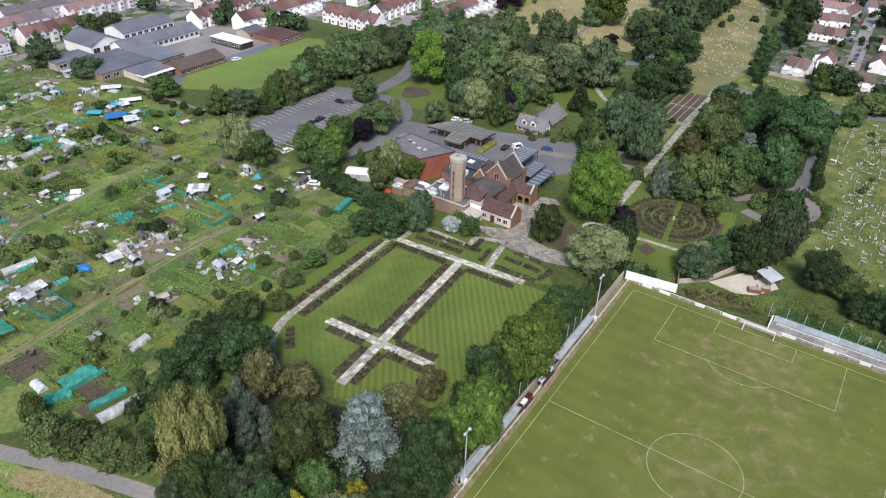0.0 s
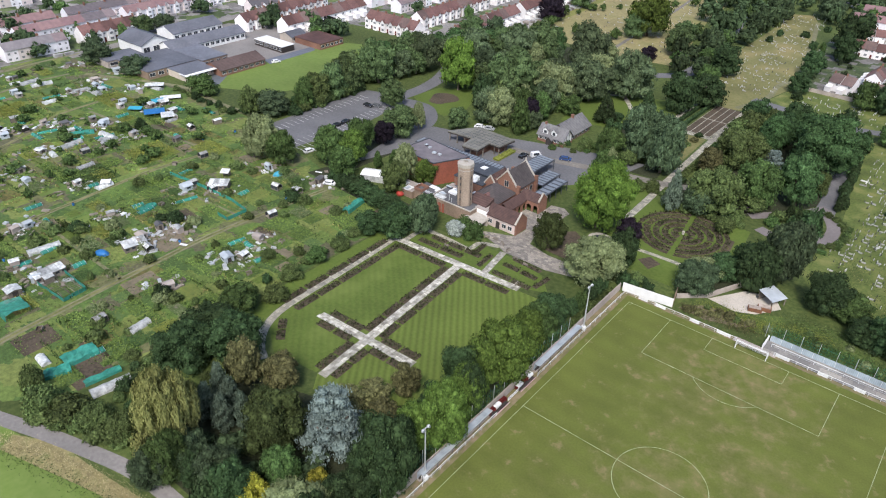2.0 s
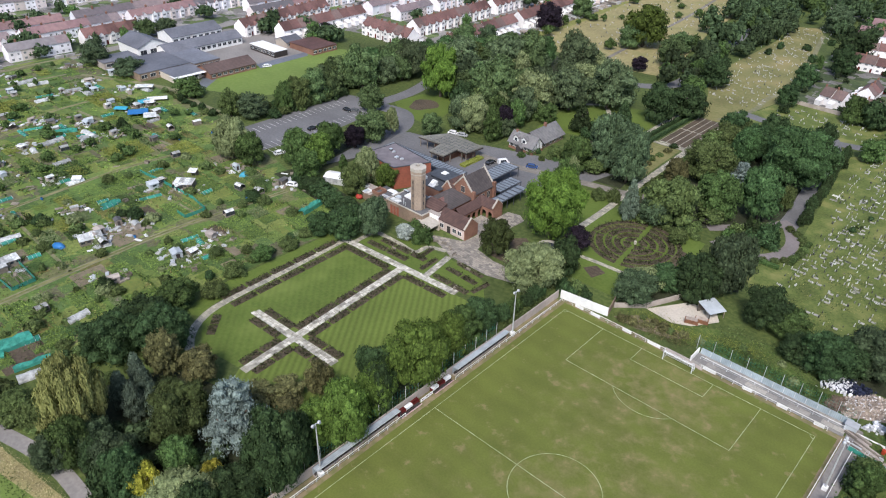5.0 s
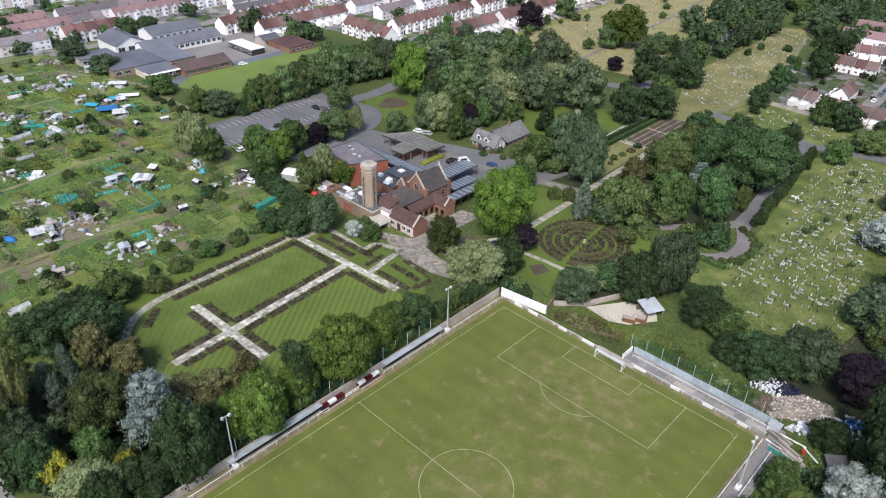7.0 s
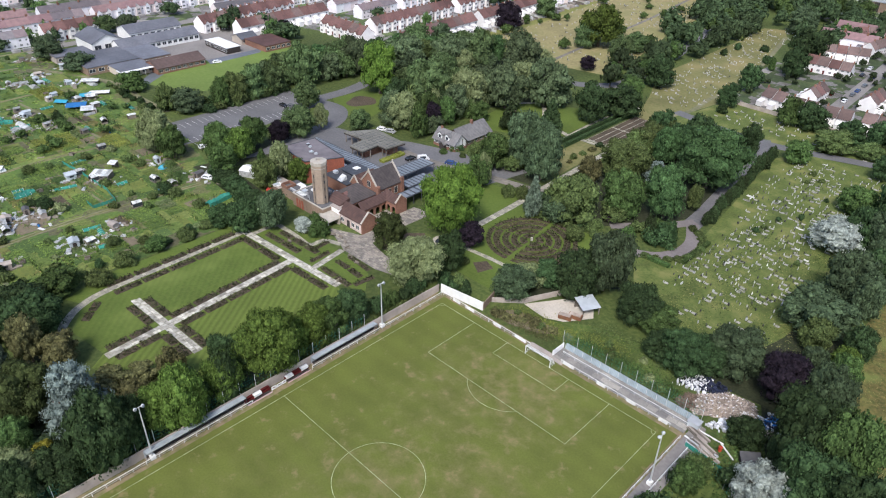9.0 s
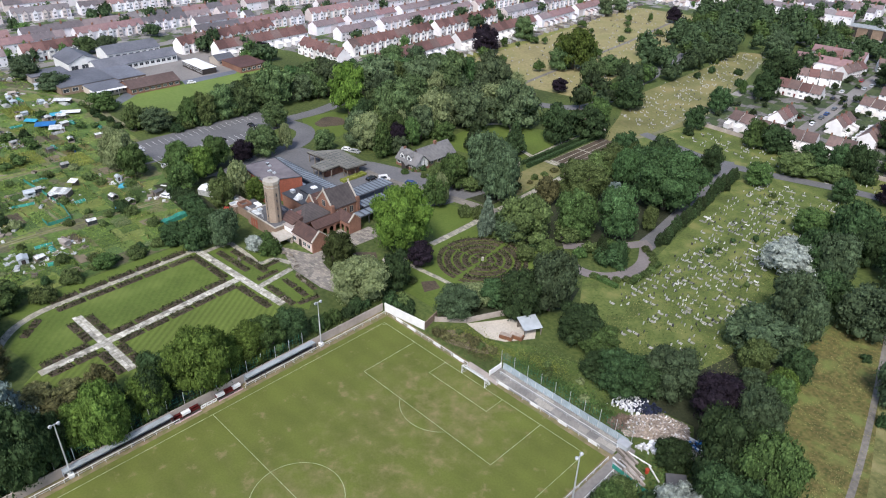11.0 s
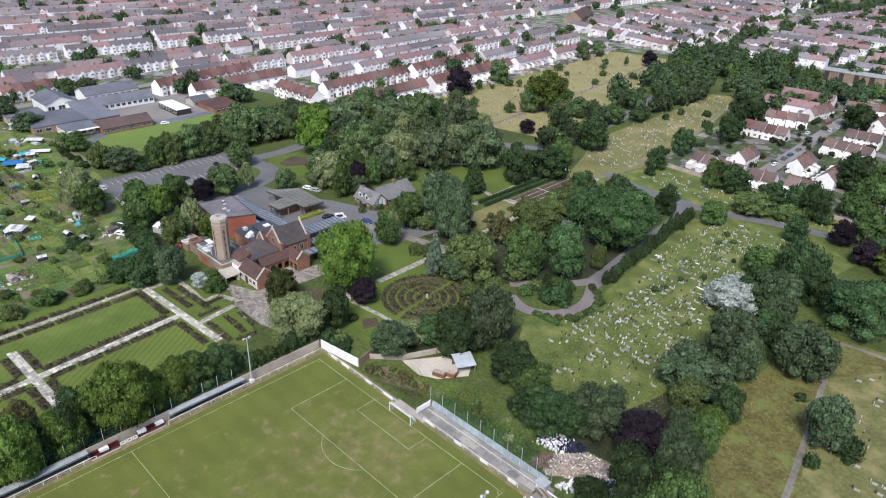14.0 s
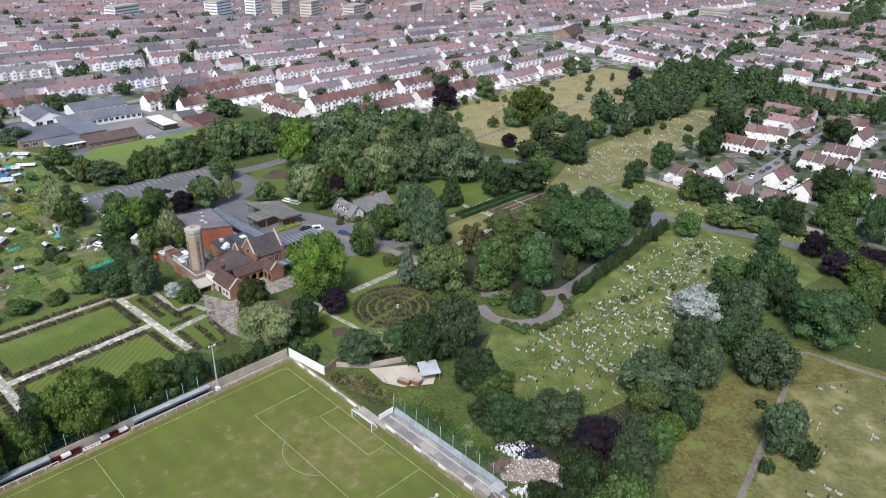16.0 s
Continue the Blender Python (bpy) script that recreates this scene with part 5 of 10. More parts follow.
tower = thing("chimney_tower", -93.0, 7.2, "tall octagonal tan brick tower with a pale stone cap", "tower")
M["tower_brick"] = mat("tower_brick", (0.330, 0.262, 0.200), (0.255, 0.200, 0.154), 2.2, 0.9, 0.3, 0.12, 0.16)
part("shaft", Geo().prism(octagon(0, 0, 2.45), 0, 17.3), M["tower_brick"], tower)
part("string_course", Geo().prism(octagon(0, 0, 2.52), 16.2, 16.4), M["stone"], tower)
cap = Geo()
for i in range(8):
    o, q = octagon(0, 0, 2.65), octagon(0, 0, 0.8)
    j = (i + 1) % 8
    cap.face((*o[i], 17.3), (*o[j], 17.3), (*o[j], 18.3), (*o[i], 18.3))
    cap.face((*o[i], 18.3), (*o[j], 18.3), (*q[j], 18.65), (*q[i], 18.65))
    cap.face((*q[i], 18.65), (*q[j], 18.65), (*q[j], 17.6), (*q[i], 17.6))
part("cap", cap, M["stone"], tower, "pale stone cap")
part("flue", Geo().prism(octagon(0, 0, 0.9), 17.2, 17.7), M["dark_steel"], tower, "dark flue opening")
# Recesses are flat strips on the faces, their shade put into darker brick.
M["tower_recess_shade"] = mat("recess_shade_brick", (0.190, 0.148, 0.112), (0.150, 0.116, 0.090), 2.2, 0.9, 0.3, 0.12, 0.16)
for a in (-90, 180, 0):
    c, s = math.cos(radians(a)), math.sin(radians(a))

    def slit(name, w, d, z0, z1, material):
        part(name, Geo().prism([(d * c - w * s, d * s + w * c), (2.0 * c - w * s, 2.0 * s + w * c), (2.0 * c + w * s, 2.0 * s - w * c), (d * c + w * s, d * s - w * c)], z0, z1), material, tower)

    slit("recessed_strip", 0.36, 2.275, 2.2, 14.6, M["tower_recess_shade"])
    for z in (3.4, 6.0, 8.6, 11.2, 13.2):
        slit("slit_window", 0.15, 2.29, z, z + 0.95, M["glass"])

M["hall_felt"] = mat("mauve_roof_felt", (0.140, 0.124, 0.134), (0.175, 0.158, 0.165), 0.5, 0.8, 0.2, 0.12, 0.25)
hall = thing("brick_hall", -119, 22, "flat-roofed orange brick crematory hall with mauve-grey felt roof", "building")
HALL = ((-10, -4.6), (5.9, -6.2), (11.8, 5.9), (-8.5, 8.5))
part("wall", Geo().prism(HALL, 0, 8.2), M["orange_brick"], hall)
part("roof", Geo().prism([(0.985 * x, 0.985 * y) for x, y in HALL], 8.2, 8.26), M["hall_felt"], hall)
for k in range(4):
    part("parapet", Geo().beam((*HALL[k], 8.3), (*HALL[(k + 1) % 4], 8.3), 0.3, 0.28), M["dark_steel"], hall)
for x, y in ((-3, 2.5), (3.2, 0.4)):
    part("roof_vent", Geo().box(x - 0.5, y - 0.5, 8.26, x + 0.5, y + 0.5, 8.75), M["galvanised"], hall, "small pale roof vent")

wing = thing("service_wing", -97, 9, "low tan brick wing with flat pale roofs round the tower", "building")
part("wall", Geo().prism(rect(-7, -5.2, 9, 6), 0, 4.2), M["tan_brick"], wing)
part("roof", Geo().prism(rect(-6.8, -5.0, 8.8, 5.8), 4.2, 4.26), M["felt"], wing)
part("coping", Geo().box(-7.05, -5.3, 4.2, 9.05, -4.9, 4.5).box(-7.05, -4.9, 4.2, -6.65, 6, 4.5).box(8.65, -4.9, 4.2, 9.05, 6, 4.5), M["stone"], wing)
for u in (-4.6, -3.2, -1.8):
    part("door", Geo().box(u - 0.5, -5.28, 0, u + 0.5, -5.2, 3.2), M["orange_brick"], wing, "tall orange-brown door")
part("roof_light", Geo().box(-4, 0, 4.26, -1, 3, 4.9), M["white"], wing, "white roof light")
part("plant_box", Geo().box(5.2, 3, 4.26, 7.2, 4.8, 5.2), M["white"], wing, "white roof plant box")
part("plant_box", Geo().box(2.4, 4.2, 4.26, 4.0, 5.6, 5.0), M["galvanised"], wing, "grey roof plant box")
part("roof_sheet", Geo().box(-6.4, -4.4, 4.26, -2.4, -2.6, 4.34).box(-6.2, -2.2, 4.26, -4.8, -0.6, 4.5), M["sheet_plastic"], wing, "pale sheets lying on the roof")
part("pipe", Geo().rod(-0.6, -3.6, 4.2, 6.2, 0.16, 8), M["galvanised"], wing), part("pipe", Geo().rod(0.6, -4.0, 4.2, 5.6, 0.12, 8), M["galvanised"], wing)
part("duct", Geo().box(-5.8, 3.6, 4.26, 1.6, 4.3, 4.8).box(-6.2, 3.2, 4.26, -5.2, 5.2, 5.1), M["concrete"], wing, "grey roof duct")

west = thing("store_range", -112, 7, "low range of stores with pale flat roofs", "building")
part("wall", Geo().box(-9, -3, 0, 0, 2.5, 2.6).box(0, -2, 0, 8, 4, 3.4), M["tan_brick"], west)
part("roof", Geo().box(-9.2, -3.2, 2.6, 0, 2.7, 2.75), M["concrete"], west)
part("roof", Geo().box(0, -2.2, 3.4, 8.1, 4.2, 3.55), M["felt"], west)
part("roof_box", Geo().box(-7, -2, 2.75, -4.5, 1, 3.1), M["sheet_plastic"], west, "pale roof sheet")
part("open_store", Geo().box(0.3, -2.4, 3.55, 3.6, -2.1, 4.5).box(0.3, 0.9, 3.55, 3.6, 1.2, 4.5).box(0.3, -2.1, 3.55, 0.6, 0.9, 4.5).box(3.3, -2.1, 3.55, 3.6, 0.9, 4.5), M["brick"], west, "open-topped brick store")
part("roof_sheet", Geo().box(2.8, 2.0, 3.55, 5.8, 3.8, 3.68).box(6.1, 1.0, 3.55, 7.6, 3.2, 3.8).box(-3.8, -2.6, 2.75, -1.4, -0.4, 2.95), M["white"], west, "white boards lying on the roof")
part("roof_duct", Geo().box(4.2, -1.6, 3.55, 7.4, -1.0, 4.05).box(-1.2, 0.4, 2.75, -0.3, 2.2, 3.5), M["galvanised"], west, "grey roof duct")
skip = thing("skip", -116.7, 3.2, "bright red rounded cover beside the stores", "cover")
sk = Geo()
ball(sk, (0, 0, 0.7), (1.4, 1.2, 0.9), 6, 12)
part("cover", sk, mat("bright_red", (0.42, 0.06, 0.04), (0.36, 0.05, 0.04), 1.0, 0.5, 0.1), skip)

tent = thing("marquee", -131.1, 6.4, "white box-shaped marquee with a shallow roof", "marquee", "", 0, 25)
part("wall", Geo().gable_wall(-4.4, -2.6, 4.4, 2.6, 0, 2.3, 2.9, "x"), M["sheet_plastic"], tent)
part("roof", Geo().gable(-4.4, -2.6, 4.4, 2.6, 2.3, 2.95, "x", 0.15, 0.06), M["white"], tent)
for x in (-4.4, -1.5, 1.5, 4.4):
    part("frame_post", Geo().box(x - 0.06, -2.68, 0, x + 0.06, -2.6, 2.3), M["galvanised"], tent)

nave = thing("chapel", -88, 28, "red brick chapel with a steep dark tiled roof", "chapel")
part("wall", Geo().gable_wall(-4.4, -5.2, 4.4, 5.2, 0, 6.0, 11.0, "y"), M["brick"], nave)
part("roof", Geo().gable(-4.4, -4.9, 4.4, 4.9, 6.0, 11.0, "y", 0.25), M["slate_brown"], nave)
for y in (-5.2, 5.2):
    c = Geo()
    for s in (-1, 1):
        c.beam((s * 4.7, y, 6.0), (0, y, 11.45), 0.45, 0.4)
    part("coping", c, M["stone"], nave, "pale stone gable coping")
    part("finial", Geo().prism(octagon(0, y, 0.25), 11.3, 12.3), M["stone"], nave)
for s in (-4.6, 4.6):
    for y in (-5.2, 5.2):
        part("pier", Geo().box(s - 0.5, y - 0.5, 0, s + 0.5, y + 0.5, 7.4), M["brick"], nave)
window_on(nave, "-y", 0, 5.8, 1.5, 2.0, -5.2, "glass", "stone")
for u in (-3, -0.2, 2.6):
    window_on(nave, "+x", u, 2.6, 1.3, 2.2, 4.4, "glass", "stone")
annex = thing("chapel_aisle", -93.2, 24.5, "red brick side gable beside the chapel", "building")
part("wall", Geo().gable_wall(-2.2, -3.5, 2.2, 4.5, 0, 5.4, 8.4, "y"), M["brick"], annex)
part("roof", Geo().gable(-2.2, -3.3, 2.2, 4.5, 5.4, 8.4, "y", 0.2), M["chapel_tile"], annex)
cg = Geo()
for s in (-1, 1):
    cg.beam((s * 2.4, -3.5, 5.4), (0, -3.5, 8.7), 0.4, 0.35)
part("coping", cg, M["stone"], annex, "pale stone gable coping")
vest = thing("vestibule", -89, 17, "brick vestibule under a dark hipped tile roof", "building")
part("wall", Geo().box(-5, -4.5, 0, 4.6, 5.8, 4.6), M["brick"], vest)
part("roof", Geo().hip(-5, -4.5, 4.6, 5.8, 4.6, 8.2, 0.35, 4.3), M["slate_brown"], vest)
part("dormer", Geo().gable_wall(-1.0, -4.0, 1.0, -1.5, 4.9, 5.9, 6.6, "y"), M["brick"], vest)
part("dormer_roof", Geo().gable(-1.0, -4.0, 1.0, -1.0, 5.9, 6.6, "y", 0.15), M["red_tile"], vest)
part("front_roof", Geo().face((-3.6, -8.4, 4.75), (3.4, -8.4, 4.75), (3.4, -4.3, 6.3), (-3.6, -4.3, 6.3)).face((-3.6, -8.4, 4.6), (-3.6, -4.3, 4.6), (3.4, -4.3, 4.6), (3.4, -8.4, 4.6)).face((-3.6, -8.4, 4.6), (3.4, -8.4, 4.6), (3.4, -8.4, 4.75), (-3.6, -8.4, 4.75)).face((-3.6, -8.4, 4.6), (-3.6, -8.4, 4.75), (-3.6, -4.3, 6.3), (-3.6, -4.3, 4.6)).face((3.4, -8.4, 4.75), (3.4, -8.4, 4.6), (3.4, -4.3, 4.6), (3.4, -4.3, 6.3)), M["chapel_tile"], vest, "reddish tiled lean-to roof")
link = thing("link_roof", -100.5, 26, "dark flat-roofed link building with a white roof light", "building")
part("wall", Geo().box(-6, -7, 0, 5.5, 5.5, 4.9), M["brick"], link)
part("roof", Geo().box(-6.2, -7.2, 4.9, 5.7, 5.7, 5.15), M["dark_steel"], link)
part("upper_wall", Geo().box(-3.5, -1.5, 5.15, 4.0, 5, 5.9), M["glass"], link)
part("upper_roof", Geo().box(-3.8, -1.8, 5.9, 4.3, 5.3, 6.1), M["dark_steel"], link)
part("roof_light", Geo().box(-1.4, 1.2, 6.1, 0.6, 3.2, 6.4), M["white"], link, "white square roof light")
part("roof_hood", Geo().face((0.4, -7, 5.2), (2.8, -7, 5.2), (2.8, -4.6, 6.7), (0.4, -4.6, 6.7)).face((2.8, -7, 5.2), (2.8, -4.6, 5.2), (2.8, -4.6, 6.7)).face((0.4, -4.6, 5.2), (0.4, -7, 5.2), (0.4, -4.6, 6.7)).face((2.8, -4.6, 5.2), (0.4, -4.6, 5.2), (0.4, -4.6, 6.7), (2.8, -4.6, 6.7)), M["sheet_plastic"], link, "pale sloping hood on the roof")


def arched_wall(parent, face, a0, a1, at, h, arches, material, thick=0.5):
    """A wall with round-headed openings right through it."""
    n, g = arches, Geo()
    step = (a1 - a0) / n
    s0, s1 = at - thick / 2, at + thick / 2

    def put(u0, z0, u1, z1):
        g.box(s0, u0, z0, s1, u1, z1) if face == "x" else g.box(u0, s0, z0, u1, s1, z1)

    r, spring = step * 0.36, 1.5
    for i in range(n):
        c = a0 + step * (i + 0.5)
        put(a0 + step * i, 0, c - r, h), put(c + r, 0, a0 + step * (i + 1), h)
        for k in range(8):
            u0, u1 = -r + 2 * r * k / 8, -r + 2 * r * (k + 1) / 8
            um = (u0 + u1) / 2
            put(c + u0, spring + math.sqrt(max(0, r * r - um * um)), c + u1, h)
    part("arcade", g, M[material], parent)


clo = thing("cloister", -82, 18, "brick cloister with round arches and red tile roofs", "cloister")
arched_wall(clo, "x", -4.6, 5.8, 1.4, 3.4, 4, "brick")
part("back_wall", Geo().box(-2.6, -4.6, 0, -2.2, 10, 3.4), M["brick"], clo)
part("roof", Geo().gable(-2.4, -4.4, 1.6, 8.6, 3.4, 5.2, "y", 0.3), M["chapel_tile"], clo)
arched_wall(clo, "y", 1.4, 6.4, 5.6, 3.6, 2, "brick")
part("back_wall", Geo().box(1.0, 9.6, 0, 6.4, 10, 3.6), M["brick"], clo)
part("end_wall", Geo().gable_wall(5.9, 5.4, 6.5, 10, 0, 4.2, 6.3, "x"), M["brick"], clo)
part("roof", Geo().gable(-1.0, 5.5, 6.0, 9.9, 3.6, 5.6, "x", 0.2), M["chapel_tile"], clo)
ce = Geo()
for s in (5.3, 10.1):
    ce.beam((6.2, s, 4.1), (6.2, 7.7, 6.45), 0.6, 0.3)
part("coping", ce, M["stone"], clo, "pale stone gable coping")

M["pink_render"] = mat("pink_render", (0.60, 0.49, 0.44), (0.50, 0.41, 0.37), 0.6, 0.85, 0.2, 0.2, 0.2)
front = thing("front_wing", -79, 10.4, "gabled wing with a pale rendered front and tile roof", "building")
part("wall", Geo().gable_wall(-5.3, -2.9, 5.3, 2.9, 0, 3.6, 6.2, "x"), M["pink_render"], front)
part("end_wall", Geo().gable_wall(5.2, -3.0, 5.6, 3.0, 0, 3.9, 6.6, "x"), M["brick"], front)
part("roof", Geo().gable(-5.3, -2.9, 5.2, 2.9, 3.6, 6.2, "x", 0.3), M["chapel_tile"], front)
fe = Geo()
for s in (-3.2, 3.2):
    fe.beam((5.4, s, 3.8), (5.4, 0, 6.75), 0.55, 0.3)
part("coping", fe, M["stone"], front, "pale stone gable coping")
part("door", Geo().box(-1.8, -2.98, 0, -0.4, -2.9, 2.4), M["dark_timber"], front)
for u in (-4, 1.2, 3.4):
    window_on(front, "-y", u, 1.0, 1.4, 1.3, -2.9)

porch = thing("garden_porch", -86.5, 4.6, "white curved-roof porch facing the garden", "porch")
pg = Geo()
for i in range(8):
    a, b = radians(180 * i / 8), radians(180 * (i + 1) / 8)
    pg.face((-3.4 * math.cos(a), -2.6, 2.2 + 0.9 * math.sin(a)), (-3.4 * math.cos(b), -2.6, 2.2 + 0.9 * math.sin(b)), (-3.4 * math.cos(b), 2.4, 2.2 + 0.9 * math.sin(b)), (-3.4 * math.cos(a), 2.4, 2.2 + 0.9 * math.sin(a)))
pg.box(-3.4, -2.6, 2.1, 3.4, 2.4, 2.2)
part("roof", pg, M["stone"], porch)
for x in (-3.2, -1.6, 0, 1.6, 3.2):
    part("post", Geo().box(x - 0.12, -2.55, 0, x + 0.12, -2.3, 2.1), M["white"], porch)
part("wall", Geo().box(-3.3, 1.6, 0, 3.3, 2.2, 2.1), M["cream_render"], porch)
back = thing("flat_lobby", -86, 8.4, "low flat-roofed lobby with white parapet", "building")
part("wall", Geo().box(-2.6, -1.2, 0, 1.8, 3.6, 4.4), M["white_render"], back)
part("roof", Geo().box(-2.7, -1.3, 4.4, 1.8, 3.7, 4.6), M["concrete"], back)


def canopy(name, x0, y0, x1, y1, z, label, along="y", slats=9, glass=True):
    """A canopy of ribs and panes on slim dark posts."""
    c = thing(name, (x0 + x1) / 2, (y0 + y1) / 2, label, "canopy")
    w, d = (x1 - x0) / 2, (y1 - y0) / 2
    part("deck", Geo().box(-w, -d, z - 0.25, w, d, z), M["dark_steel"], c)
    for i in range(slats):
        if along == "y":
            a = -d + 2 * d * (i + 0.15) / slats
            part("pane", Geo().box(-w + 0.4, a, z, w - 0.4, a + 2 * d / slats * 0.68, z + 0.06), M["canopy_pane"], c)
        else:
            a = -w + 2 * w * (i + 0.15) / slats
            part("pane", Geo().box(a, -d + 0.4, z, a + 2 * w / slats * 0.68, d - 0.4, z + 0.06), M["canopy_pane"], c)
    for i in range(5):
        for s in (-1, 1):
            px, py = (s * (w - 0.2), -d + 0.2 + (2 * d - 0.4) * i / 4) if along == "y" else (-w + 0.2 + (2 * w - 0.4) * i / 4, s * (d - 0.2))
            part("post", Geo().box(px - 0.09, py - 0.09, 0, px + 0.09, py + 0.09, z - 0.2), M["dark_steel"], c)
    return c


canopy("covered_way", -136, 32.6, -99, 37.8, 4.0, "long covered way with pale roof panes on dark posts", "x", 26)
canopy("entrance_canopy", -95.5, 36.5, -88.8, 54, 4.0, "dark canopy with rows of pale roof panes", "y", 11)
canopy("side_canopy", -86.6, 34.5, -81.5, 46, 3.7, "dark canopy with pale panes beside the chapel", "y", 7)
canopy("waiting_canopy", -81.2, 29, -77, 43.5, 3.5, "low dark canopy with broad pale panes on dark posts", "y", 6)
court = thing("white_gazebo", -113, 35.6 - 6.2, "white-topped light canopy behind the hall", "canopy")
part("roof", Geo().box(-3, -1.0, 3.2, 3, 1.8, 3.4), M["white"], court)
for s in (-2.8, 2.8):
    part("post", Geo().box(s - 0.08, -0.9, 0, s + 0.08, -0.74, 3.2), M["white"], court)

pav = thing("waiting_pavilion", -121, 50, "flat-roofed pavilion with a seamed brown-grey roof and open porches", "building")
OUT = ((-12, -1.8), (-1.2, -1.0), (0.2, -8.6), (6.9, -8.4), (6.5, -0.4), (11.0, -0.4), (11.8, 8.2), (-5.4, 9.2))
part("roof", Geo().prism(OUT, 3.7, 4.15), M["tan_felt"], pav)
part("fascia", Geo().prism([(x * 1.015, y * 1.015) for x, y in OUT], 3.25, 3.7), M["dark_timber"], pav)
part("wall", Geo().prism(((-7, 1.5), (1.5, 1.5), (2.0, -5.5), (5.0, -5.5), (5.2, 2.4), (9.0, 2.6), (9.6, 6.6), (-5, 7.4)), 0, 3.3), M["brick"], pav)
for x, y in ((-11.4, -1.4), (-8, -1.2), (-4.5, -1.0), (0.7, -8.0), (3.6, -8.0), (6.5, -8.0), (6.5, -4.2), (10.6, 0.0), (10.8, 3.8), (8.6, 0.0)):
    part("post", Geo().box(x - 0.14, y - 0.14, 0, x + 0.14, y + 0.14, 3.3), M["timber"], pav)
for k in range(12):
    x = -10.4 + 1.9 * k
    y0 = -1.4 if x < -0.6 else (-8.2 if x < 6.4 else -0.2)
    part("roof_seam", Geo().box(x - 0.06, y0 + 0.3, 4.15, x + 0.06, 6.5 if x > -5 else 1.2, 4.22), M["dark_steel"], pav)

for k in range(4):
    y, x0, x1 = 0.6 + 2.0 * k, -9.0 + 2.2 * k if k < 3 else -4.6, 10.8
    part("roof_seam", Geo().box(x0, y - 0.05, 4.15, x1, y + 0.05, 4.21), M["dark_steel"], pav)
for k in range(3):
    part("roof_seam", Geo().box(0.6, -6.8 + 2.1 * k, 4.15, 6.4, -6.7 + 2.1 * k, 4.21), M["dark_steel"], pav)

lodge = thing("lodge", -102, 84, "gabled brick lodge with grey tiled roofs and white timbered front", "house")
part("wall", Geo().gable_wall(-4.6, -6, 4.6, 10, 0, 2.7, 6.3, "y"), M["tan_brick"], lodge)
part("roof", Geo().gable(-4.6, -6, 4.6, 10, 2.7, 6.3, "y", 0.7), M["grey_tile"], lodge)
part("front_range", Geo().gable_wall(-5.8, -11.5, 5.4, -5, 0, 3.0, 6.2, "x"), M["white"], lodge, "white rendered front range")
part("front_roof", Geo().gable(-5.8, -11.5, 5.4, -5, 3.0, 6.2, "x", 0.6), M["grey_tile"], lodge)
part("plinth", Geo().box(-5.9, -11.62, 0, 5.5, -4.9, 1.1), M["brick"], lodge)
for u in (-5.2, -3.2, -1.2, 0.9, 2.9, 4.9):
    part("timber_post", Geo().box(u - 0.12, -11.6, 1.1, u + 0.12, -11.5, 3.0), M["dark_timber"], lodge)
for u, z in ((-11.2, 3.0), (-9.2, 4.2), (-7.2, 4.2), (-5.3, 3.0)):
    part("timber_post", Geo().box(5.4, u - 0.1, 1.1, 5.48, u + 0.1, z), M["dark_timber"], lodge)
for x in (-2.9, 0.9):
    d = part("dormer", Geo().gable_wall(x - 1.1, -11.2, x + 1.1, -8.0, 3.2, 4.9, 5.9, "y"), M["white"], lodge, "white dormer")
    part("dormer_roof", Geo().gable(x - 1.1, -11.2, x + 1.1, -7.6, 4.9, 5.9, "y", 0.25), M["grey_tile"], d)
    part("dormer_window", Geo().box(x - 0.6, -11.26, 3.6, x + 0.6, -11.2, 4.7), M["glass"], d)
porch_l = part("porch", Geo().gable_wall(-1.2, -13.2, 1.2, -11.5, 0, 2.2, 3.2, "y"), M["dark_timber"], lodge, "dark timber porch")
part("porch_roof", Geo().gable(-1.2, -13.2, 1.2, -11.4, 2.2, 3.2, "y", 0.25), M["grey_tile"], porch_l)
part("chimney", Geo().box(-0.5, 3, 5.6, 0.5, 4, 7.6), M["brick"], lodge)
part("chimney", Geo().box(-4.9, -8.7, 5, -4.1, -7.9, 6.9), M["brick"], lodge)
for u in (-2.4, 1.4, 4.6, 7.8):
    window_on(lodge, "+x", u, 0.9, 1.4, 1.3, 4.6)
for u in (-4.2, -2.2, 2.0, 3.9):
    window_on(lodge, "-y", u, 1.2, 1.2, 1.1, -11.6)


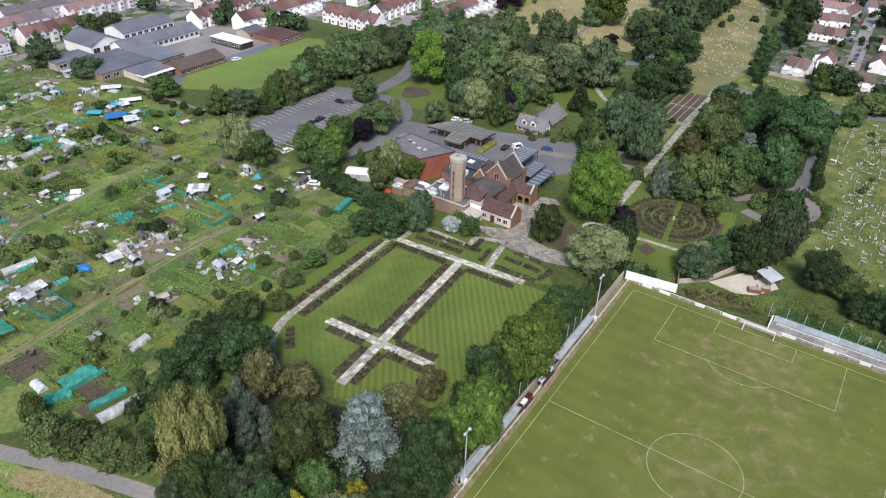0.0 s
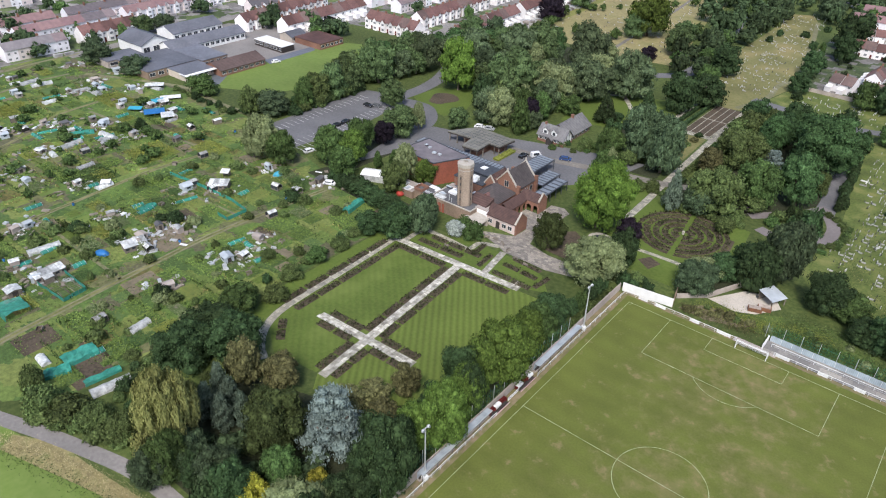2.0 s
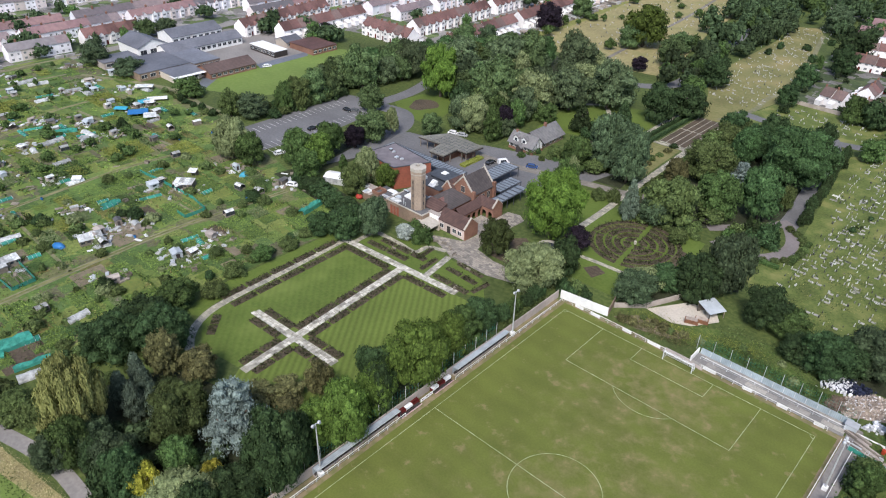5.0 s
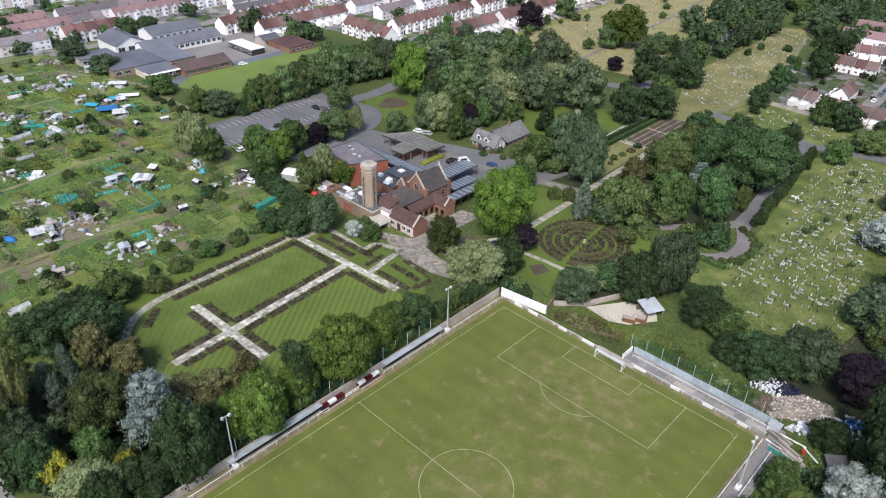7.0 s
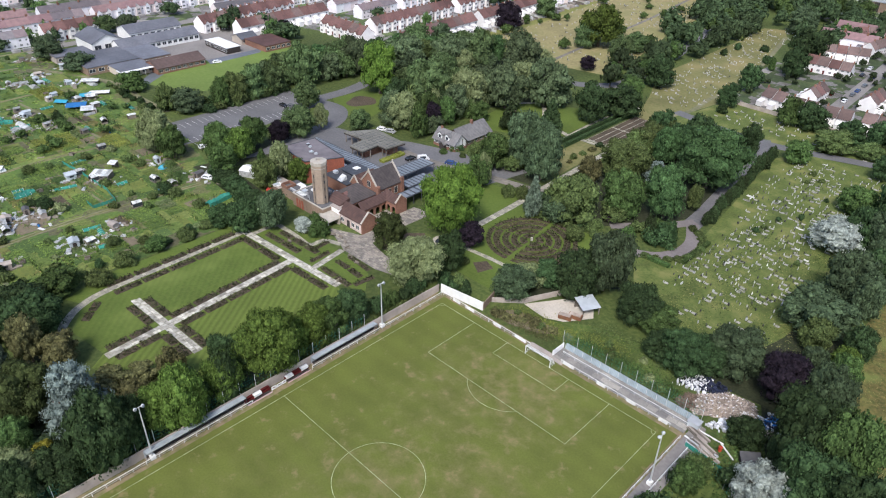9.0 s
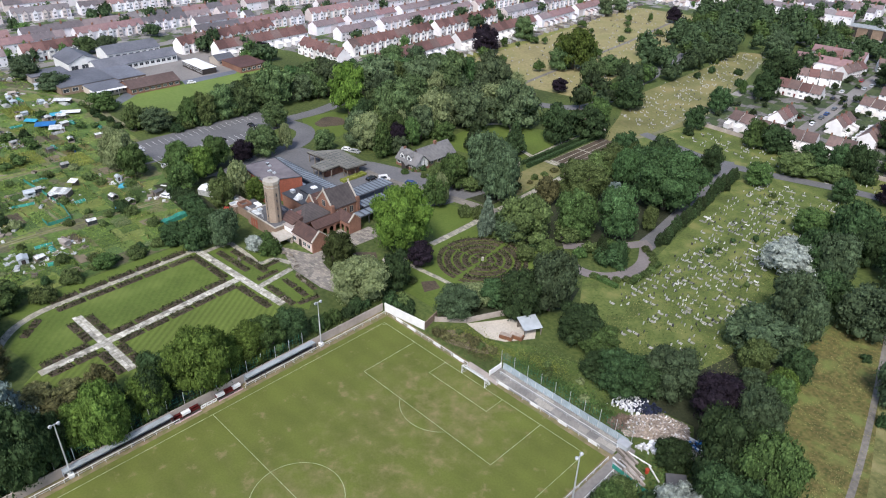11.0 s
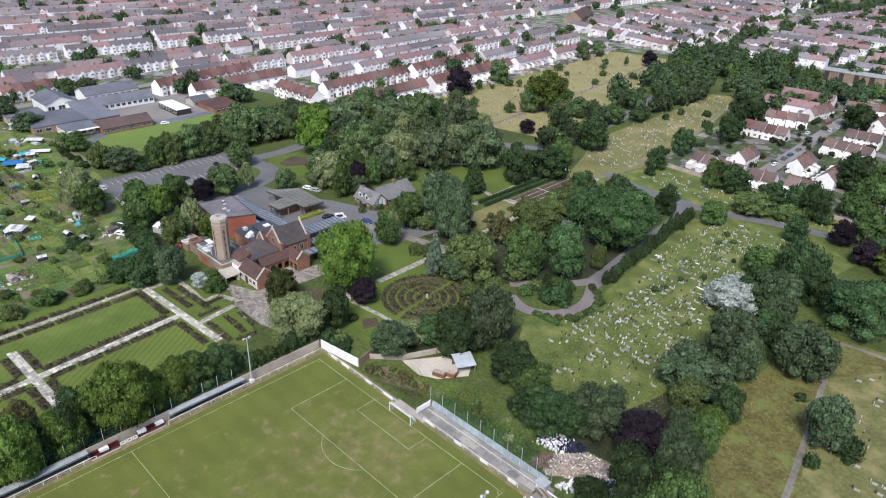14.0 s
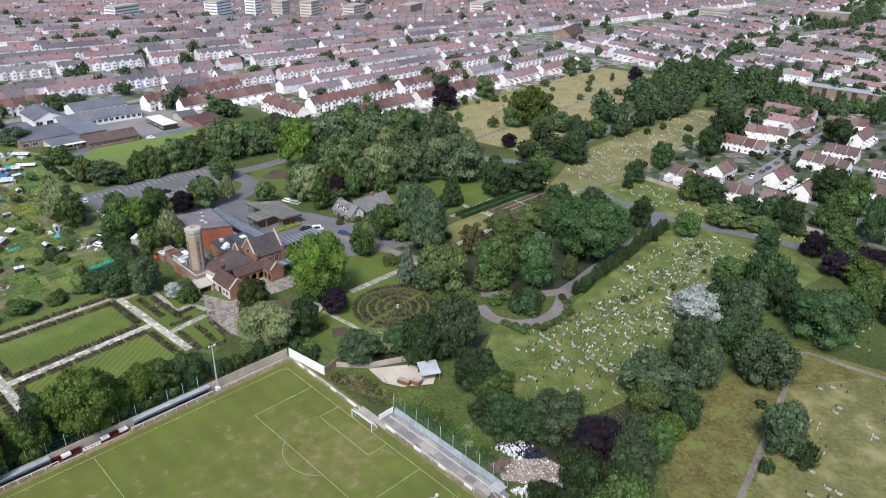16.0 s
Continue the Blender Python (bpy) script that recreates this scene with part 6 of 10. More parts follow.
# ---- circular rose garden ----
rose = thing("rose_circle", -35.4, 42.6, "circular rose garden of concentric dark beds and grass rings", "flower garden")
rg = np.random.default_rng(31)
for r0, r1 in ((12.5, 13.9), (9.8, 11.8), (7.1, 9.0), (4.4, 6.3), (1.5, 3.6)):
    for q in range(4):
        a0, a1 = radians(8 + 90 * q) + (0.5, 0.9)[q % 2] / r1, radians(98 + 90 * q) - (0.9, 0.5)[q % 2] / r1
        g = Geo()
        m = 10
        ring = [(r * math.cos(a0 + (a1 - a0) * i / m), r * math.sin(a0 + (a1 - a0) * i / m)) for r, order in ((r0, 1), (r1, -1)) for i in list(range(m + 1))[::order]]
        g.prism(ring[::-1], 0, 0.16)
        bed = part("bed", g, M["soil"], rose)
        n = int((a1 - a0) * (r1 ** 2 - r0 ** 2) / 2 * 8)
        an, rr = rg.uniform(a0, a1, n), rg.uniform(r0, r1, n)
        pos = np.stack([rr * np.cos(an), rr * np.sin(an), rg.uniform(0.2, 0.9, n)], 1)
        tagged(part("bushes", card_mesh("bushes", pos, rg.normal(0, 0.6, (n, 3)) + np.array([0, 0, 1]), 0.2, M["dull" if (q + int(r0)) % 5 == 0 else "bed_leaf"], rg), None, bed), kind="stuff")
part("centre_stone", Geo().prism(octagon(0, 0, 0.4), 0, 1.1), M["stone"], rose)
pool = thing("round_pool", -53, 22.5, "dark round pool with a pale stone rim", "pool")
pr = Geo()
for i in range(24):
    a, b = 2 * math.pi * i / 24, 2 * math.pi * (i + 1) / 24
    pr.prism([(2.8 * math.cos(a), 2.8 * math.sin(a)), (3.8 * math.cos(a), 3.8 * math.sin(a)), (3.8 * math.cos(b), 3.8 * math.sin(b)), (2.8 * math.cos(b), 2.8 * math.sin(b))], 0, 0.35)
part("rim", pr, M["stone"], pool)
part("water", Geo().prism([(2.85 * math.cos(2 * math.pi * i / 24), 2.85 * math.sin(2 * math.pi * i / 24)) for i in range(24)], 0, 0.12), M["glass"], pool)
sheet("bed_by_pool", ((-39.5, 20.5), (-37.2, 24), (-33.3, 22.4), (-34.9, 17.6)), 0.06, M["soil"], "bare brown flower bed", "flower bed")
sheet("bed_by_path", ((-22.6, 36.6), (-20.2, 38.6), (-21.6, 48.8), (-24.2, 49.2)), 0.07, M["soil"], "dark rectangular bed beside the rose circle", "flower bed")
sheet("bed_circle_lawn", [(-163 + 6 * math.cos(a) * (1 + 0.2 * math.sin(3 * a)), 81.5 + 7 * math.sin(a)) for a in (2 * math.pi * i / 20 for i in range(20))], 0.08, M["soil"], "brown oval flower bed in the lawn", "flower bed")
sheet("bed_paths", rect(-69.2, 120.2, -58.0, 157), 0.06, M["flags"], "narrow pale paths between long beds", "path")
for k in range(8):
    x, y0 = -67.8 + 2.75 * (k % 4), 121.4 + 18.2 * (k // 4)
    sheet("long_bed_" + str(k + 1), rect(x - 1.18, y0, x + 1.18, y0 + 17.4), 0.10, M["soil"], "long bare brown rectangular bed", "flower bed")
way("path_bed_cross", ((-73, 118.6), (-63, 119), (-54, 119.2)), 1.8, 0.075, M["flags"], "pale stone path across the long beds", "path")
for x0, x1 in ((-74.6, -73.4), (-71.6, -70.2)):
    leafy_box("clipped_hedge", x0, 108, x1, 157, 1.6, M["oak"], "long clipped dark green hedge", 5)
leafy_box("clipped_hedge", -5.5, 58.8, 1.5, 60.3, 1.1, M["mid"], "low clipped green hedge by the turning loop", 6)
leafy_box("clipped_hedge", 2.6, 64, 4.0, 80, 1.2, M["mid"], "low clipped green hedge by the cemetery", 7)
leafy_box("flower_hedge", -110, 46, -107.5, 57, 0.9, M["crop_yellow"], "bright yellow-green planting beside the pavilion", 8)

# plant and clutter on the flat roofs
for name, x, y, z, w, d, h, m, label in (
    ("roof_unit", -101, 6.5, 4.26, 1.6, 1.0, 0.9, "galvanised", "grey metal plant unit on a flat roof"), ("roof_unit", -99.4, 11.5, 4.26, 1.2, 1.2, 0.7, "sheet_plastic", "pale plastic plant unit on a flat roof"), ("roof_unit", -103, 12, 4.26, 2.0, 0.8, 0.5, "dark_steel", "dark metal duct on a flat roof"),
    ("roof_hatch", -118, 22, 8.36, 1.2, 1.2, 0.4, "galvanised", "grey metal hatch on a flat roof"), ("roof_hatch", -124, 25, 8.36, 0.9, 0.9, 0.5, "dark_steel", "dark metal vent on a flat roof"), ("roof_unit", -104.5, 22, 5.15, 1.6, 1.2, 0.8, "galvanised", "grey metal plant unit on a flat roof"), ("roof_unit", -114.5, 4.5, 2.75, 1.4, 1.8, 0.5, "white", "white box unit on a flat roof"),
):
    u = thing(name, x, y, label, "roof unit", "roof plant", z)
    part("casing", Geo().box(-w / 2, -d / 2, 0, w / 2, d / 2, h), M[m], u)
    part("lid", Geo().box(-w / 2 - 0.05, -d / 2 - 0.05, h, w / 2 + 0.05, d / 2 + 0.05, h + 0.06), M["steel_sheet"], u)
for x, y, t in ((-76.5, 1.5, 10), (-73.5, 0.8, -20), (-79, 0.6, 30), (-66, -3.4, 5), (-62, -4.2, 8), (-85, -11.2, 3), (-58.5, -13.2, 90), (-70, -1, 85)):
    b = thing("garden_bench", x, y, "small weathered wooden bench on the paving", "bench", "garden benches", 0.08, t)
    part("seat", Geo().box(-0.8, -0.25, 0.38, 0.8, 0.25, 0.44), M["timber"], b)
    part("backrest", Geo().box(-0.8, 0.2, 0.44, 0.8, 0.26, 0.85), M["timber"], b)
    for u in (-0.7, 0.7):
        part("leg", Geo().box(u - 0.05, -0.22, 0, u + 0.05, 0.24, 0.38), M["timber"], b)


# ---- school ----
def block(name, x0, y0, x1, y1, h, ridge, wall, roof, label, along="y", windows=0, face="+x"):
    """A simple range with a pitched or flat roof and a row of windows."""
    b = thing(name, (x0 + x1) / 2, (y0 + y1) / 2, label, "building")
    w, d = (x1 - x0) / 2, (y1 - y0) / 2
    if ridge > h + 0.5:
        part("wall", Geo().gable_wall(-w, -d, w, d, 0, h, ridge, along), M[wall], b)
        part("roof", Geo().gable(-w, -d, w, d, h, ridge, along, 0.4), M[roof], b)
    else:
        part("wall", Geo().box(-w, -d, 0, w, d, h), M[wall], b)
        part("roof", Geo().box(-w - 0.2, -d - 0.2, h, w + 0.2, d + 0.2, h + 0.25), M[roof], b)
    for i in range(windows):
        span = d if face[1] == "x" else w
        u = -span + 2 * span * (i + 0.5) / windows
        window_on(b, face, u, h * 0.35, 2 * span / windows * 0.62, h * 0.42, (w if face[0] == "+" else -w) if face[1] == "x" else (d if face[0] == "+" else -d))
    return b


block("school_hall", -330, 24, -308, 40, 5.5, 9, "white", "slate", "white school hall with a slate-grey pitched roof", "x", 3, "+x")
block("school_wing", -310, 34, -298, 78, 3.6, 6.5, "white", "slate", "long white classroom wing with blue-grey roof", "y", 14)
block("school_range", -334, 48, -318, 78, 4.5, 7.5, "white", "slate", "white upper range with slate-grey roof", "y", 8)
block("school_block", -302, 8, -276, 34, 3.6, 3.6, "tan_brick", "slate", "low school block with a dark flat roof", "y", 6)
block("school_block", -296, 34, -272, 48, 3.8, 3.8, "tan_brick", "slate", "low dark-roofed classroom block", "y", 4)
block("school_entrance", -276, 18, -262, 34, 3.2, 3.2, "cream_render", "slate", "low school entrance with a dark roof", "y", 5)
block("brick_classrooms", -270, 33, -256, 58, 2.8, 5.4, "brick", "brown_tile", "brick classroom range with a brown tiled roof", "y", 8)
canopy_s = thing("school_canopy", -262.5, 26, "white sheet canopy over the school entrance", "canopy")
part("roof", Geo().box(-3.2, -9, 3.1, 3.2, 8, 3.25), M["white"], canopy_s)
for y in (-8.5, -3, 2.5, 7.5):
    part("post", Geo().box(2.8, y - 0.08, 0, 2.96, y + 0.08, 3.1), M["white"], canopy_s)
block("school_shed", -316, 4, -304, 22, 3.2, 3.2, "concrete", "slate", "grey flat-roofed school store", "y", 3)
block("mobile_classroom", -286, 75, -264, 83, 3.0, 3.0, "dark_timber", "white", "black mobile classroom with a white roof", "x", 6, "-y")
block("nursery_block", -274, 92, -254, 108, 3.0, 3.0, "brick", "red_tile", "brick nursery with a dull red flat roof", "y", 5)
block("nursery_annex", -284, 90, -274, 100, 3.0, 5.0, "cream_render", "slate", "small grey-roofed school annex", "y", 2)
sheet("school_court", ((-262, 46), (-256, 36), (-247, 24), (-252, 22), (-266, 36)), 0.05, mat("blue_court", (0.105, 0.118, 0.135), (0.140, 0.150, 0.162), 0.8), "faded blue-grey play court", "court")
sheet("school_court_east", ((-262, 62), (-255, 60), (-256, 90), (-262, 94)), 0.05, mat("blue_rubber", (0.105, 0.120, 0.150), (0.140, 0.152, 0.178), 0.8), "faded blue play surface", "court")


# ---- cars and car park ----
CAR_PAINT = {n: mat(n + "_car_paint", c, tuple(0.85 * v for v in c), 0.5, 0.25, 0.0, spec=0.5) for n, c in (("white", (0.75, 0.75, 0.75)), ("black", (0.02, 0.02, 0.022)), ("blue", (0.03, 0.06, 0.16)), ("silver", (0.42, 0.43, 0.44)), ("red", (0.30, 0.03, 0.025)), ("grey", (0.13, 0.135, 0.14)))}
CAR_MASTERS = {}


def car(colour, x, y, turn, van=False):
    key = (colour, van)
    label = colour + (" van" if van else " hatchback car") + " parked on the asphalt"
    if key in CAR_MASTERS:
        return copy_thing(CAR_MASTERS[key], pose(x, y, 0.05, 0, 0, turn))
    c = thing("parked_van" if van else "parked_car", x, y, label, "van" if van else "car", "parked cars", 0.05, turn)
    top = 2.0 if van else 1.45
    body = Geo()
    side = ((-2.15, 0.3), (2.15, 0.3), (2.2, 0.75), (1.35 if not van else 1.75, 0.92), (0.7 if not van else 1.2, top), (-1.5 if not van else -2.05, top), (-2.1, 0.95), (-2.2, 0.6))
    n = len(side)
    for w, order in ((-0.88, 1), (0.88, -1)):
        body.face(*[(a, w * (1.0 if b < 1.0 else 0.88), b) for a, b in side][::order])
    for i in range(n):
        (a, b), (d, e) = side[i], side[(i + 1) % n]
        f0, f1 = (1.0 if b < 1.0 else 0.88), (1.0 if e < 1.0 else 0.88)
        body.face((a, -0.88 * f0, b), (d, -0.88 * f1, e), (d, 0.88 * f1, e), (a, 0.88 * f0, b))
    part("body", body, CAR_PAINT[colour], c)
    part("windscreen", Geo().face((1.38 if not van else 1.76, -0.74, 0.95), (1.38 if not van else 1.76, 0.74, 0.95), (0.76 if not van else 1.25, 0.7, top - 0.08), (0.76 if not van else 1.25, -0.7, top - 0.08)), M["glass"], c)
    if not van:
        part("rear_window", Geo().face((-2.06, 0.74, 1.02), (-2.06, -0.74, 1.02), (-1.58, -0.7, 1.4), (-1.58, 0.7, 1.4)), M["glass"], c)
    for s in (-1, 1):
        part("side_window", Geo().face((-1.5, s * 0.885, 0.98), (1.0, s * 0.885, 0.98), (0.65, s * 0.80, top - 0.1), (-1.4, s * 0.80, top - 0.1)), M["glass"], c)
    for wx in (-1.35, 1.35):
        for s in (-0.8, 0.8):
            w = part("wheel", Geo().rod(0, 0, -0.11, 0.11, 0.33, 14), M["rubber"], c)
            w.matrix_basis = pose(wx, s, 0.33, 90, 0, 0)
            part("rim", Geo().rod(0, 0, -0.115, 0.115, 0.2, 10), M["galvanised"], w)
    for s in (-0.6, 0.6):
        part("headlight", Geo().box(2.17, s - 0.18, 0.6, 2.22, s + 0.18, 0.75), M["white"], c)
    CAR_MASTERS[key] = c
    return c


for colour, x, y, turn, van in (("white", -164.2, 5.6, 80, False), ("black", -180.4, 52.5, 0, False), ("grey", -177.4, 54.6, 10, False), ("black", -174.4, 29.1, 90, False), ("black", -174.4, 34.0, 90, False), ("white", -131.5, 66.5, 20, False), ("silver", -127.5, 67.5, 20, False), ("white", -99.6, 58.8, 60, True), ("blue", -90, 63.6, 25, False), ("black", -103, 55.5, 90, False), ("silver", -186, 5, 0, False), ("white", -254.6, 63.5, 70, False), ("white", -139.6, -7.0, 25, False)):
    car(colour, x, y, turn, van)
for x0, x1 in ((-192.5, -187.5), (-176.5, -171.5), (-171.0, -166.0)):
    for k in range(22):
        y = 5 + 2.6 * k
        if x0 > -172 and y > 36:
            continue
        tagged(part("bay_line", Geo().box(x0, y - 0.07, 0, x1, y + 0.07, 0.06), M["bay_paint"]), "white painted parking bay line", "line", "parking bay lines", "structure")


# ---- terraced houses ----
HOUSE_MASTERS = {}
STYLES = (("white_render", "red_tile", "white-rendered terraced house with a red tile roof"), ("white_render", "brown_tile", "white-rendered terraced house with a brown tile roof"), ("cream_render", "brown_tile", "cream terraced house with a brown tile roof"), ("white_render", "red_tile", "pale terraced house with a gabled bay and red roof"), ("tan_brick", "brown_tile", "brick terraced house with a dark tile roof"), ("white_render", "brown_tile", "plain white cottage-style house with a brown tile roof"), ("white_render", "red_tile", "plain white cottage-style house with a red tile roof"))


def house(style, m):
    """A terraced house 6 m wide along y, its front towards +x."""
    if style in HOUSE_MASTERS:
        return copy_thing(HOUSE_MASTERS[style], m)
    wall, roof, label = STYLES[style]
    eave, top = (5.1, 8.5) if style < 5 else (4.7, 8.3)
    h = thing("terraced_house", 0, 0, label, "house", "terraced houses")
    part("wall", Geo().gable_wall(-4.2, -3.0, 4.2, 3.0, 0, eave, top, "y"), M[wall], h)
    part("roof", Geo().gable(-4.2, -2.98, 4.2, 2.98, eave, top, "y", 0.02).gable(-4.6, -2.98, 4.6, 2.98, eave - 0.2, top, "y", 0.0, 0.1), M[roof], h)
    part("chimney", Geo().box(-0.4, 2.3, 7.4, 0.5, 2.95, 9.5), M["brick"], h)
    if style < 5:
        bay = part("bay", Geo().gable_wall(4.1, -2.4, 5.1, 0.4, 0, 5.0, 6.4, "x"), M["white_render"], h)
        part("bay_roof", Geo().gable(2.0, -2.4, 5.1, 0.4, 5.0, 6.4, "x", 0.2, 0.12), M[roof], bay)
        for z in (0.8, 3.3):
            part("bay_window", Geo().box(5.1, -1.8, z + 0.1, 5.14, -0.2, z + 1.1), M["house_glass"], bay)
    else:
        part("window", Geo().box(4.2, -1.9, 3.5, 4.25, -0.5, 4.4), M["house_glass"], h), part("window", Geo().box(4.2, -1.9, 1.0, 4.25, -0.3, 2.1), M["house_glass"], h)
    part("door", Geo().box(4.2, 1.2, 0, 4.26, 2.2, 2.1), M["red_paint"], h)
    part("window", Geo().box(4.2, 1.2, 3.5, 4.25, 2.2, 4.4), M["house_glass"], h)
    for u, z in ((-1.6, 3.3),):
        part("window", Geo().box(-4.25, u - 0.5, z, -4.2, u + 0.5, z + 0.9), M["house_glass"], h)
    part("extension", Geo().box(-7.4, 0.0, 0, -4.2, 2.9, 2.5).face((-7.6, -0.1, 2.5), (-4.2, -0.1, 3.5), (-4.2, 2.95, 3.5), (-7.6, 2.95, 2.5)), M[wall], h)
    h.matrix_basis = m
    HOUSE_MASTERS[style] = h
    return h


pick = random.Random(11)


def row(a, b, flip=False, width=6.2, gap=9, styles=(0, 1, 2, 3)):
    """Terraces in runs of a few houses from a to b; the front is to the right of the way, or left if flipped."""
    a, b = Vector(a), Vector(b)
    t = (b - a).normalized()
    n = int((b - a).length // width)
    turn = math.degrees(math.atan2(t.y, t.x)) - 90 + (180 if flip else 0)
    style = styles[0]
    for i in range(n):
        if i % gap == gap - 1:
            style = pick.choice(styles)
            continue
        p = a + t * (width * (i + 0.5))
        house(style if pick.random() < 0.6 else pick.choice(styles), pose(p.x, p.y, 0.02, 0, 0, turn) @ Matrix.Scale(width / 5.97, 4))


row((-212, 150), (-222, 301), True, gap=11), row((-246, 158), (-252, 300), gap=12)
row((-268, 143.5), (-226, 143), False, gap=20)
row((-291, 98), (-293, 163), True, gap=12), row((-312, 86), (-322, 163), gap=12)
row((-350, 14), (-350, 46), gap=14)
for a, b, flip in (
    ((-45.4, 285), (-21, 286.6), False), ((-47, 314.7), (-24, 322.2), True), ((-31.2, 335.4), (-26.9, 359.8), False), ((-47.4, 368.6), (-35, 374.9), False), ((-38.5, 217.6), (-26.7, 215.1), True), ((-23.6, 229), (-23.8, 250), False),
    ((-25.1, 213.5), (-12.8, 213.9), True), ((-10.8, 212.9), (1.7, 214.2), True), ((3.6, 216.5), (14.8, 217), True), ((-1.8, 240), (-1.5, 262), True), ((-4.8, 286.3), (19.3, 284.4), True), ((-3.2, 310.6), (18.6, 312.3), False),
    ((-22.8, 370.8), (-0.7, 379.4), True), ((3, 340), (2.6, 364.6), True), ((22.8, 297.7), (50, 300), False), ((30, 259.3), (58, 262), True), ((14, 232), (14, 262), False), ((24, 330), (60, 334), False), ((64, 232), (100, 236), True), ((64, 268), (104, 270), False), ((62, 306), (110, 310), True),
):
    row(a, b, flip, 5.6, 99, (5, 6, 5))
sheet("estate_gardens", ((-52, 207), (110, 203), (120, 400), (-24, 400), (-58, 330)), 0.038, patchwork("estate_gardens", ((0.07, 0.10, 0.040), (0.05, 0.07, 0.030), (0.20, 0.19, 0.18), (0.085, 0.11, 0.045), (0.15, 0.14, 0.13), (0.06, 0.085, 0.035)), 0.22), "hedged gardens and drives of the estate")
sheet("street_estate", ((-15, 222), (-8, 222), (-11.5, 299), (-13.5, 347), (-12.5, 400), (-19.5, 400), (-20.5, 347), (-18, 299)), 0.05, M["pale_asphalt"], "grey residential street", "road")
sheet("street_cross", rect(-60, 298, 110, 304), 0.055, M["pale_asphalt"], "grey residential street crossing the estate", "road")
for k, (a, b) in enumerate((((-229, 130), (-244, 440)), ((-302, 80), (-308, 170)), ((-335, 0), (-340, 130))), 1):
    sheet("street_terrace_" + str(k), strip((a, b), 8), 0.05, M["pale_asphalt"], "grey street between terraces", "road")
yard = random.Random(4)
yards = Geo()
for k in range(150):
    y = yard.uniform(156, 430)
    x, w, d, z = -212 - (y - 150) * 0.066 + yard.uniform(8.5, 17), yard.uniform(0.7, 2.2), yard.uniform(0.7, 2.6), yard.uniform(0.5, 2.3)
    yards.box(x - w, y - d, 0, x + w, y + d, z)
for k in range(44):
    y = 153 + 6.2 * k
    x = -212 - (y - 150) * 0.066
    yards.box(x + 8, y - 0.05, 0, x + 17.5, y + 0.05, 1.5)
M["yard_things"] = by_piece(mat("yard_things", (1.0, 1.0, 1.0), (0.75, 0.75, 0.75), 1.0, 0.85, 0.1, 0.1, 0.15), ((0.26, 0.24, 0.22), (0.42, 0.41, 0.40), (0.14, 0.12, 0.11), (0.55, 0.55, 0.55), (0.20, 0.19, 0.19), (0.33, 0.29, 0.25)))
tagged(part("yard_clutter", yards, M["yard_things"]), "fences, sheds and lean-tos in the back yards", "sheds", "", "stuff")
for k, (x, y) in enumerate(((-14.5, 325), (-20, 294), (-13.2, 266), (-13.0, 258), (-12.6, 246), (-20.5, 252), (-13.5, 334), (-36.5, 301), (-14.7, 295), (-13.5, 277), (-21, 310), (-20.5, 340), (10, 299.5), (30, 302.5), (-45, 299.5))):
    car(("silver", "black", "blue", "grey", "white", "red")[k % 6], x, y, 90 if abs(x + 17) < 6 else 0)

slab = thing("flat_block", -34, 462, "long flat-roofed block with a white roof and brown walls", "building", "", 0, 5)
part("wall", Geo().box(-32, -6, 0, 32, 6, 6.5), M["tan_brick"], slab)
part("roof", Geo().box(-32.4, -6.4, 6.5, 32.4, 6.4, 6.9), M["sheet_plastic"], slab)
for k in range(7):
    part("pier", Geo().box(-30 + 9.5 * k, -6.4, 0, -27 + 9.5 * k, -6, 6.2), M["dark_timber"], slab)

# the wide suburb beyond, rows too many to count
far_wall, far_roof, far_win, far_stack, far_shed = Geo(), Geo(), Geo(), Geo(), Geo()
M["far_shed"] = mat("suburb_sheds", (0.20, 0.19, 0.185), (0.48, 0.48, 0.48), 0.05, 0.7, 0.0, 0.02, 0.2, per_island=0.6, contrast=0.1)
# Bluish renders and greyed tiles: haze is put into the far houses' colours.
M["far_wall"] = by_piece(mat("hazed_suburb_render", (1.0, 1.0, 1.0), (0.84, 0.84, 0.84), 0.4, 0.85, 0.0, 0.03, 0.12), ((0.86, 0.83, 0.86), (0.80, 0.75, 0.77), (0.88, 0.87, 0.90), (0.72, 0.64, 0.63), (0.84, 0.79, 0.83), (0.87, 0.86, 0.89), (0.64, 0.56, 0.53), (0.82, 0.80, 0.84)))
M["far_roof"] = by_piece(mat("hazed_suburb_tile", (1.12, 1.12, 1.12), (0.84, 0.84, 0.86), 0.5, 0.85, 0.0, 0.02, 0.18), ((0.205, 0.160, 0.162), (0.220, 0.138, 0.138), (0.175, 0.150, 0.155), (0.140, 0.122, 0.128), (0.225, 0.180, 0.180), (0.235, 0.150, 0.145), (0.195, 0.178, 0.182), (0.115, 0.108, 0.116)))
far_rng = random.Random(8)


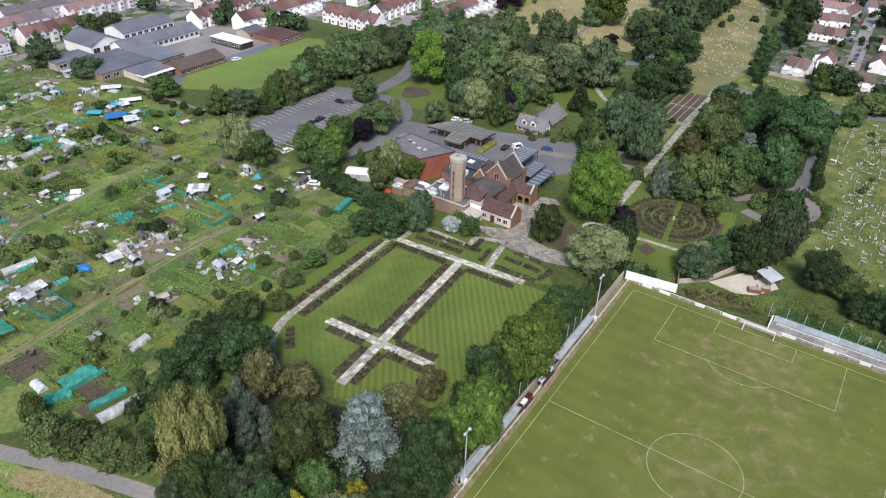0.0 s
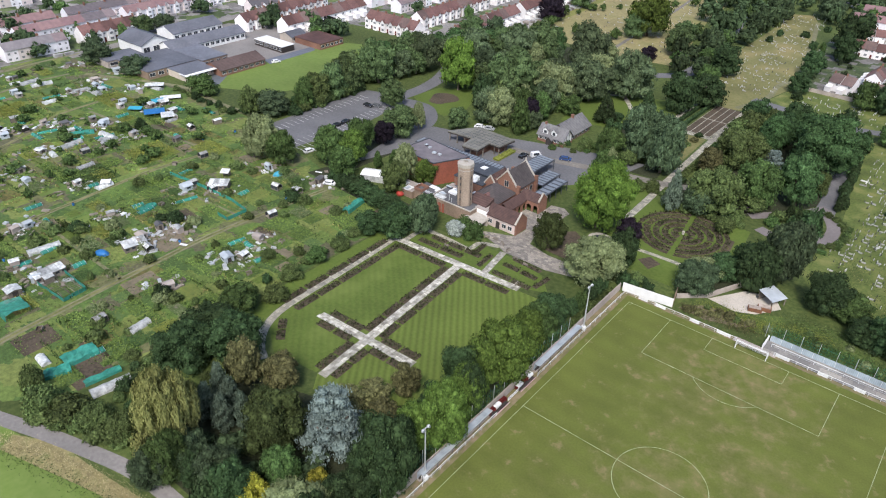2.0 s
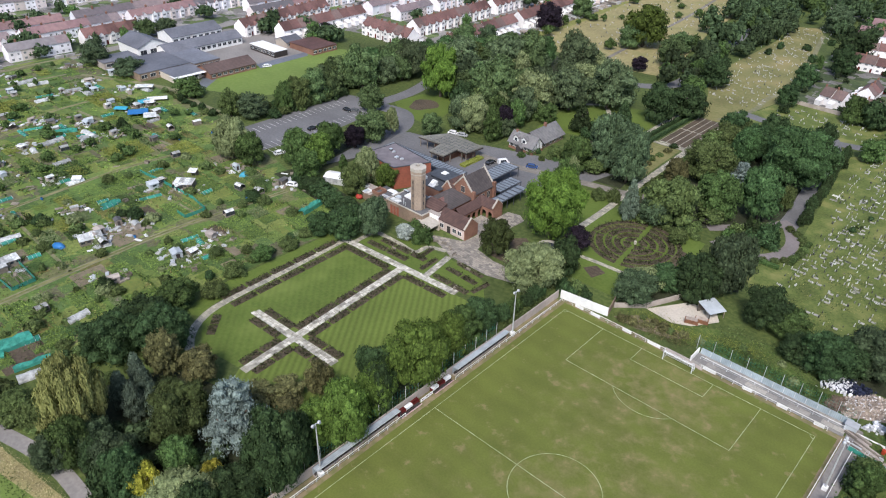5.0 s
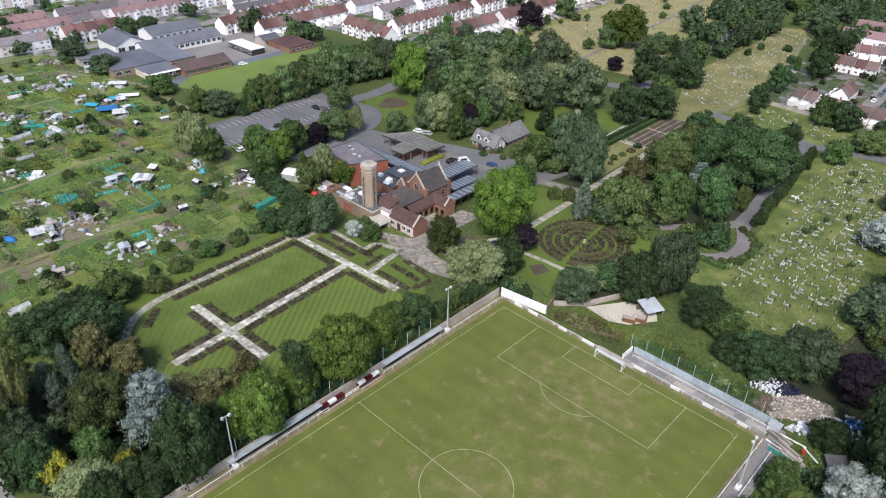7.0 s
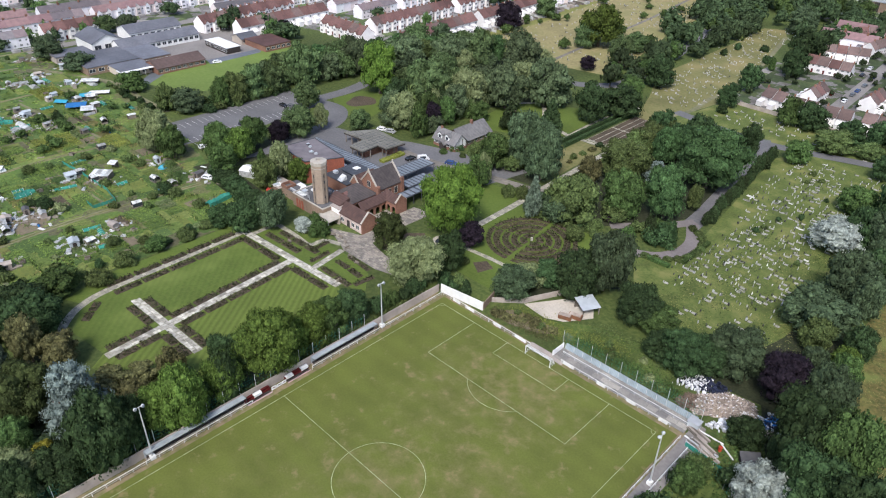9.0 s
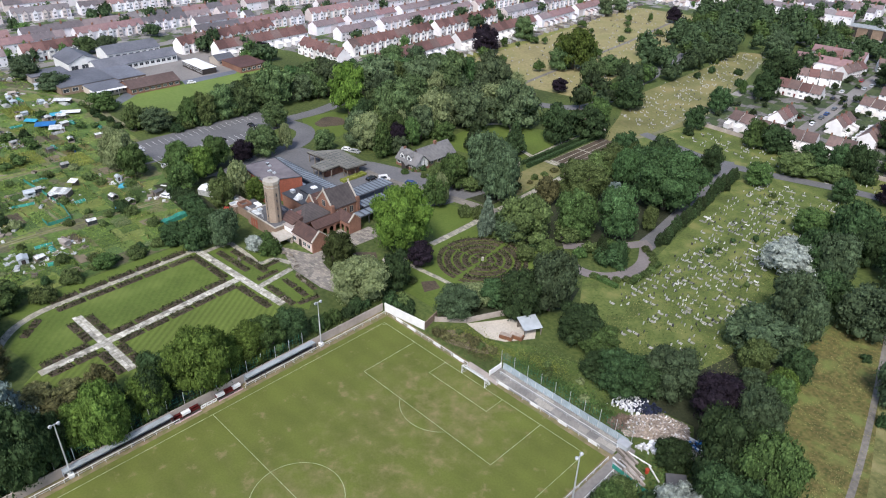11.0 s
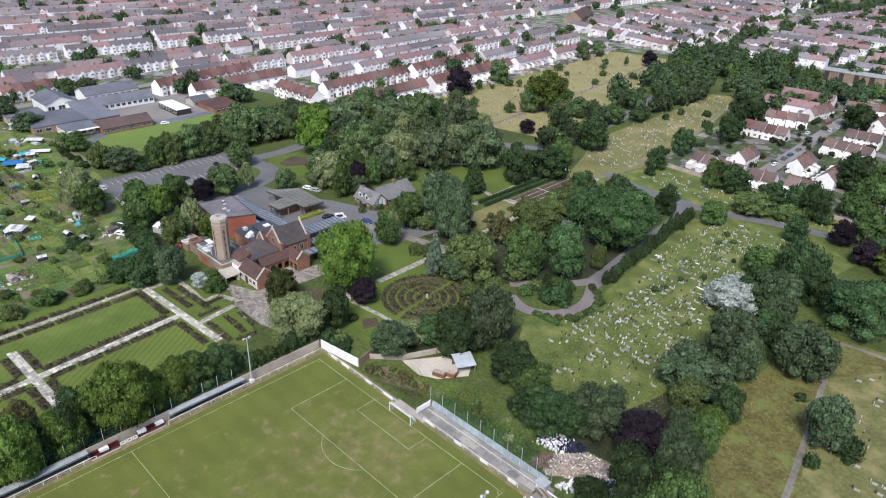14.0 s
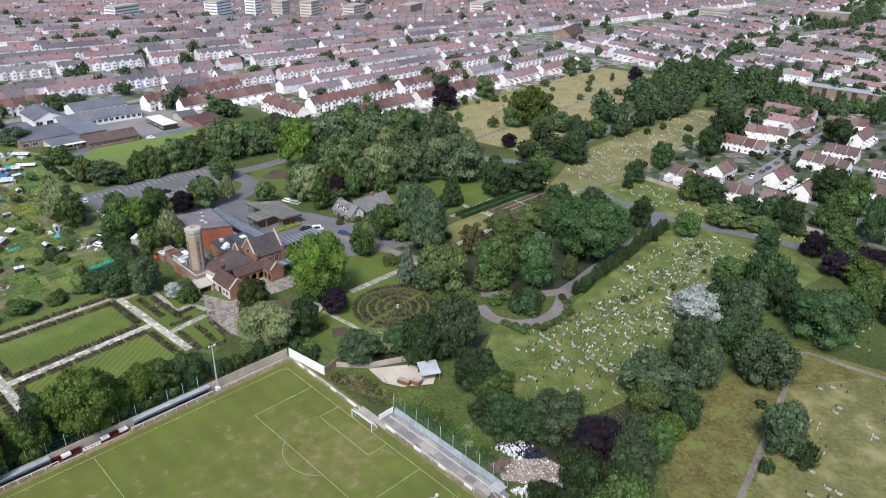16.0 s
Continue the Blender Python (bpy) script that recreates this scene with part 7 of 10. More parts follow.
def far_row(a, b, flip=False, width=6.0):
    a, b = Vector(a), Vector(b)
    t = (b - a).normalized()
    s = Vector((t.y, -t.x)) * (-1 if flip else 1)
    n, run = int((b - a).length // width), far_rng.randint(5, 14)
    bays = far_rng.random() < 0.5
    h, top = far_rng.uniform(5.2, 5.7), far_rng.uniform(8.1, 8.5)
    first, stretch = None, far_rng.randint(2, 6)

    def roof_over(u0, u1):
        """One stretch of roof in one colour, from u0 to u1 along the row."""
        c, e, k = a + t * u0, 4.55, len(far_roof.v)
        for u, v, z in ((0, e, h - 0.2), (u1 - u0, e, h - 0.2), (u1 - u0, 0, top + 0.1), (0, 0, top + 0.1), (u1 - u0, -e, h - 0.2), (0, -e, h - 0.2)):
            far_roof.v.append((c.x + t.x * u + s.x * v, c.y + t.y * u + s.y * v, z))
        far_roof.f.extend([(k, k + 1, k + 2, k + 3), (k + 3, k + 2, k + 4, k + 5)])

    for i in range(n + 1):
        q = a + t * (width * (i + 0.5))
        blank = i == n or run == 1 or (-378 < q.x < -341 and 164 < q.y < 217)
        if first is not None and (blank or i - first >= stretch):
            roof_over(width * first, width * i)
            first, stretch = None, far_rng.randint(2, 6)
        if i == n:
            break
        if first is None and not blank:
            first = i
        run -= 1
        if run == 0:
            run = far_rng.randint(6, 16)
            bays = far_rng.random() < 0.6
            continue
        p = a + t * (width * (i + 0.5))
        if -378 < p.x < -341 and 164 < p.y < 217:
            continue

        def at(u, v, z):
            return (p.x + t.x * u + s.x * v, p.y + t.y * u + s.y * v, z)

        w, d = width / 2, 4.2
        for q in (((-w, d, 0), (w, d, 0), (w, d, h), (-w, d, h)), ((w, -d, 0), (-w, -d, 0), (-w, -d, h), (w, -d, h)), ((-w, -d, 0), (-w, d, 0), (-w, d, h), (-w, 0, top), (-w, -d, h)), ((w, d, 0), (w, -d, 0), (w, -d, h), (w, 0, top), (w, d, h))):
            far_wall.face(*[at(*c) for c in q])
        if bays:
            x0, x1, f = -w + 0.4, -w + 3.2, d + 0.9
            far_wall.face(at(x0, f, 0), at(x1, f, 0), at(x1, f, h - 0.4), at((x0 + x1) / 2, f, h + 1.2), at(x0, f, h - 0.4))
            far_wall.face(at(x1, f, 0), at(x1, d, 0), at(x1, d, h - 0.4), at(x1, f, h - 0.4))
            far_wall.face(at(x0, d, 0), at(x0, f, 0), at(x0, f, h - 0.4), at(x0, d, h - 0.4))
            k = len(far_roof.v)
            m = (x0 + x1) / 2
            far_roof.v += [at(x0, f + 0.1, h - 0.4), at(m, f + 0.1, h + 1.3), at(m, 1.2, h + 1.3), at(x0, 1.2, h - 0.2), at(x1, f + 0.1, h - 0.4), at(x1, 1.2, h - 0.2)]
            far_roof.f += [(k, k + 1, k + 2, k + 3), (k + 1, k + 4, k + 5, k + 2)]
            for z in (0.9, 3.2):
                far_win.face(at(x0 + 0.6, f + 0.03, z), at(x1 - 0.6, f + 0.03, z), at(x1 - 0.6, f + 0.03, z + 1.0), at(x0 + 0.6, f + 0.03, z + 1.0))
        else:
            for z in (0.8, 3.3):
                far_win.face(at(-1.9, d + 0.03, z), at(-0.7, d + 0.03, z), at(-0.7, d + 0.03, z + 1.0), at(-1.9, d + 0.03, z + 1.0))
        for z in (0.8, 3.3):
            if far_rng.random() < 0.45:
                continue
            far_win.face(at(1.2, d + 0.03, z), at(2.1, d + 0.03, z), at(2.1, d + 0.03, z + 0.9), at(1.2, d + 0.03, z + 0.9))
            far_win.face(at(2.1, -d - 0.03, z), at(1.1, -d - 0.03, z), at(1.1, -d - 0.03, z + 0.9), at(2.1, -d - 0.03, z + 0.9))
        if far_rng.random() < 0.55:
            c, e = at(far_rng.uniform(-2.4, 2.4), -d - far_rng.uniform(5, 11), 0), far_rng.uniform(0.9, 1.8)
            far_shed.box(c[0] - e, c[1] - e, 0, c[0] + e, c[1] + e, far_rng.uniform(1.6, 2.6))
        if far_rng.random() < 0.4:
            c = at(far_rng.uniform(-2.4, 2.4), d + far_rng.uniform(4, 8), 0)
            far_shed.box(c[0] - 0.9, c[1] - 2.0, 0.1, c[0] + 0.9, c[1] + 2.0, 1.4)
        if i % 2:
            c = at(w, -0.6, 0)
            far_stack.box(c[0] - 0.45, c[1] - 0.45, top - 0.6, c[0] + 0.45, c[1] + 0.45, top + 1.3)
        if far_rng.random() < 0.5:
            x0, x1 = (0.2, w - 0.1)
            far_wall.face(at(x1, -d - 3, 0), at(x0, -d - 3, 0), at(x0, -d - 3, 2.8), at(x1, -d - 3, 2.8))
            far_wall.face(at(x1, -d, 0), at(x1, -d - 3, 0), at(x1, -d - 3, 2.8), at(x1, -d, 3.4))
            far_wall.face(at(x0, -d - 3, 0), at(x0, -d, 0), at(x0, -d, 3.4), at(x0, -d - 3, 2.8))
            k = len(far_roof.v)
            far_roof.v += [at(x1 + 0.1, -d - 3.2, 2.7), at(x0 - 0.1, -d - 3.2, 2.7), at(x0 - 0.1, -d, 3.5), at(x1 + 0.1, -d, 3.5)]
            far_roof.f.append((k, k + 1, k + 2, k + 3))


far_row((-222.3, 306), (-231, 437), True), far_row((-252.2, 304), (-258, 435)), far_row((-278, 175), (-288, 440)), far_row((-300, 172), (-314, 440), True)
far_row((-337, 110), (-330, 440)), far_row((-357, 120), (-352, 440), True), far_row((-372, -80), (-378, 200)), far_row((-396, -80), (-392, 200), True), far_row((-352, -90), (-349, 8))
for k in range(22):
    x, s = -398 - 27 * k - (8 if k % 2 else 0), 0.06 + 0.018 * k
    y0, y1 = (-120 if k > 1 else 205), 1010
    far_row((x + s * (y0 - 60), y0), (x + s * (y1 - 60), y1), bool(k % 2))
for k in range(34):
    y = 452 + 24 * k + (6 if k % 2 else 0)
    x0 = -300
    far_row((x0, y + 30), (-176 - 0.1 * y + 46, y + 4), not k % 2)
    far_row((-148, y + 40), (-70, y + 44), not k % 2)
    far_row((-58, y + 44), (40, y + 50), not k % 2)
    far_row((52, y + 20), (150, y + 30), not k % 2)
    far_row((160, y + 10), (300, y + 22), not k % 2)
far_row((-168, 478), (-188, 600)), far_row((-186, 604), (-134, 868), False)
for k in range(5):
    far_row((24, 330 + 26 * k), (130, 320 + 26 * k), not k % 2), far_row((-60, 346 + 27 * k), (-28, 348 + 27 * k), not k % 2) if k < 2 else None
for name, g, m, label in (("suburb_walls", far_wall, M["far_wall"], "pale rendered walls of distant terraced houses, tinted for haze"), ("suburb_roofs", far_roof, M["far_roof"], "red-brown tiled roofs of distant terraced houses, greyed for haze"), ("suburb_windows", far_win, M["house_glass"], "dark windows of distant terraced houses"), ("suburb_sheds", far_shed, M["far_shed"], "sheds and vehicles among distant terraces"), ("suburb_chimneys", far_stack, M["brick"], "brick chimneys of distant terraced houses")):
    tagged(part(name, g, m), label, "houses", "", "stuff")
sheet("suburb_ground", ((-1600, -300), (-345, -160), (-341, 4), (-338, 120), (-268, 140), (-205, 140), (-225, 430), (-140, 440), (-40, 380), (-60, 300), (-60, 205), (60, 205), (400, 260), (400, 1800), (-1600, 1800)), 0.012, patchwork("gardens_and_streets", ((0.10, 0.14, 0.05), (0.26, 0.25, 0.24), (0.07, 0.10, 0.04), (0.19, 0.18, 0.17), (0.14, 0.19, 0.07), (0.34, 0.32, 0.30)), 0.16), "patchwork of back gardens and streets")


sheet("bowling_green", ((-371, 172), (-346, 170), (-343, 210), (-368, 213)), 0.03, M["thin_grass"], "small worn green between the terraces", "green")
slab_wall("green_wall", (-345, 169), (-342, 211), 1.8, M["white"], "long white wall beside the green", step=6.0)


def flats(x, y, w, d, storeys, turn, wall, label):
    f = thing("block_of_flats", x, y, label, "flats", "distant flats", 0, turn)
    part("wall", Geo().box(-w / 2, -d / 2, 0, w / 2, d / 2, 3 * storeys), M[wall], f)
    part("roof", Geo().box(-w / 2 - 0.3, -d / 2 - 0.3, 3 * storeys, w / 2 + 0.3, d / 2 + 0.3, 3 * storeys + 0.7), M["concrete"], f)
    for s in range(storeys):
        part("window_band", Geo().box(w / 2, -d / 2 + 1, 3 * s + 1.0, w / 2 + 0.05, d / 2 - 1, 3 * s + 2.3).box(-w / 2 + 1, -d / 2 - 0.05, 3 * s + 1.0, w / 2 - 1, -d / 2, 3 * s + 2.3), M["house_glass"], f)


for x, y, w, d, n, turn, wall in ((-628, 308, 16, 26, 7, 25, "white"), (-606, 338, 13, 13, 8, 25, "white"), (-590, 362, 13, 15, 7, 25, "cream_render"), (-572, 388, 14, 20, 7, 25, "cream_render"), (-560, 440, 14, 30, 5, 25, "cream_render"), (-690, 230, 14, 36, 5, 25, "white"), (-530, 500, 14, 36, 5, 25, "tan_brick"), (-500, 590, 16, 44, 5, 25, "cream_render"), (-705, 90, 20, 36, 4, 20, "cream_render"), (-300, 800, 36, 18, 4, 10, "cream_render"), (-200, 900, 44, 18, 4, 10, "tan_brick")):
    flats(x, y, w, d, n, turn, wall, "distant pale block of flats with window bands")
church = thing("church", -318, 520, "large dark-roofed brick church among the terraces", "church", "", 0, 20)
part("wall", Geo().gable_wall(-8, -22, 8, 22, 0, 7, 13, "y"), M["tan_brick"], church)
part("roof", Geo().gable(-8, -22, 8, 22, 7, 13, "y", 0.5), M["chapel_tile"], church)


# ---- allotments ----
al = random.Random(21)
M["bags_pale"] = mat("pale_scrap", (0.66, 0.66, 0.64), (0.45, 0.46, 0.46), 0.8, 0.6, 0.2, 0.3, 0.2, per_island=0.4)
SHED_MASTERS = {}
SHED_SPOTS = []


def once(key, make, m):
    """The first of a kind is built, the rest are copies of it."""
    if key in SHED_MASTERS:
        return copy_thing(SHED_MASTERS[key], m)
    ob = make()
    ob.matrix_basis = m
    SHED_MASTERS[key] = ob
    return ob


def make_shed(wall, roof, label, w=2.4, d=1.9, h=2.0):
    s = thing("garden_shed", 0, 0, label, "shed", "allotment sheds")
    part("wall", Geo().gable_wall(-w / 2, -d / 2, w / 2, d / 2, 0, h, h + 0.45, "x"), M[wall], s)
    part("roof", Geo().gable(-w / 2, -d / 2, w / 2, d / 2, h, h + 0.45, "x", 0.15, 0.06), M[roof], s)
    part("door", Geo().box(w / 2, -0.4, 0.05, w / 2 + 0.04, 0.4, 1.8), M["dark_timber"], s)
    part("window", Geo().box(-0.5, -d / 2 - 0.03, 1.0, 0.5, -d / 2, 1.6), M["glass"], s)
    return s


def make_frame():
    """A small glasshouse or frame of timber and clear sheets."""
    w, d, h = 3.0, 2.2, 1.7
    s = thing("greenhouse", 0, 0, "small timber-framed greenhouse with clear panes", "greenhouse", "allotment greenhouses")
    fr = Geo()
    for x in (-w / 2, 0, w / 2):
        for y in (-d / 2, d / 2):
            fr.beam((x, y, 0), (x, y, h), 0.09)
            fr.beam((x, y, h), (x, 0, h + 0.6), 0.08)
    for y in (-d / 2, d / 2):
        fr.beam((-w / 2, y, h), (w / 2, y, h), 0.08)
    fr.beam((-w / 2, 0, h + 0.6), (w / 2, 0, h + 0.6), 0.08)
    part("frame", fr, M["timber"], s)
    for y in (-d / 2, d / 2):
        part("roof_pane", Geo().face((-w / 2, y, h + 0.03), (w / 2, y, h + 0.03), (w / 2, 0, h + 0.63), (-w / 2, 0, h + 0.63)), M["sheet_plastic"], s)
        part("side_pane", Geo().box(-w / 2, y - 0.02, 0.5, w / 2, y + 0.02, h), M["glass"], s)
    part("wall", Geo().box(-w / 2, -d / 2, 0, w / 2, d / 2, 0.5), M["timber"], s)
    return s


def make_tunnel(material, label, name, length, r, ribs=True):
    s = thing(name, 0, 0, label, "tunnel", "allotment tunnels")
    g, n = Geo(), 8
    wob = random.Random(int(length * 10))
    for i in range(6):
        for k in range(n):
            q = []
            for ii, kk in ((i, k), (i + 1, k), (i + 1, k + 1), (i, k + 1)):
                a, sag = math.pi * kk / n, 1 - 0.10 * (ii % 2)
                q.append((-length / 2 + length * ii / 6, -r * math.cos(a), r * 0.85 * math.sin(a) * sag + 0.02))
            g.face(*q)
    for e, order in ((-length / 2, 1), (length / 2, -1)):
        g.face(*[(e, -r * math.cos(math.pi * k / n), r * 0.85 * math.sin(math.pi * k / n) + 0.02) for k in range(n + 1)][::order])
    part("cover", g, M[material], s)
    if ribs:
        for i in range(4):
            h, x = Geo(), -length / 2 + length * i / 3
            for k in range(n + 1):
                c, z = -r * 1.02 * math.cos(math.pi * k / n), r * 0.9 * math.sin(math.pi * k / n) + 0.02
                e = 0.95 if 0 < k < n else 1.0
                h.v += [(x - 0.03, c, z), (x + 0.03, c, z), (x + 0.03, c * e, z * e), (x - 0.03, c * e, z * e)]
            for k in range(n):
                for q in range(4):
                    h.f.append((4 * k + q, 4 * k + (q + 1) % 4, 4 * k + 4 + (q + 1) % 4, 4 * k + 4 + q))
            part("hoop", h, M["galvanised"], s)
    return s


def make_tarp(material, label, w=4.5, d=2.6, h=1.2):
    s = thing("covered_heap", 0, 0, label, "tarpaulin", "tarpaulin-covered heaps")
    g = Geo()
    ball(g, (0, 0, 0.1), (w / 2, d / 2, h), 8, 16)
    part("tarpaulin", g, M[material], s)
    part("pallet", Geo().box(-w / 2 - 0.2, -d / 4, 0, w / 2 + 0.2, d / 4, 0.12), M["timber"], s)
    return s


SHEDS = (("concrete", "sheet_plastic", "small pale-sheeted allotment shed"), ("timber", "sheet_plastic", "weathered timber shed with a pale roof"), ("timber", "felt", "weathered timber shed with a felt roof"), ("concrete", "concrete", "small grey asbestos-roofed allotment shed"), ("steel_sheet", "steel_sheet", "small grey sheet-metal allotment shed"))


def shed(x, y, k=None, turn=None, size=None):
    k = al.randrange(5) if k is None else k
    f = size or al.uniform(0.9, 1.35)
    m = pose(x, y, 0.02, 0, 0, al.choice((0, 90, 180, 270)) + al.uniform(-14, 14) if turn is None else turn)
    if ("shed", k) in SHED_MASTERS:
        m = m @ Matrix.Diagonal((f, f * al.uniform(0.8, 1.3), al.uniform(0.7, 1.0), 1))
    return once(("shed", k), lambda: make_shed(*SHEDS[k]), m)


def put(kind, x, y, turn=None):
    turn = al.choice((0, 90)) + al.uniform(-10, 10) if turn is None else turn
    m = pose(x, y, 0.02, 0, 0, turn)
    if kind == "frame":
        return once("frame", make_frame, m)
    if kind == "tunnel":
        k = al.randrange(2)
        return once(("tunnel", k), lambda: make_tunnel("sheet_plastic", "clear plastic polytunnel on an allotment", "polytunnel", (5.5, 4.2)[k], (1.3, 1.1)[k]), m)
    if kind == "long":
        return once("long", lambda: make_tunnel("sheet_plastic", "long pale polytunnel on an allotment", "polytunnel", 8.5, 1.5), m)
    if kind == "net":
        k = al.randrange(3)
        return once(("net", k), lambda: make_tunnel("green_net", "green netting stretched over hoops", "net_tunnel", (5.0, 3.4, 7.0)[k], (0.9, 1.0, 0.8)[k]), m)
    if kind == "blue":
        return once("blue", lambda: make_tarp("blue_tarp", "blue tarpaulin over a round heap"), m)
    if kind == "cyan":
        return once("cyan", lambda: make_tarp("cyan_tarp", "turquoise tarpaulin over a long heap", 6.0, 2.8, 1.5), m)


for kind, spots in (
    ("shed", ((-153, -95), (-185.3, -89.8), (-185.4, -86), (-167.4, -97.5), (-154.3, -103.5), (-152.7, -69.6), (-155.7, -60.8), (-150.1, -57.8), (-127, -76), (-126.6, -57.6), (-124.4, -53.8), (-129.5, -44.7), (-173.6, -66.4), (-215.2, -73.2), (-224.3, -72.8), (-200.7, -63.2), (-171.7, -41), (-164.1, -33), (-222.3, -41.8), (-234.8, -59.5))),
    ("shed", ((-261, -60.5), (-258.8, -55), (-259.9, -46.9), (-252.7, -42.2), (-245.6, -4.3), (-246.2, -8.7), (-270.8, -3.4), (-285.7, -24), (-329.8, -35.9), (-292.5, -9.1), (-241.4, -32.6), (-224, -29.7), (-164.2, -13.2), (-143.3, -8.3), (-138.8, -2), (-296.6, 4), (-321.5, -6.4), (-155, -67), (-156, -97))),
    ("frame", ((-147.5, -69.3), (-127, -94.7), (-164.6, -35.7), (-222.5, -49.3), (-188.9, -22.9), (-213.7, -11.4), (-143.1, -18.1), (-150.1, -21), (-137, -33.7), (-173, -38))),
    ("tunnel", ((-118.2, -89.5), (-123.2, -110.4), (-193.5, -57.8), (-229.4, -57.6), (-226.9, -11.9), (-263.3, 4.3), (-313.9, -34.5), (-281.1, -34.5))),
    ("long", ((-169.9, -88.5), (-304.5, -27.1), (-103.8, -104.6))),
    ("net", ((-132.6, -50), (-196.6, -79.5), (-182.7, -80.9), (-168.8, -57.6), (-155, -86), (-236.7, -44.9), (-269.2, -52), (-242.1, -10.2), (-224.2, 4.2), (-231.6, -37.3), (-211.5, -18.8), (-120, -50.7), (-128.3, -48.9), (-235.3, -2.4), (-299.6, -48.3), (-245.7, -22.1), (-117, -101))),
    ("blue", ((-155.6, -78.9),)), ("cyan", ((-157.6, -13.1),)),
):
    SHED_SPOTS += list(spots) if kind == "shed" else []
    for x, y in spots:
        shed(x, y) if kind == "shed" else put(kind, x, y, {"long": 80, "blue": 20, "cyan": 75}.get(kind))


def net_fence(pts, h=1.2):
    """Green windbreak netting strung between posts."""
    f = thing("net_fence", 0, 0, "green windbreak netting on wooden posts round a plot", "fence")
    for a, b in zip(pts, pts[1:]):
        a, b = Vector((*a, 0)), Vector((*b, 0))
        n = max(1, round((b - a).length / 2.5))
        part("netting", Geo().beam((a.x, a.y, h / 2 + 0.05), (b.x, b.y, h / 2 + 0.05), 0.05, h), M["green_net"], f)
        for i in range(n + 1):
            p = a.lerp(b, i / n)
            part("post", Geo().rod(p.x, p.y, 0, h + 0.2, 0.05, 6), M["timber"], f)


net_fence(((-155.8, -97.7), (-141.6, -96.6), (-142.3, -90.3), (-157, -90.3)))
net_fence(((-185.4, -38.5), (-171.6, -36.9), (-154.3, -36), (-145, -37.1), (-145, -44.3), (-150, -44.3)))


def net_cage(x, y, w, d, h, turn, label):
    """A frame of posts with green netting draped over it."""
    c = thing("fruit_cage", x, y, label, "fruit cage", "allotment fruit cages", 0.02, turn)
    g, n, m = Geo(), 6, 3
    for i in range(n):
        for j in range(m):
            q = []
            for ii, jj in ((i, j), (i + 1, j), (i + 1, j + 1), (i, j + 1)):
                sag = 0.22 * math.sin(ii * 2.1 + jj * 1.7) - (0.18 if jj in (0, m) else 0)
                q.append((-w / 2 + w * ii / n, -d / 2 + d * jj / m, h + sag))
            g.face(*q)
    for y0 in (-d / 2, d / 2):
        for i in range(n):
            a, b = -w / 2 + w * i / n, -w / 2 + w * (i + 1) / n
            jj = 0 if y0 < 0 else m
            za, zb = (h + 0.22 * math.sin(k * 2.1 + jj * 1.7) - 0.18 for k in (i, i + 1))
            g.face((a, y0 * 1.08, 0.02), (b, y0 * 1.08, 0.02), (b, y0, zb), (a, y0, za))
    part("netting", g, M["green_net"], c)
    for i in range(4):
        for y0 in (-d / 2, d / 2):
            part("post", Geo().rod(-w / 2 + w * i / 3, y0 * 0.96, 0, h, 0.04, 6), M["timber"], c)


net_cage(-118.5, -104.2, 7.5, 4.0, 1.3, 85, "large green net draped over a fruit cage")
net_cage(-122, -13, 9.5, 2.2, 1.6, 102, "long turquoise net cage on timber posts")
net_cage(-240.5, -41.5, 9, 3.0, 0.9, 62, "long low green net over beds on the farther allotments")
net_cage(-170, -56.6, 6, 2.4, 0.9, 96, "low green net over vegetable rows")
net_cage(-117.0, -110.0, 5.5, 3.0, 1.0, 70, "green net heaped over a low cage")
net_cage(-108.2, -104.2, 8.0, 1.8, 0.9, 82, "long low green net over vegetable rows")
net_cage(-147.2, -106.6, 6.5, 6.0, 1.8, 0, "tall green net fruit cage")


def bed_frame(x, y, w, d):
    """A raised bed edged with boards under a low cane frame."""
    b = thing("raised_bed", x, y, "board-edged raised bed with a low cane frame", "raised bed", "raised beds", 0.03)
    part("soil", Geo().box(-w / 2, -d / 2, 0, w / 2, d / 2, 0.18), M["allotment_dark"], b)
    for k in (-1, 1):
        part("board", Geo().box(-w / 2 - 0.06, k * d / 2 - 0.04, 0, w / 2 + 0.06, k * d / 2 + 0.04, 0.3), M["timber"], b)
    cane = Geo()
    for k in range(4):
        u = -w / 2 + w * k / 3
        cane.beam((u, -d / 2, 0.2), (u, -d / 2, 1.1), 0.05).beam((u, d / 2, 0.2), (u, d / 2, 1.1), 0.05).beam((u, -d / 2, 1.1), (u, d / 2, 1.1), 0.05)
    cane.beam((-w / 2, -d / 2, 1.1), (w / 2, -d / 2, 1.1), 0.05).beam((-w / 2, d / 2, 1.1), (w / 2, d / 2, 1.1), 0.05)
    part("cane_frame", cane, M["timber"], b)


for x, y in ((-152, -95.4), (-148.6, -95.2), (-145.2, -95), (-151.6, -92.2), (-148.2, -92), (-145, -91.9)):
    bed_frame(x, y, 2.6, 1.9)


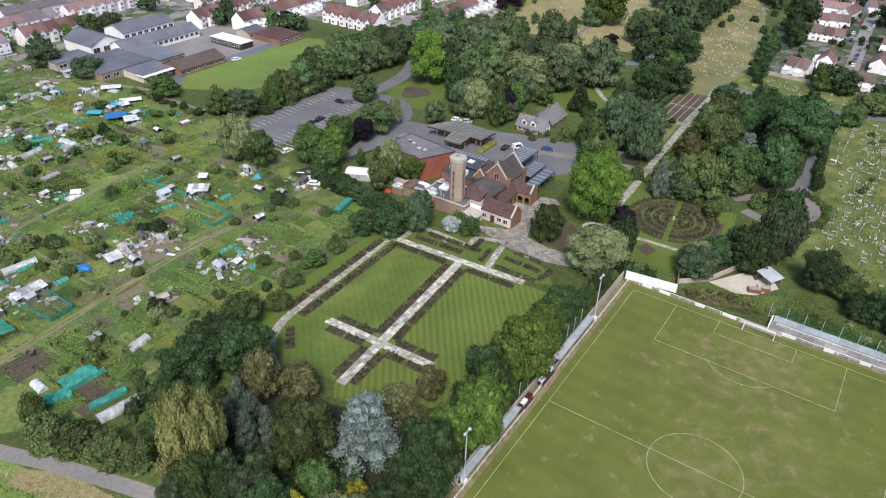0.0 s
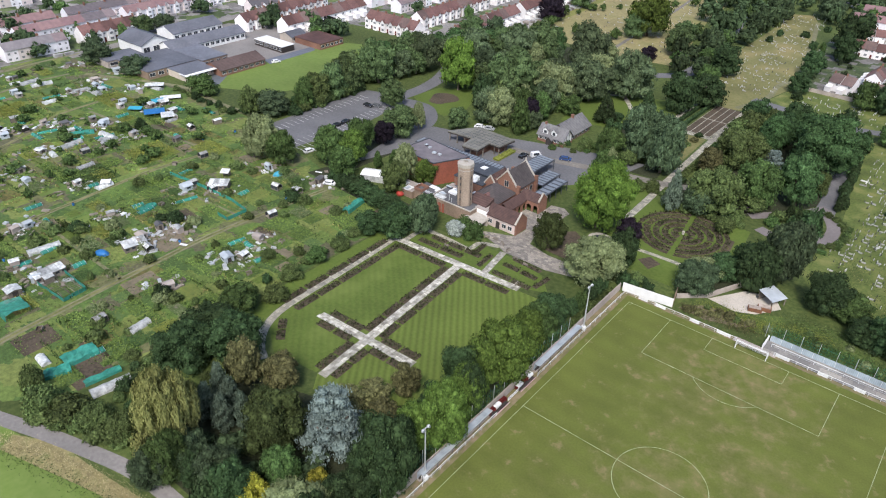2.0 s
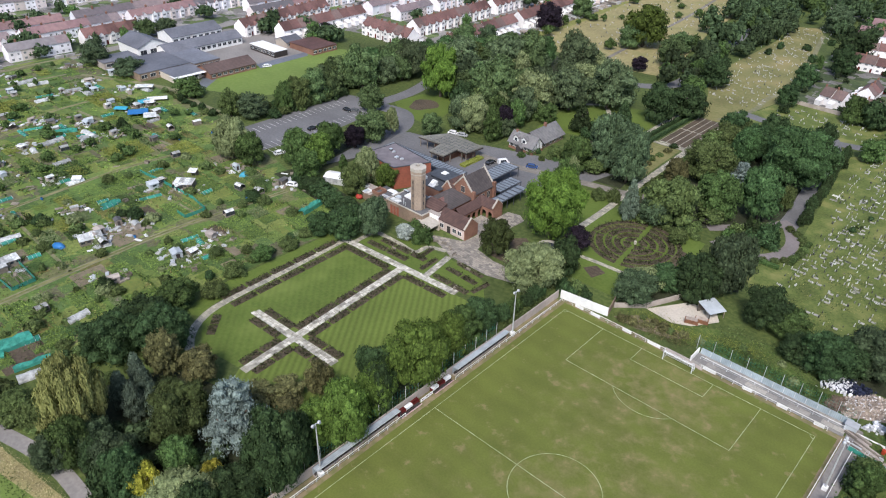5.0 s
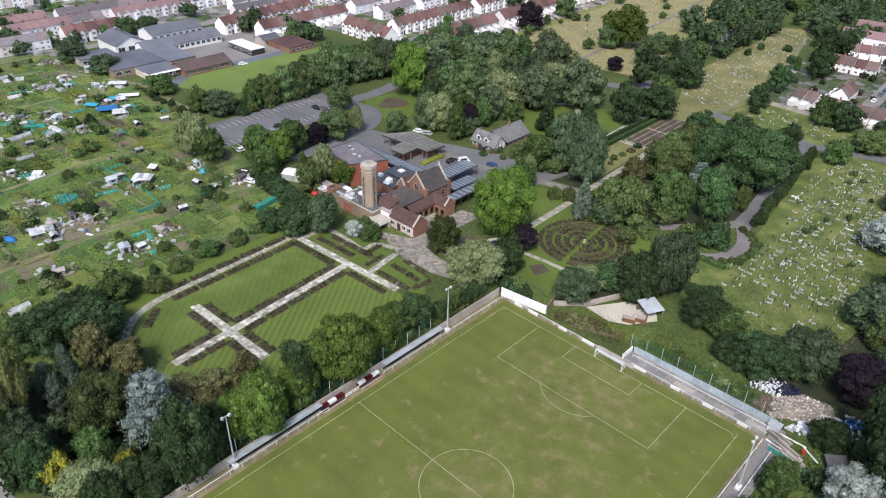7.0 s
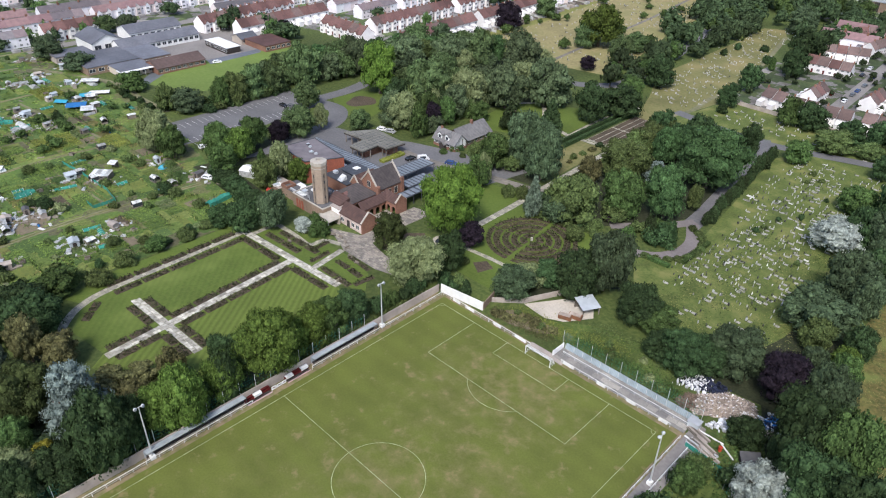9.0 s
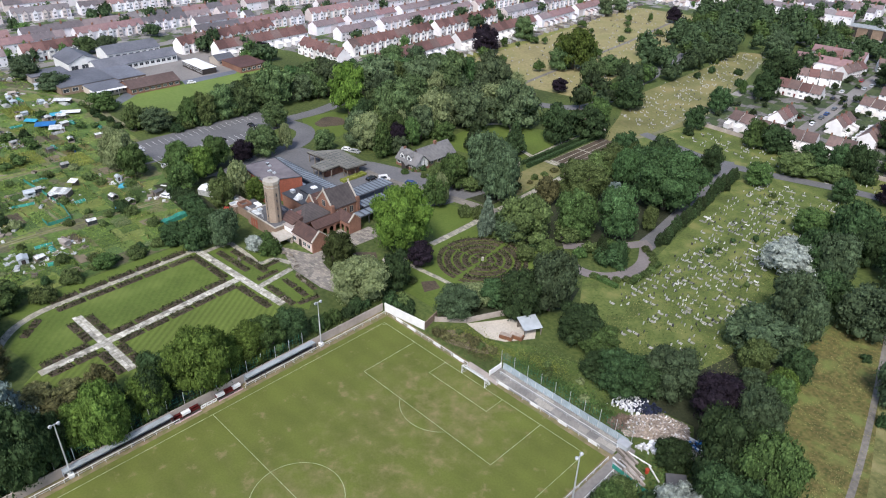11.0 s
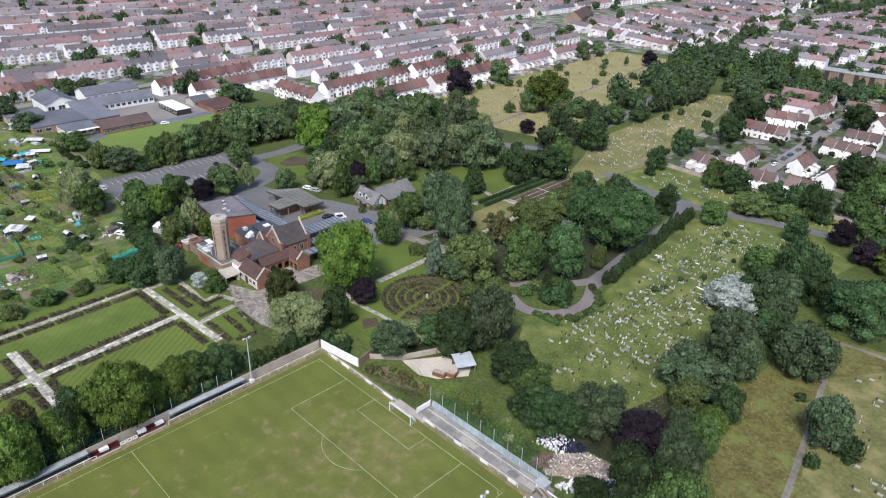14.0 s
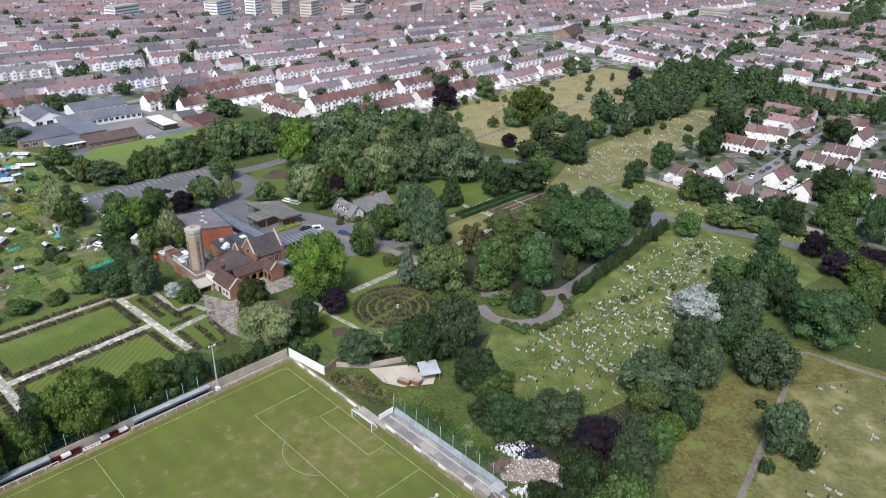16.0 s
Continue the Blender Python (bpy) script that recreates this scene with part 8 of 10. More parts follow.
def shelter(x, y, w, d, h, turn, material, label):
    """A sloping sheet roof on posts with a boarded back."""
    b = thing("plot_shelter", x, y, label, "shelter", "allotment shelters", 0.02, turn)
    part("roof", Geo().face((-w / 2, -d / 2, h), (w / 2, -d / 2, h), (w / 2, d / 2, h + 0.5), (-w / 2, d / 2, h + 0.5)).face((-w / 2, d / 2, h + 0.44), (w / 2, d / 2, h + 0.44), (w / 2, -d / 2, h - 0.06), (-w / 2, -d / 2, h - 0.06)).beam((-w / 2, -d / 2, h - 0.03), (w / 2, -d / 2, h - 0.03), 0.07), M[material], b)
    for u in (-w / 2 + 0.1, 0, w / 2 - 0.1):
        part("post", Geo().rod(u, -d / 2 + 0.1, 0, h - 0.05, 0.05, 6), M["timber"], b)
    part("back_board", Geo().box(-w / 2 + 0.1, d / 2 - 0.15, 0, w / 2 - 0.1, d / 2 - 0.07, h + 0.4), M["timber"], b)


COVERS = (
    (-236.3, -13.2, 8.0, 4.6, 1.8, 60, "blue_tarp", "shelter roofed with a bright blue tarpaulin"), (-229.8, -11.4, 5.0, 4.6, 1.7, 62, "sheet_plastic", "shelter roofed with clear pale sheets"),
    (-247.1, -5.0, 5.0, 3.2, 1.4, 70, "cyan_tarp", "low shelter under a turquoise sheet"), (-244.6, -3.6, 3.4, 3.0, 1.6, 70, "bags_pale", "low shelter under a white sheet"),
    (-247.9, 1.3, 8.5, 2.6, 1.0, 58, "bags_pale", "long low row under white fleece"), (-246.6, -15.7, 5.5, 2.4, 1.2, 40, "cyan_tarp", "narrow shelter under a turquoise sheet"),
    (-265.0, 4.2, 8.0, 3.0, 1.6, 50, "sheet_plastic", "long shelter under pale green sheets"), (-170.1, -26.8, 3.0, 2.6, 2.0, 35, "bags_pale", "small shelter with a bright white roof"),
    (-225.5, -40.2, 4.2, 2.6, 1.5, 30, "sheet_plastic", "patched shelter of pale sheets"), (-193.7, -57.0, 3.2, 2.2, 1.4, 48, "bags_pale", "low shelter of white boards"),
)
for x, y, w, d, h, turn, material, label in COVERS:
    shelter(x, y, w, d, h, turn, material, label)


# plots: dug soil, mown patches and standing crops
CROPS = {}


def crop(kind, x, y, w, d):
    """A planted patch, w by d metres, with low leaves over dug soil."""
    if kind not in CROPS:
        rng = np.random.default_rng(len(CROPS) + 40)
        p = thing("vegetable_patch", 0, 0, {"crop": "bright green leafy vegetable patch", "crop_yellow": "yellow-flowering patch of tall weeds", "mid": "dense green potato rows on an allotment", "dull": "dry brown seeding crop on an allotment", "pale": "pale green vegetable rows on an allotment"}[kind], "vegetable patch", "allotment plots")
        part("soil", Geo().box(-0.5, -0.5, -0.02, 0.5, 0.5, 0.06), M["allotment_yellow" if kind == "crop_yellow" else "soil" if kind == "dull" else "allotment_dark"], p)
        n = 420
        rows_ = rng.integers(0, 7, n)
        pos = np.stack([(rows_ + 0.5) / 7 - 0.5 + rng.normal(0, 0.035, n), rng.uniform(-0.5, 0.5, n), rng.uniform(0.1, 0.7, n)], 1)
        me = card_mesh("leaves", pos, rng.normal(0, 0.4, (n, 3)) + np.array([0, 0, 1]), 0.034, M[kind], rng)
        part("leaves", me, None, p)
        CROPS[kind] = p
        p.matrix_basis = pose(x, y, 0.03) @ Matrix.Diagonal((w, d, 1, 1))
        return p
    first = CROPS[kind]
    return copy_thing(first, pose(x, y, 0.03) @ Matrix.Diagonal((w / first.scale.x, d / first.scale.y, 1, 1)))


COLUMNS = ((-136, -110), (-187, -143.5), (-244, -195), (-300, -268), (-331, -313))
taken = 0
for c, (x0, x1) in enumerate(COLUMNS):
    y = -112 + 4 * c
    while y < (-8 if c < 3 else 0):
        d = al.uniform(6, 9.5)
        x = x0 + 0.5
        while x < x1 - 3:
            w = al.uniform(4.0, 12.0)
            w = min(w, x1 - x - 0.5)
            dd = d * al.uniform(0.55, 0.95)
            cx, cy = x + w / 2, y + dd / 2
            k = al.random()
            if k < 0.50:
                crop(al.choice(("crop", "crop", "crop", "crop_yellow", "mid", "pale", "crop")), cx, cy, w - 0.8, dd - 0.8)
            elif k < 0.92:
                taken += 1
                mk = al.choice(("soil", "pale_soil", "field_grass", "lawn", "dry_grass", "cemetery_grass", "allotment_dark", "allotment_dark", "allotment_yellow", "allotment_yellow"))
                q = [(cx + (w / 2 - 0.5) * sx * al.uniform(0.85, 1), cy + (dd / 2 - 0.4) * sy * al.uniform(0.85, 1)) for sx, sy in ((-1, -1), (1, -1), (1, 1), (-1, 1))]
                tagged(part("plot", Geo().prism(q, -0.03, 0.045), M[mk]), {"soil": "freshly dug dark allotment soil", "pale_soil": "dry bare allotment soil"}.get(mk, "mown grass allotment plot"), "plot", "allotment plots", "structure")
            x += w
        y += d
for x, y, w, d, m in ((-150, -63, 11, 9, "pale_soil"), (-113.5, -105.5, 11, 9, "soil"), (-137, -76, 5, 8, "dry_grass"), (-176, -11, 7, 7, "pale_soil"), (-119, -45.5, 8, 5, "pale_soil"), (-120.6, -98, 7, 5, "dry_grass"), (-132, -108, 8, 9, "soil")):
    tagged(part("plot", Geo().box(x - w / 2, y - d / 2, -0.03, x + w / 2, y + d / 2, 0.07), M[m]), "bare dug allotment plot", "plot", "allotment plots", "structure")
for k in range(10):
    x, y = al.uniform(-338, -196), al.uniform(-90, 0)
    shed(x, y) if k % 2 else put(al.choice(("net", "frame", "tunnel", "net")), x, y)


# rank weeds and grass tufts over the whole allotments
def weeds(name, x0, y0, x1, y1, n, material, seed, size, label):
    rng = np.random.default_rng(seed)
    c = rng.uniform((x0, y0), (x1, y1), (n // 12, 2))
    at = c[rng.integers(0, len(c), n)] + rng.normal(0, 0.9, (n, 2))
    for lane in LANES:
        for (ax, ay), (bx, by) in zip(lane, lane[1:]):
            u = np.clip(((at[:, 0] - ax) * (bx - ax) + (at[:, 1] - ay) * (by - ay)) / ((bx - ax) ** 2 + (by - ay) ** 2), 0, 1)
            at = at[np.hypot(at[:, 0] - ax - u * (bx - ax), at[:, 1] - ay - u * (by - ay)) > 1.5]
    n = len(at)
    pos = np.stack([at[:, 0], at[:, 1], rng.uniform(0.03, 0.28, n)], 1)
    tagged(part(name, card_mesh(name, pos, rng.normal(0, 0.3, (n, 3)) + np.array([0, 0, 1]), size, M[material], rng, loose=0.3), None), label, "weeds", "", "stuff")


def plot_edges(name, n, material, seed, size, tall, label):
    """Ragged lines of weeds along the straight edges of the plots."""
    rng = np.random.default_rng(seed)
    spots = []
    for x0, x1 in COLUMNS[:4]:
        for y in np.arange(-108, -8, 7.6) + rng.uniform(-2, 2):
            a, b = sorted(rng.uniform(x0, x1, 2))
            k = int((b - a) * n)
            spots.append(np.stack([rng.uniform(a, b, k), y + rng.normal(0, 0.28, k)], 1))
        for x in np.arange(x0 + 4, x1 - 3, 9.5) + rng.uniform(-2, 2):
            a = rng.uniform(-108, -24)
            k = int(14 * n)
            spots.append(np.stack([x + rng.normal(0, 0.28, k), rng.uniform(a, a + 14, k)], 1))
    at = np.concatenate(spots)
    pos = np.stack([at[:, 0], at[:, 1], rng.uniform(0.05, tall, len(at))], 1)
    tagged(part(name, card_mesh(name, pos, rng.normal(0, 0.8, (len(at), 3)) + np.array([0, 0, 1]), size, M[material], rng, hang=0.8), None), label, "weeds", "", "stuff")


plot_edges("edge_straw", 4, "straw_tuft", 61, 0.16, 0.8, "straw-coloured grass along the plot edges")
plot_edges("edge_weeds", 4, "crop", 62, 0.17, 0.8, "bright green weeds along the plot edges")
plot_edges("edge_shade", 4, "mid", 63, 0.18, 1.1, "dark green weeds along the plot edges")


def fringe(name, line, width, n, material, seed, size, tall, label):
    """Grass and weeds in a ragged band along a line of points."""
    rng = np.random.default_rng(seed)
    line = np.array(line, float)
    seg = np.linalg.norm(np.diff(line, axis=0), axis=1)
    k = rng.choice(len(seg), n, p=seg / seg.sum())
    at = line[k] + (line[k + 1] - line[k]) * rng.uniform(0, 1, (n, 1)) + rng.normal(0, width / 2, (n, 2))
    pos = np.stack([at[:, 0], at[:, 1], rng.uniform(0.05, tall, n)], 1)
    tagged(part(name, card_mesh(name, pos, rng.normal(0, 0.8, (n, 3)) + np.array([0, 0, 1]), size, M[material], rng, hang=0.8), None), label, "weeds", "", "stuff")


fringe("verge_straw", ((-112, -129), (-104, -125.6), (-90, -120.6), (-76, -117.6), (-64, -116.4)), 2.0, 8000, "verge_straw", 61, 0.05, 0.3, "tall straw-coloured grass along the lane")
fringe("verge_green", ((-112, -131.2), (-104, -128.4), (-88, -123), (-70, -119.4)), 2.4, 1500, "mid", 62, 0.09, 0.25, "green weeds among the straw along the lane")
fringe("wall_weeds", ((-38.4, -106), (-38.2, -60), (-38, -20), (-38, 2)), 1.0, 3800, "wood_light", 63, 0.20, 1.2, "rank weeds behind the pitch wall")
fringe("goal_scrub", ((-20, 7.5), (-10, 7.8), (-2, 8.6)), 2.6, 2600, "dull", 64, 0.09, 0.6, "dry brown scrub behind the goal")
fringe("goal_grass", ((-16, 11.5), (-6, 12.5), (2, 14), (12, 18)), 3.6, 5200, "crop_yellow", 65, 0.07, 0.4, "rank yellow-green grass behind the goal")
fringe("net_brambles", ((2, 12.6), (12, 13.2), (24, 13.4), (30, 13)), 2.4, 4200, "mid", 66, 0.11, 1.0, "dark green brambles along the ball-stop net")
weeds("weeds", -188, -114, -109, -8, 17000, "crop", 71, 0.13, "rank bright green weeds over the allotments")
weeds("dark_weeds", -188, -114, -109, -8, 5500, "mid", 72, 0.18, "rank dark green weeds over the allotments")
weeds("dry_weeds", -188, -114, -109, -8, 1400, "dull", 73, 0.16, "dry brown weeds over the allotments")
weeds("far_weeds", -330, -110, -188, 4, 9000, "crop", 74, 0.30, "rank green weeds over the farther allotments")
weeds("far_dark_weeds", -330, -110, -188, 4, 3000, "mid", 75, 0.40, "dark green weeds over the farther allotments")
weeds("yellow_weeds", -330, -110, -112, 0, 6000, "crop_yellow", 76, 0.14, "yellow-flowering weeds over the allotments")
weeds("tip_weeds", 2, 11, 27, 24, 2600, "wood_light", 77, 0.18, "rank green grass behind the terrace")


weeds("tip_brambles", 40, -30, 62, 12, 3500, "mid", 82, 0.24, "brambles beside the rubbish tip")
weeds("meadow_tufts", 52, 10, 76, 92, 7000, "straw_tuft", 78, 0.08, "dry seeding grass in the meadow")
weeds("cemetery_tufts", 5, 34, 48, 100, 5000, "straw_tuft", 91, 0.09, "straw-coloured tufts between the graves")
weeds("cemetery_weeds", 5, 34, 48, 100, 4200, "mid", 92, 0.13, "dark green weeds between the graves")
weeds("meadow_green_tufts", 76, 0, 130, 110, 4000, "straw_tuft", 79, 0.08, "green tufts in the old cemetery")


def clutter(name, n, material, seed, label):
    """Odd boards, pots, sheets and crates lying about the plots."""
    rng = random.Random(seed)
    g = Geo()
    hubs = rng.sample(SHED_SPOTS, min(len(SHED_SPOTS), n // 5))
    for k in range(n):
        cx, cy = hubs[k % len(hubs)]
        x, y, a = cx + rng.gauss(0, 2.8), cy + rng.gauss(0, 2.8), rng.uniform(0, 3.1)
        w, d = rng.uniform(0.3, 1.3), rng.uniform(0.2, 0.7)
        c, s = math.cos(a), math.sin(a)
        z = rng.uniform(0.0, 0.5)
        g.prism([(x + u * c - v * s, y + u * s + v * c) for u, v in ((-w, -d), (w, -d), (w, d), (-w, d))], 0, z + 0.1)
    tagged(part(name, g, M[material]), label, "clutter", "", "stuff")


clutter("pale_clutter", 130, "bags_pale", 91, "pale boards, pots and sheets lying about the plots")
clutter("timber_clutter", 380, "timber", 92, "weathered boards and crates lying about the plots")
clutter("grey_clutter", 220, "galvanised", 93, "grey metal scrap lying about the plots")


# water butts, compost bays and planks scattered between the plots
def make_butt():
    b = thing("water_butt", 0, 0, "blue or black plastic water butt on an allotment", "barrel", "allotment barrels")
    part("barrel", Geo().rod(0, 0, 0, 0.45, 0.32, 10, 0.38).rod(0, 0, 0.45, 0.95, 0.38, 10, 0.32), M["blue_tarp"], b)
    part("lid", Geo().rod(0, 0, 0.95, 1.0, 0.34, 10), M["dark_timber"], b)
    return b


def make_compost():
    b = thing("compost_bay", 0, 0, "wooden pallet compost bay on an allotment", "compost bay", "allotment compost bays")
    part("heap", Geo().prism(rect(-0.7, -0.6, 0.7, 0.6), 0, 0.6), M["soil"], b)
    for y in (-0.65, 0.65):
        part("pallet", Geo().box(-0.75, y - 0.05, 0, 0.75, y + 0.05, 0.95), M["timber"], b)
    part("pallet", Geo().box(-0.8, -0.6, 0, -0.72, 0.6, 0.95), M["timber"], b)
    return b


def make_planks():
    b = thing("plank_pile", 0, 0, "loose pile of pale planks and sheets on an allotment", "planks", "allotment plank piles")
    for k in range(3):
        part("plank", Geo().box(-1.4 + 0.1 * k, -0.5 + 0.2 * k, 0.06 * k, 1.2 + 0.1 * k, -0.3 + 0.2 * k, 0.06 * k + 0.05), M["timber"], b)
    return b


for k in range(36):
    x, y = (al.uniform(-186, -112), al.uniform(-110, -12)) if k % 2 else (al.uniform(-300, -188), al.uniform(-95, 0))
    key, make = (("butt", make_butt), ("compost", make_compost), ("planks", make_planks))[k % 3]
    once(key, make, pose(x, y, 0.03, 0, 0, al.uniform(0, 360)))


# pale sheds and glazed frames crowded on the farther plots
for k in range(26):
    x, y = al.uniform(-322, -222), al.uniform(-78, -2)
    shed(x, y, al.choice((0, 1, 4))) if k % 3 else put(al.choice(("frame", "tunnel", "long")), x, y)


# longer runs of netting and hoops on the farther plots
for k in range(12):
    x, y = (al.uniform(-186, -146), al.uniform(-100, -20)) if k % 2 else (al.uniform(-300, -196), al.uniform(-80, -4))
    put("net", x, y, al.choice((0, 90, 80)) + al.uniform(-8, 8))


def field(kind, x, y, w, d, label, leaves, rows_=9):
    """A large planted plot with leafy rows on it."""
    rng = np.random.default_rng(int(abs(x) * 7 + abs(y)))
    p = thing("vegetable_patch", x, y, label, "vegetable patch", "allotment plots", 0.1)
    part("soil", Geo().box(-w / 2, -d / 2, -0.1, w / 2, d / 2, 0.03), M["allotment_yellow" if kind == "crop_yellow" else "allotment_dark"], p)
    n = int(w * d * 9)
    r = rng.integers(0, rows_, n)
    pos = np.stack([((r + 0.5) / rows_ - 0.5) * w + rng.normal(0, 0.16, n), rng.uniform(-d / 2, d / 2, n), rng.uniform(0.1, leaves, n)], 1)
    part("leaves", card_mesh("leaves", pos, rng.normal(0, 0.4, (n, 3)) + np.array([0, 0, 1]), 0.17, M[kind], rng), None, p)


field("crop", -132, -99, 7.5, 5.5, "lush bright green vegetable plot beside the lane", 0.7)
field("crop", -113.8, -96.5, 8.5, 6, "lush bright green vegetable plot near the trees", 0.7)
field("crop_yellow", -206, -33, 15, 14, "rank yellow-green grass plot on the allotments", 0.6, 30)
field("crop_yellow", -193, -17, 13, 9, "lush yellow-green weedy plot on the allotments", 0.7, 24)
field("crop_yellow", -265, -15, 16, 11, "pale yellow-green grass plot on the allotments", 0.6, 26)
field("crop_yellow", -284, -48, 14, 12, "pale yellow-green grass plot on the allotments", 0.6, 24)
field("crop", -186, -47, 10, 8, "bright green bean rows on the allotments", 0.9, 10)
field("mid", -204, -58, 15, 16, "dark green potato rows on the allotments", 0.5, 16)
field("crop", -178, 0, 10, 9, "tall bright green plants near the car park", 1.2, 12)
field("crop_yellow", -148.5, -103.5, 8, 4.5, "yellow-green grass plot beside the net cage", 0.5, 16)
for x, y, w, d, m, label in ((-134.5, -79, 7, 9, "pale_soil", "pale dusty allotment plot by the lane"), (-121.8, -98.8, 4.4, 3.4, "dry_grass", "dry square of grass by the greenhouse"), (-147.5, -63.5, 9, 6.5, "pale_soil", "bare brown allotment yard")):
    tagged(part("plot", Geo().box(x - w / 2, y - d / 2, -0.03, x + w / 2, y + d / 2, 0.105), M[m]), label, "plot", "allotment plots", "structure")


def long_shed(x, y, length, depth, turn, label):
    """A low lean-to shed patched from pale sheets, with a glazed front."""
    s = thing("patched_shed", x, y, label, "shed", "", 0.02, turn)
    part("wall", Geo().box(-length / 2, -depth / 2, 0, length / 2, depth / 2, 1.7), M["timber"], s)
    n = max(3, int(length / 1.6))
    for i in range(n):
        x0, x1 = -length / 2 - 0.1 + (length + 0.2) * i / n, -length / 2 - 0.1 + (length + 0.2) * (i + 1) / n
        part("roof_sheet", Geo().face((x0, -depth / 2 - 0.2, 1.75 + 0.03 * (i % 2)), (x1, -depth / 2 - 0.2, 1.75 + 0.03 * (i % 2)), (x1, depth / 2 + 0.1, 2.3 + 0.03 * (i % 2)), (x0, depth / 2 + 0.1, 2.3 + 0.03 * (i % 2))), M["sheet_plastic"], s)
        part("window", Geo().box(x0 + 0.4, -depth / 2 - 0.03, 0.8, x1 - 0.3, -depth / 2, 1.4), M["glass"], s)


long_shed(-151.8, -71.0, 6.5, 3.6, 78, "long patched shed with pale sheet roof")
long_shed(-155.6, -93.7, 8.0, 3.0, 90, "long pale-roofed shed inside green netting")
long_shed(-165.0, -33.0, 6.5, 4.0, 40, "low grey shed of weathered boards")
for x, y, t in ((-147.2, -71.5, 20), (-146, -69, 70), (-149, -69.5, 110)):
    b = thing("sheet_pile", x, y, "pile of pale corrugated sheets on the ground", "scrap", "", 0.1, t)
    for k in range(4):
        part("sheet", Geo().box(-1.3 + 0.15 * k, -0.6 + 0.1 * k, 0.05 + 0.12 * k, 1.2 + 0.1 * k, 0.5 + 0.12 * k, 0.10 + 0.12 * k), M["sheet_plastic" if k % 2 else "galvanised"], b)
for x, y, h, r in ((-172.9, -77, 3.4, 3.0), (-125.1, -79, 4.2, 2.6), (-156.5, -55, 3.6, 3.0), (-160, -57.5, 2.6, 2.4), (-140.5, -22.5, 4.2, 3.0), (-227.8, -24, 4.6, 2.6)):
    plant("bush", x, y, h, r, "on the allotments")



# ---- graves ----
gr = random.Random(33)
GRAVES = {}


def make_grave(stone, label, kerb):
    g = thing("headstone", 0, 0, label, "headstone", "graves")
    part("stone", Geo().prism(((-0.32, -0.09), (0.32, -0.09), (0.32, 0.09), (-0.32, 0.09)), 0, 0.9), M[stone], g)
    part("plinth", Geo().box(-0.5, -0.18, -0.02, 0.5, 0.18, 0.16), M[stone], g)
    if kerb:
        k = Geo().box(-0.5, 0.18, -0.02, -0.38, 2.1, 0.14).box(0.38, 0.18, -0.02, 0.5, 2.1, 0.14).box(-0.38, 1.98, -0.02, 0.38, 2.1, 0.14)
        part("kerb", k, M[stone], g)
        part("ledger", Geo().box(-0.38, 0.18, -0.02, 0.38, 1.98, 0.10), M["marble" if kerb == 2 else "grey_stone"], g)
    return g


KINDS = (("marble", "white marble headstone with a kerbed grave", 2), ("marble", "plain white upright headstone on grass", 0), ("grey_stone", "weathered grey headstone with stone kerbs", 1), ("granite", "polished dark granite headstone", 0), ("grey_stone", "weathered grey upright headstone", 0))


def grave(x, y, turn):
    k = gr.choices(range(5), (1.3, 4, 2.2, 3, 6))[0]
    m = pose(x, y, 0.03, gr.uniform(-4, 4), gr.uniform(-3, 3), turn + gr.uniform(-14, 14)) @ Matrix.Scale(gr.uniform(0.5, 0.8), 4)
    if k in GRAVES:
        return copy_thing(GRAVES[k], m)
    GRAVES[k] = make_grave(*KINDS[k])
    GRAVES[k].matrix_basis = pose(x, y, 0.03, 0, 0, turn)
    return GRAVES[k]


def inside(x, y, poly):
    hit = False
    for (x0, y0), (x1, y1) in zip(poly, poly[1:] + poly[:1]):
        if (y0 > y) != (y1 > y) and x < (x1 - x0) * (y - y0) / (y1 - y0) + x0:
            hit = not hit
    return hit


EAST = [(0, 60), (3, 78), (-4, 150), (0, 166), (26, 172), (38, 130), (28, 96), (34, 60), (22, 52), (6, 52)]
made = 0
for i in range(26):
    for j in range(60):
        x, y = -8 + 1.9 * i, 44 + 2.2 * j
        if inside(x, y, EAST) and gr.random() < (0.34 if 62 < y < 150 else 0.22) * (1 if i % 6 else 0.2) and made < 270:
            made += 1
            grave(x + gr.uniform(-0.5, 0.5), y + gr.uniform(-0.6, 0.6), 90)

far_stone, far_dark, far_slab = Geo(), Geo(), Geo()


def far_graves(poly, n, dark=0.25):
    xs, ys = [p[0] for p in poly], [p[1] for p in poly]
    k = 0
    while k < n:
        x, y = round(gr.uniform(min(xs), max(xs)) / 2.0) * 2.0 + gr.uniform(-0.3, 0.3), round(gr.uniform(min(ys), max(ys)) / 2.6) * 2.6 + gr.uniform(-0.4, 0.4)
        if inside(x, y, poly):
            k += 1
            g = far_dark if gr.random() < dark else far_stone
            s = gr.uniform(0.6, 1.0)
            g.box(x - 0.11 * s, y - 0.3 * s, 0, x + 0.11 * s, y + 0.3 * s, gr.uniform(0.4, 0.9))
            if gr.random() < 0.3:
                far_slab.box(x + 0.3, y - 0.42, 0, x + 1.4, y + 0.42, 0.14)


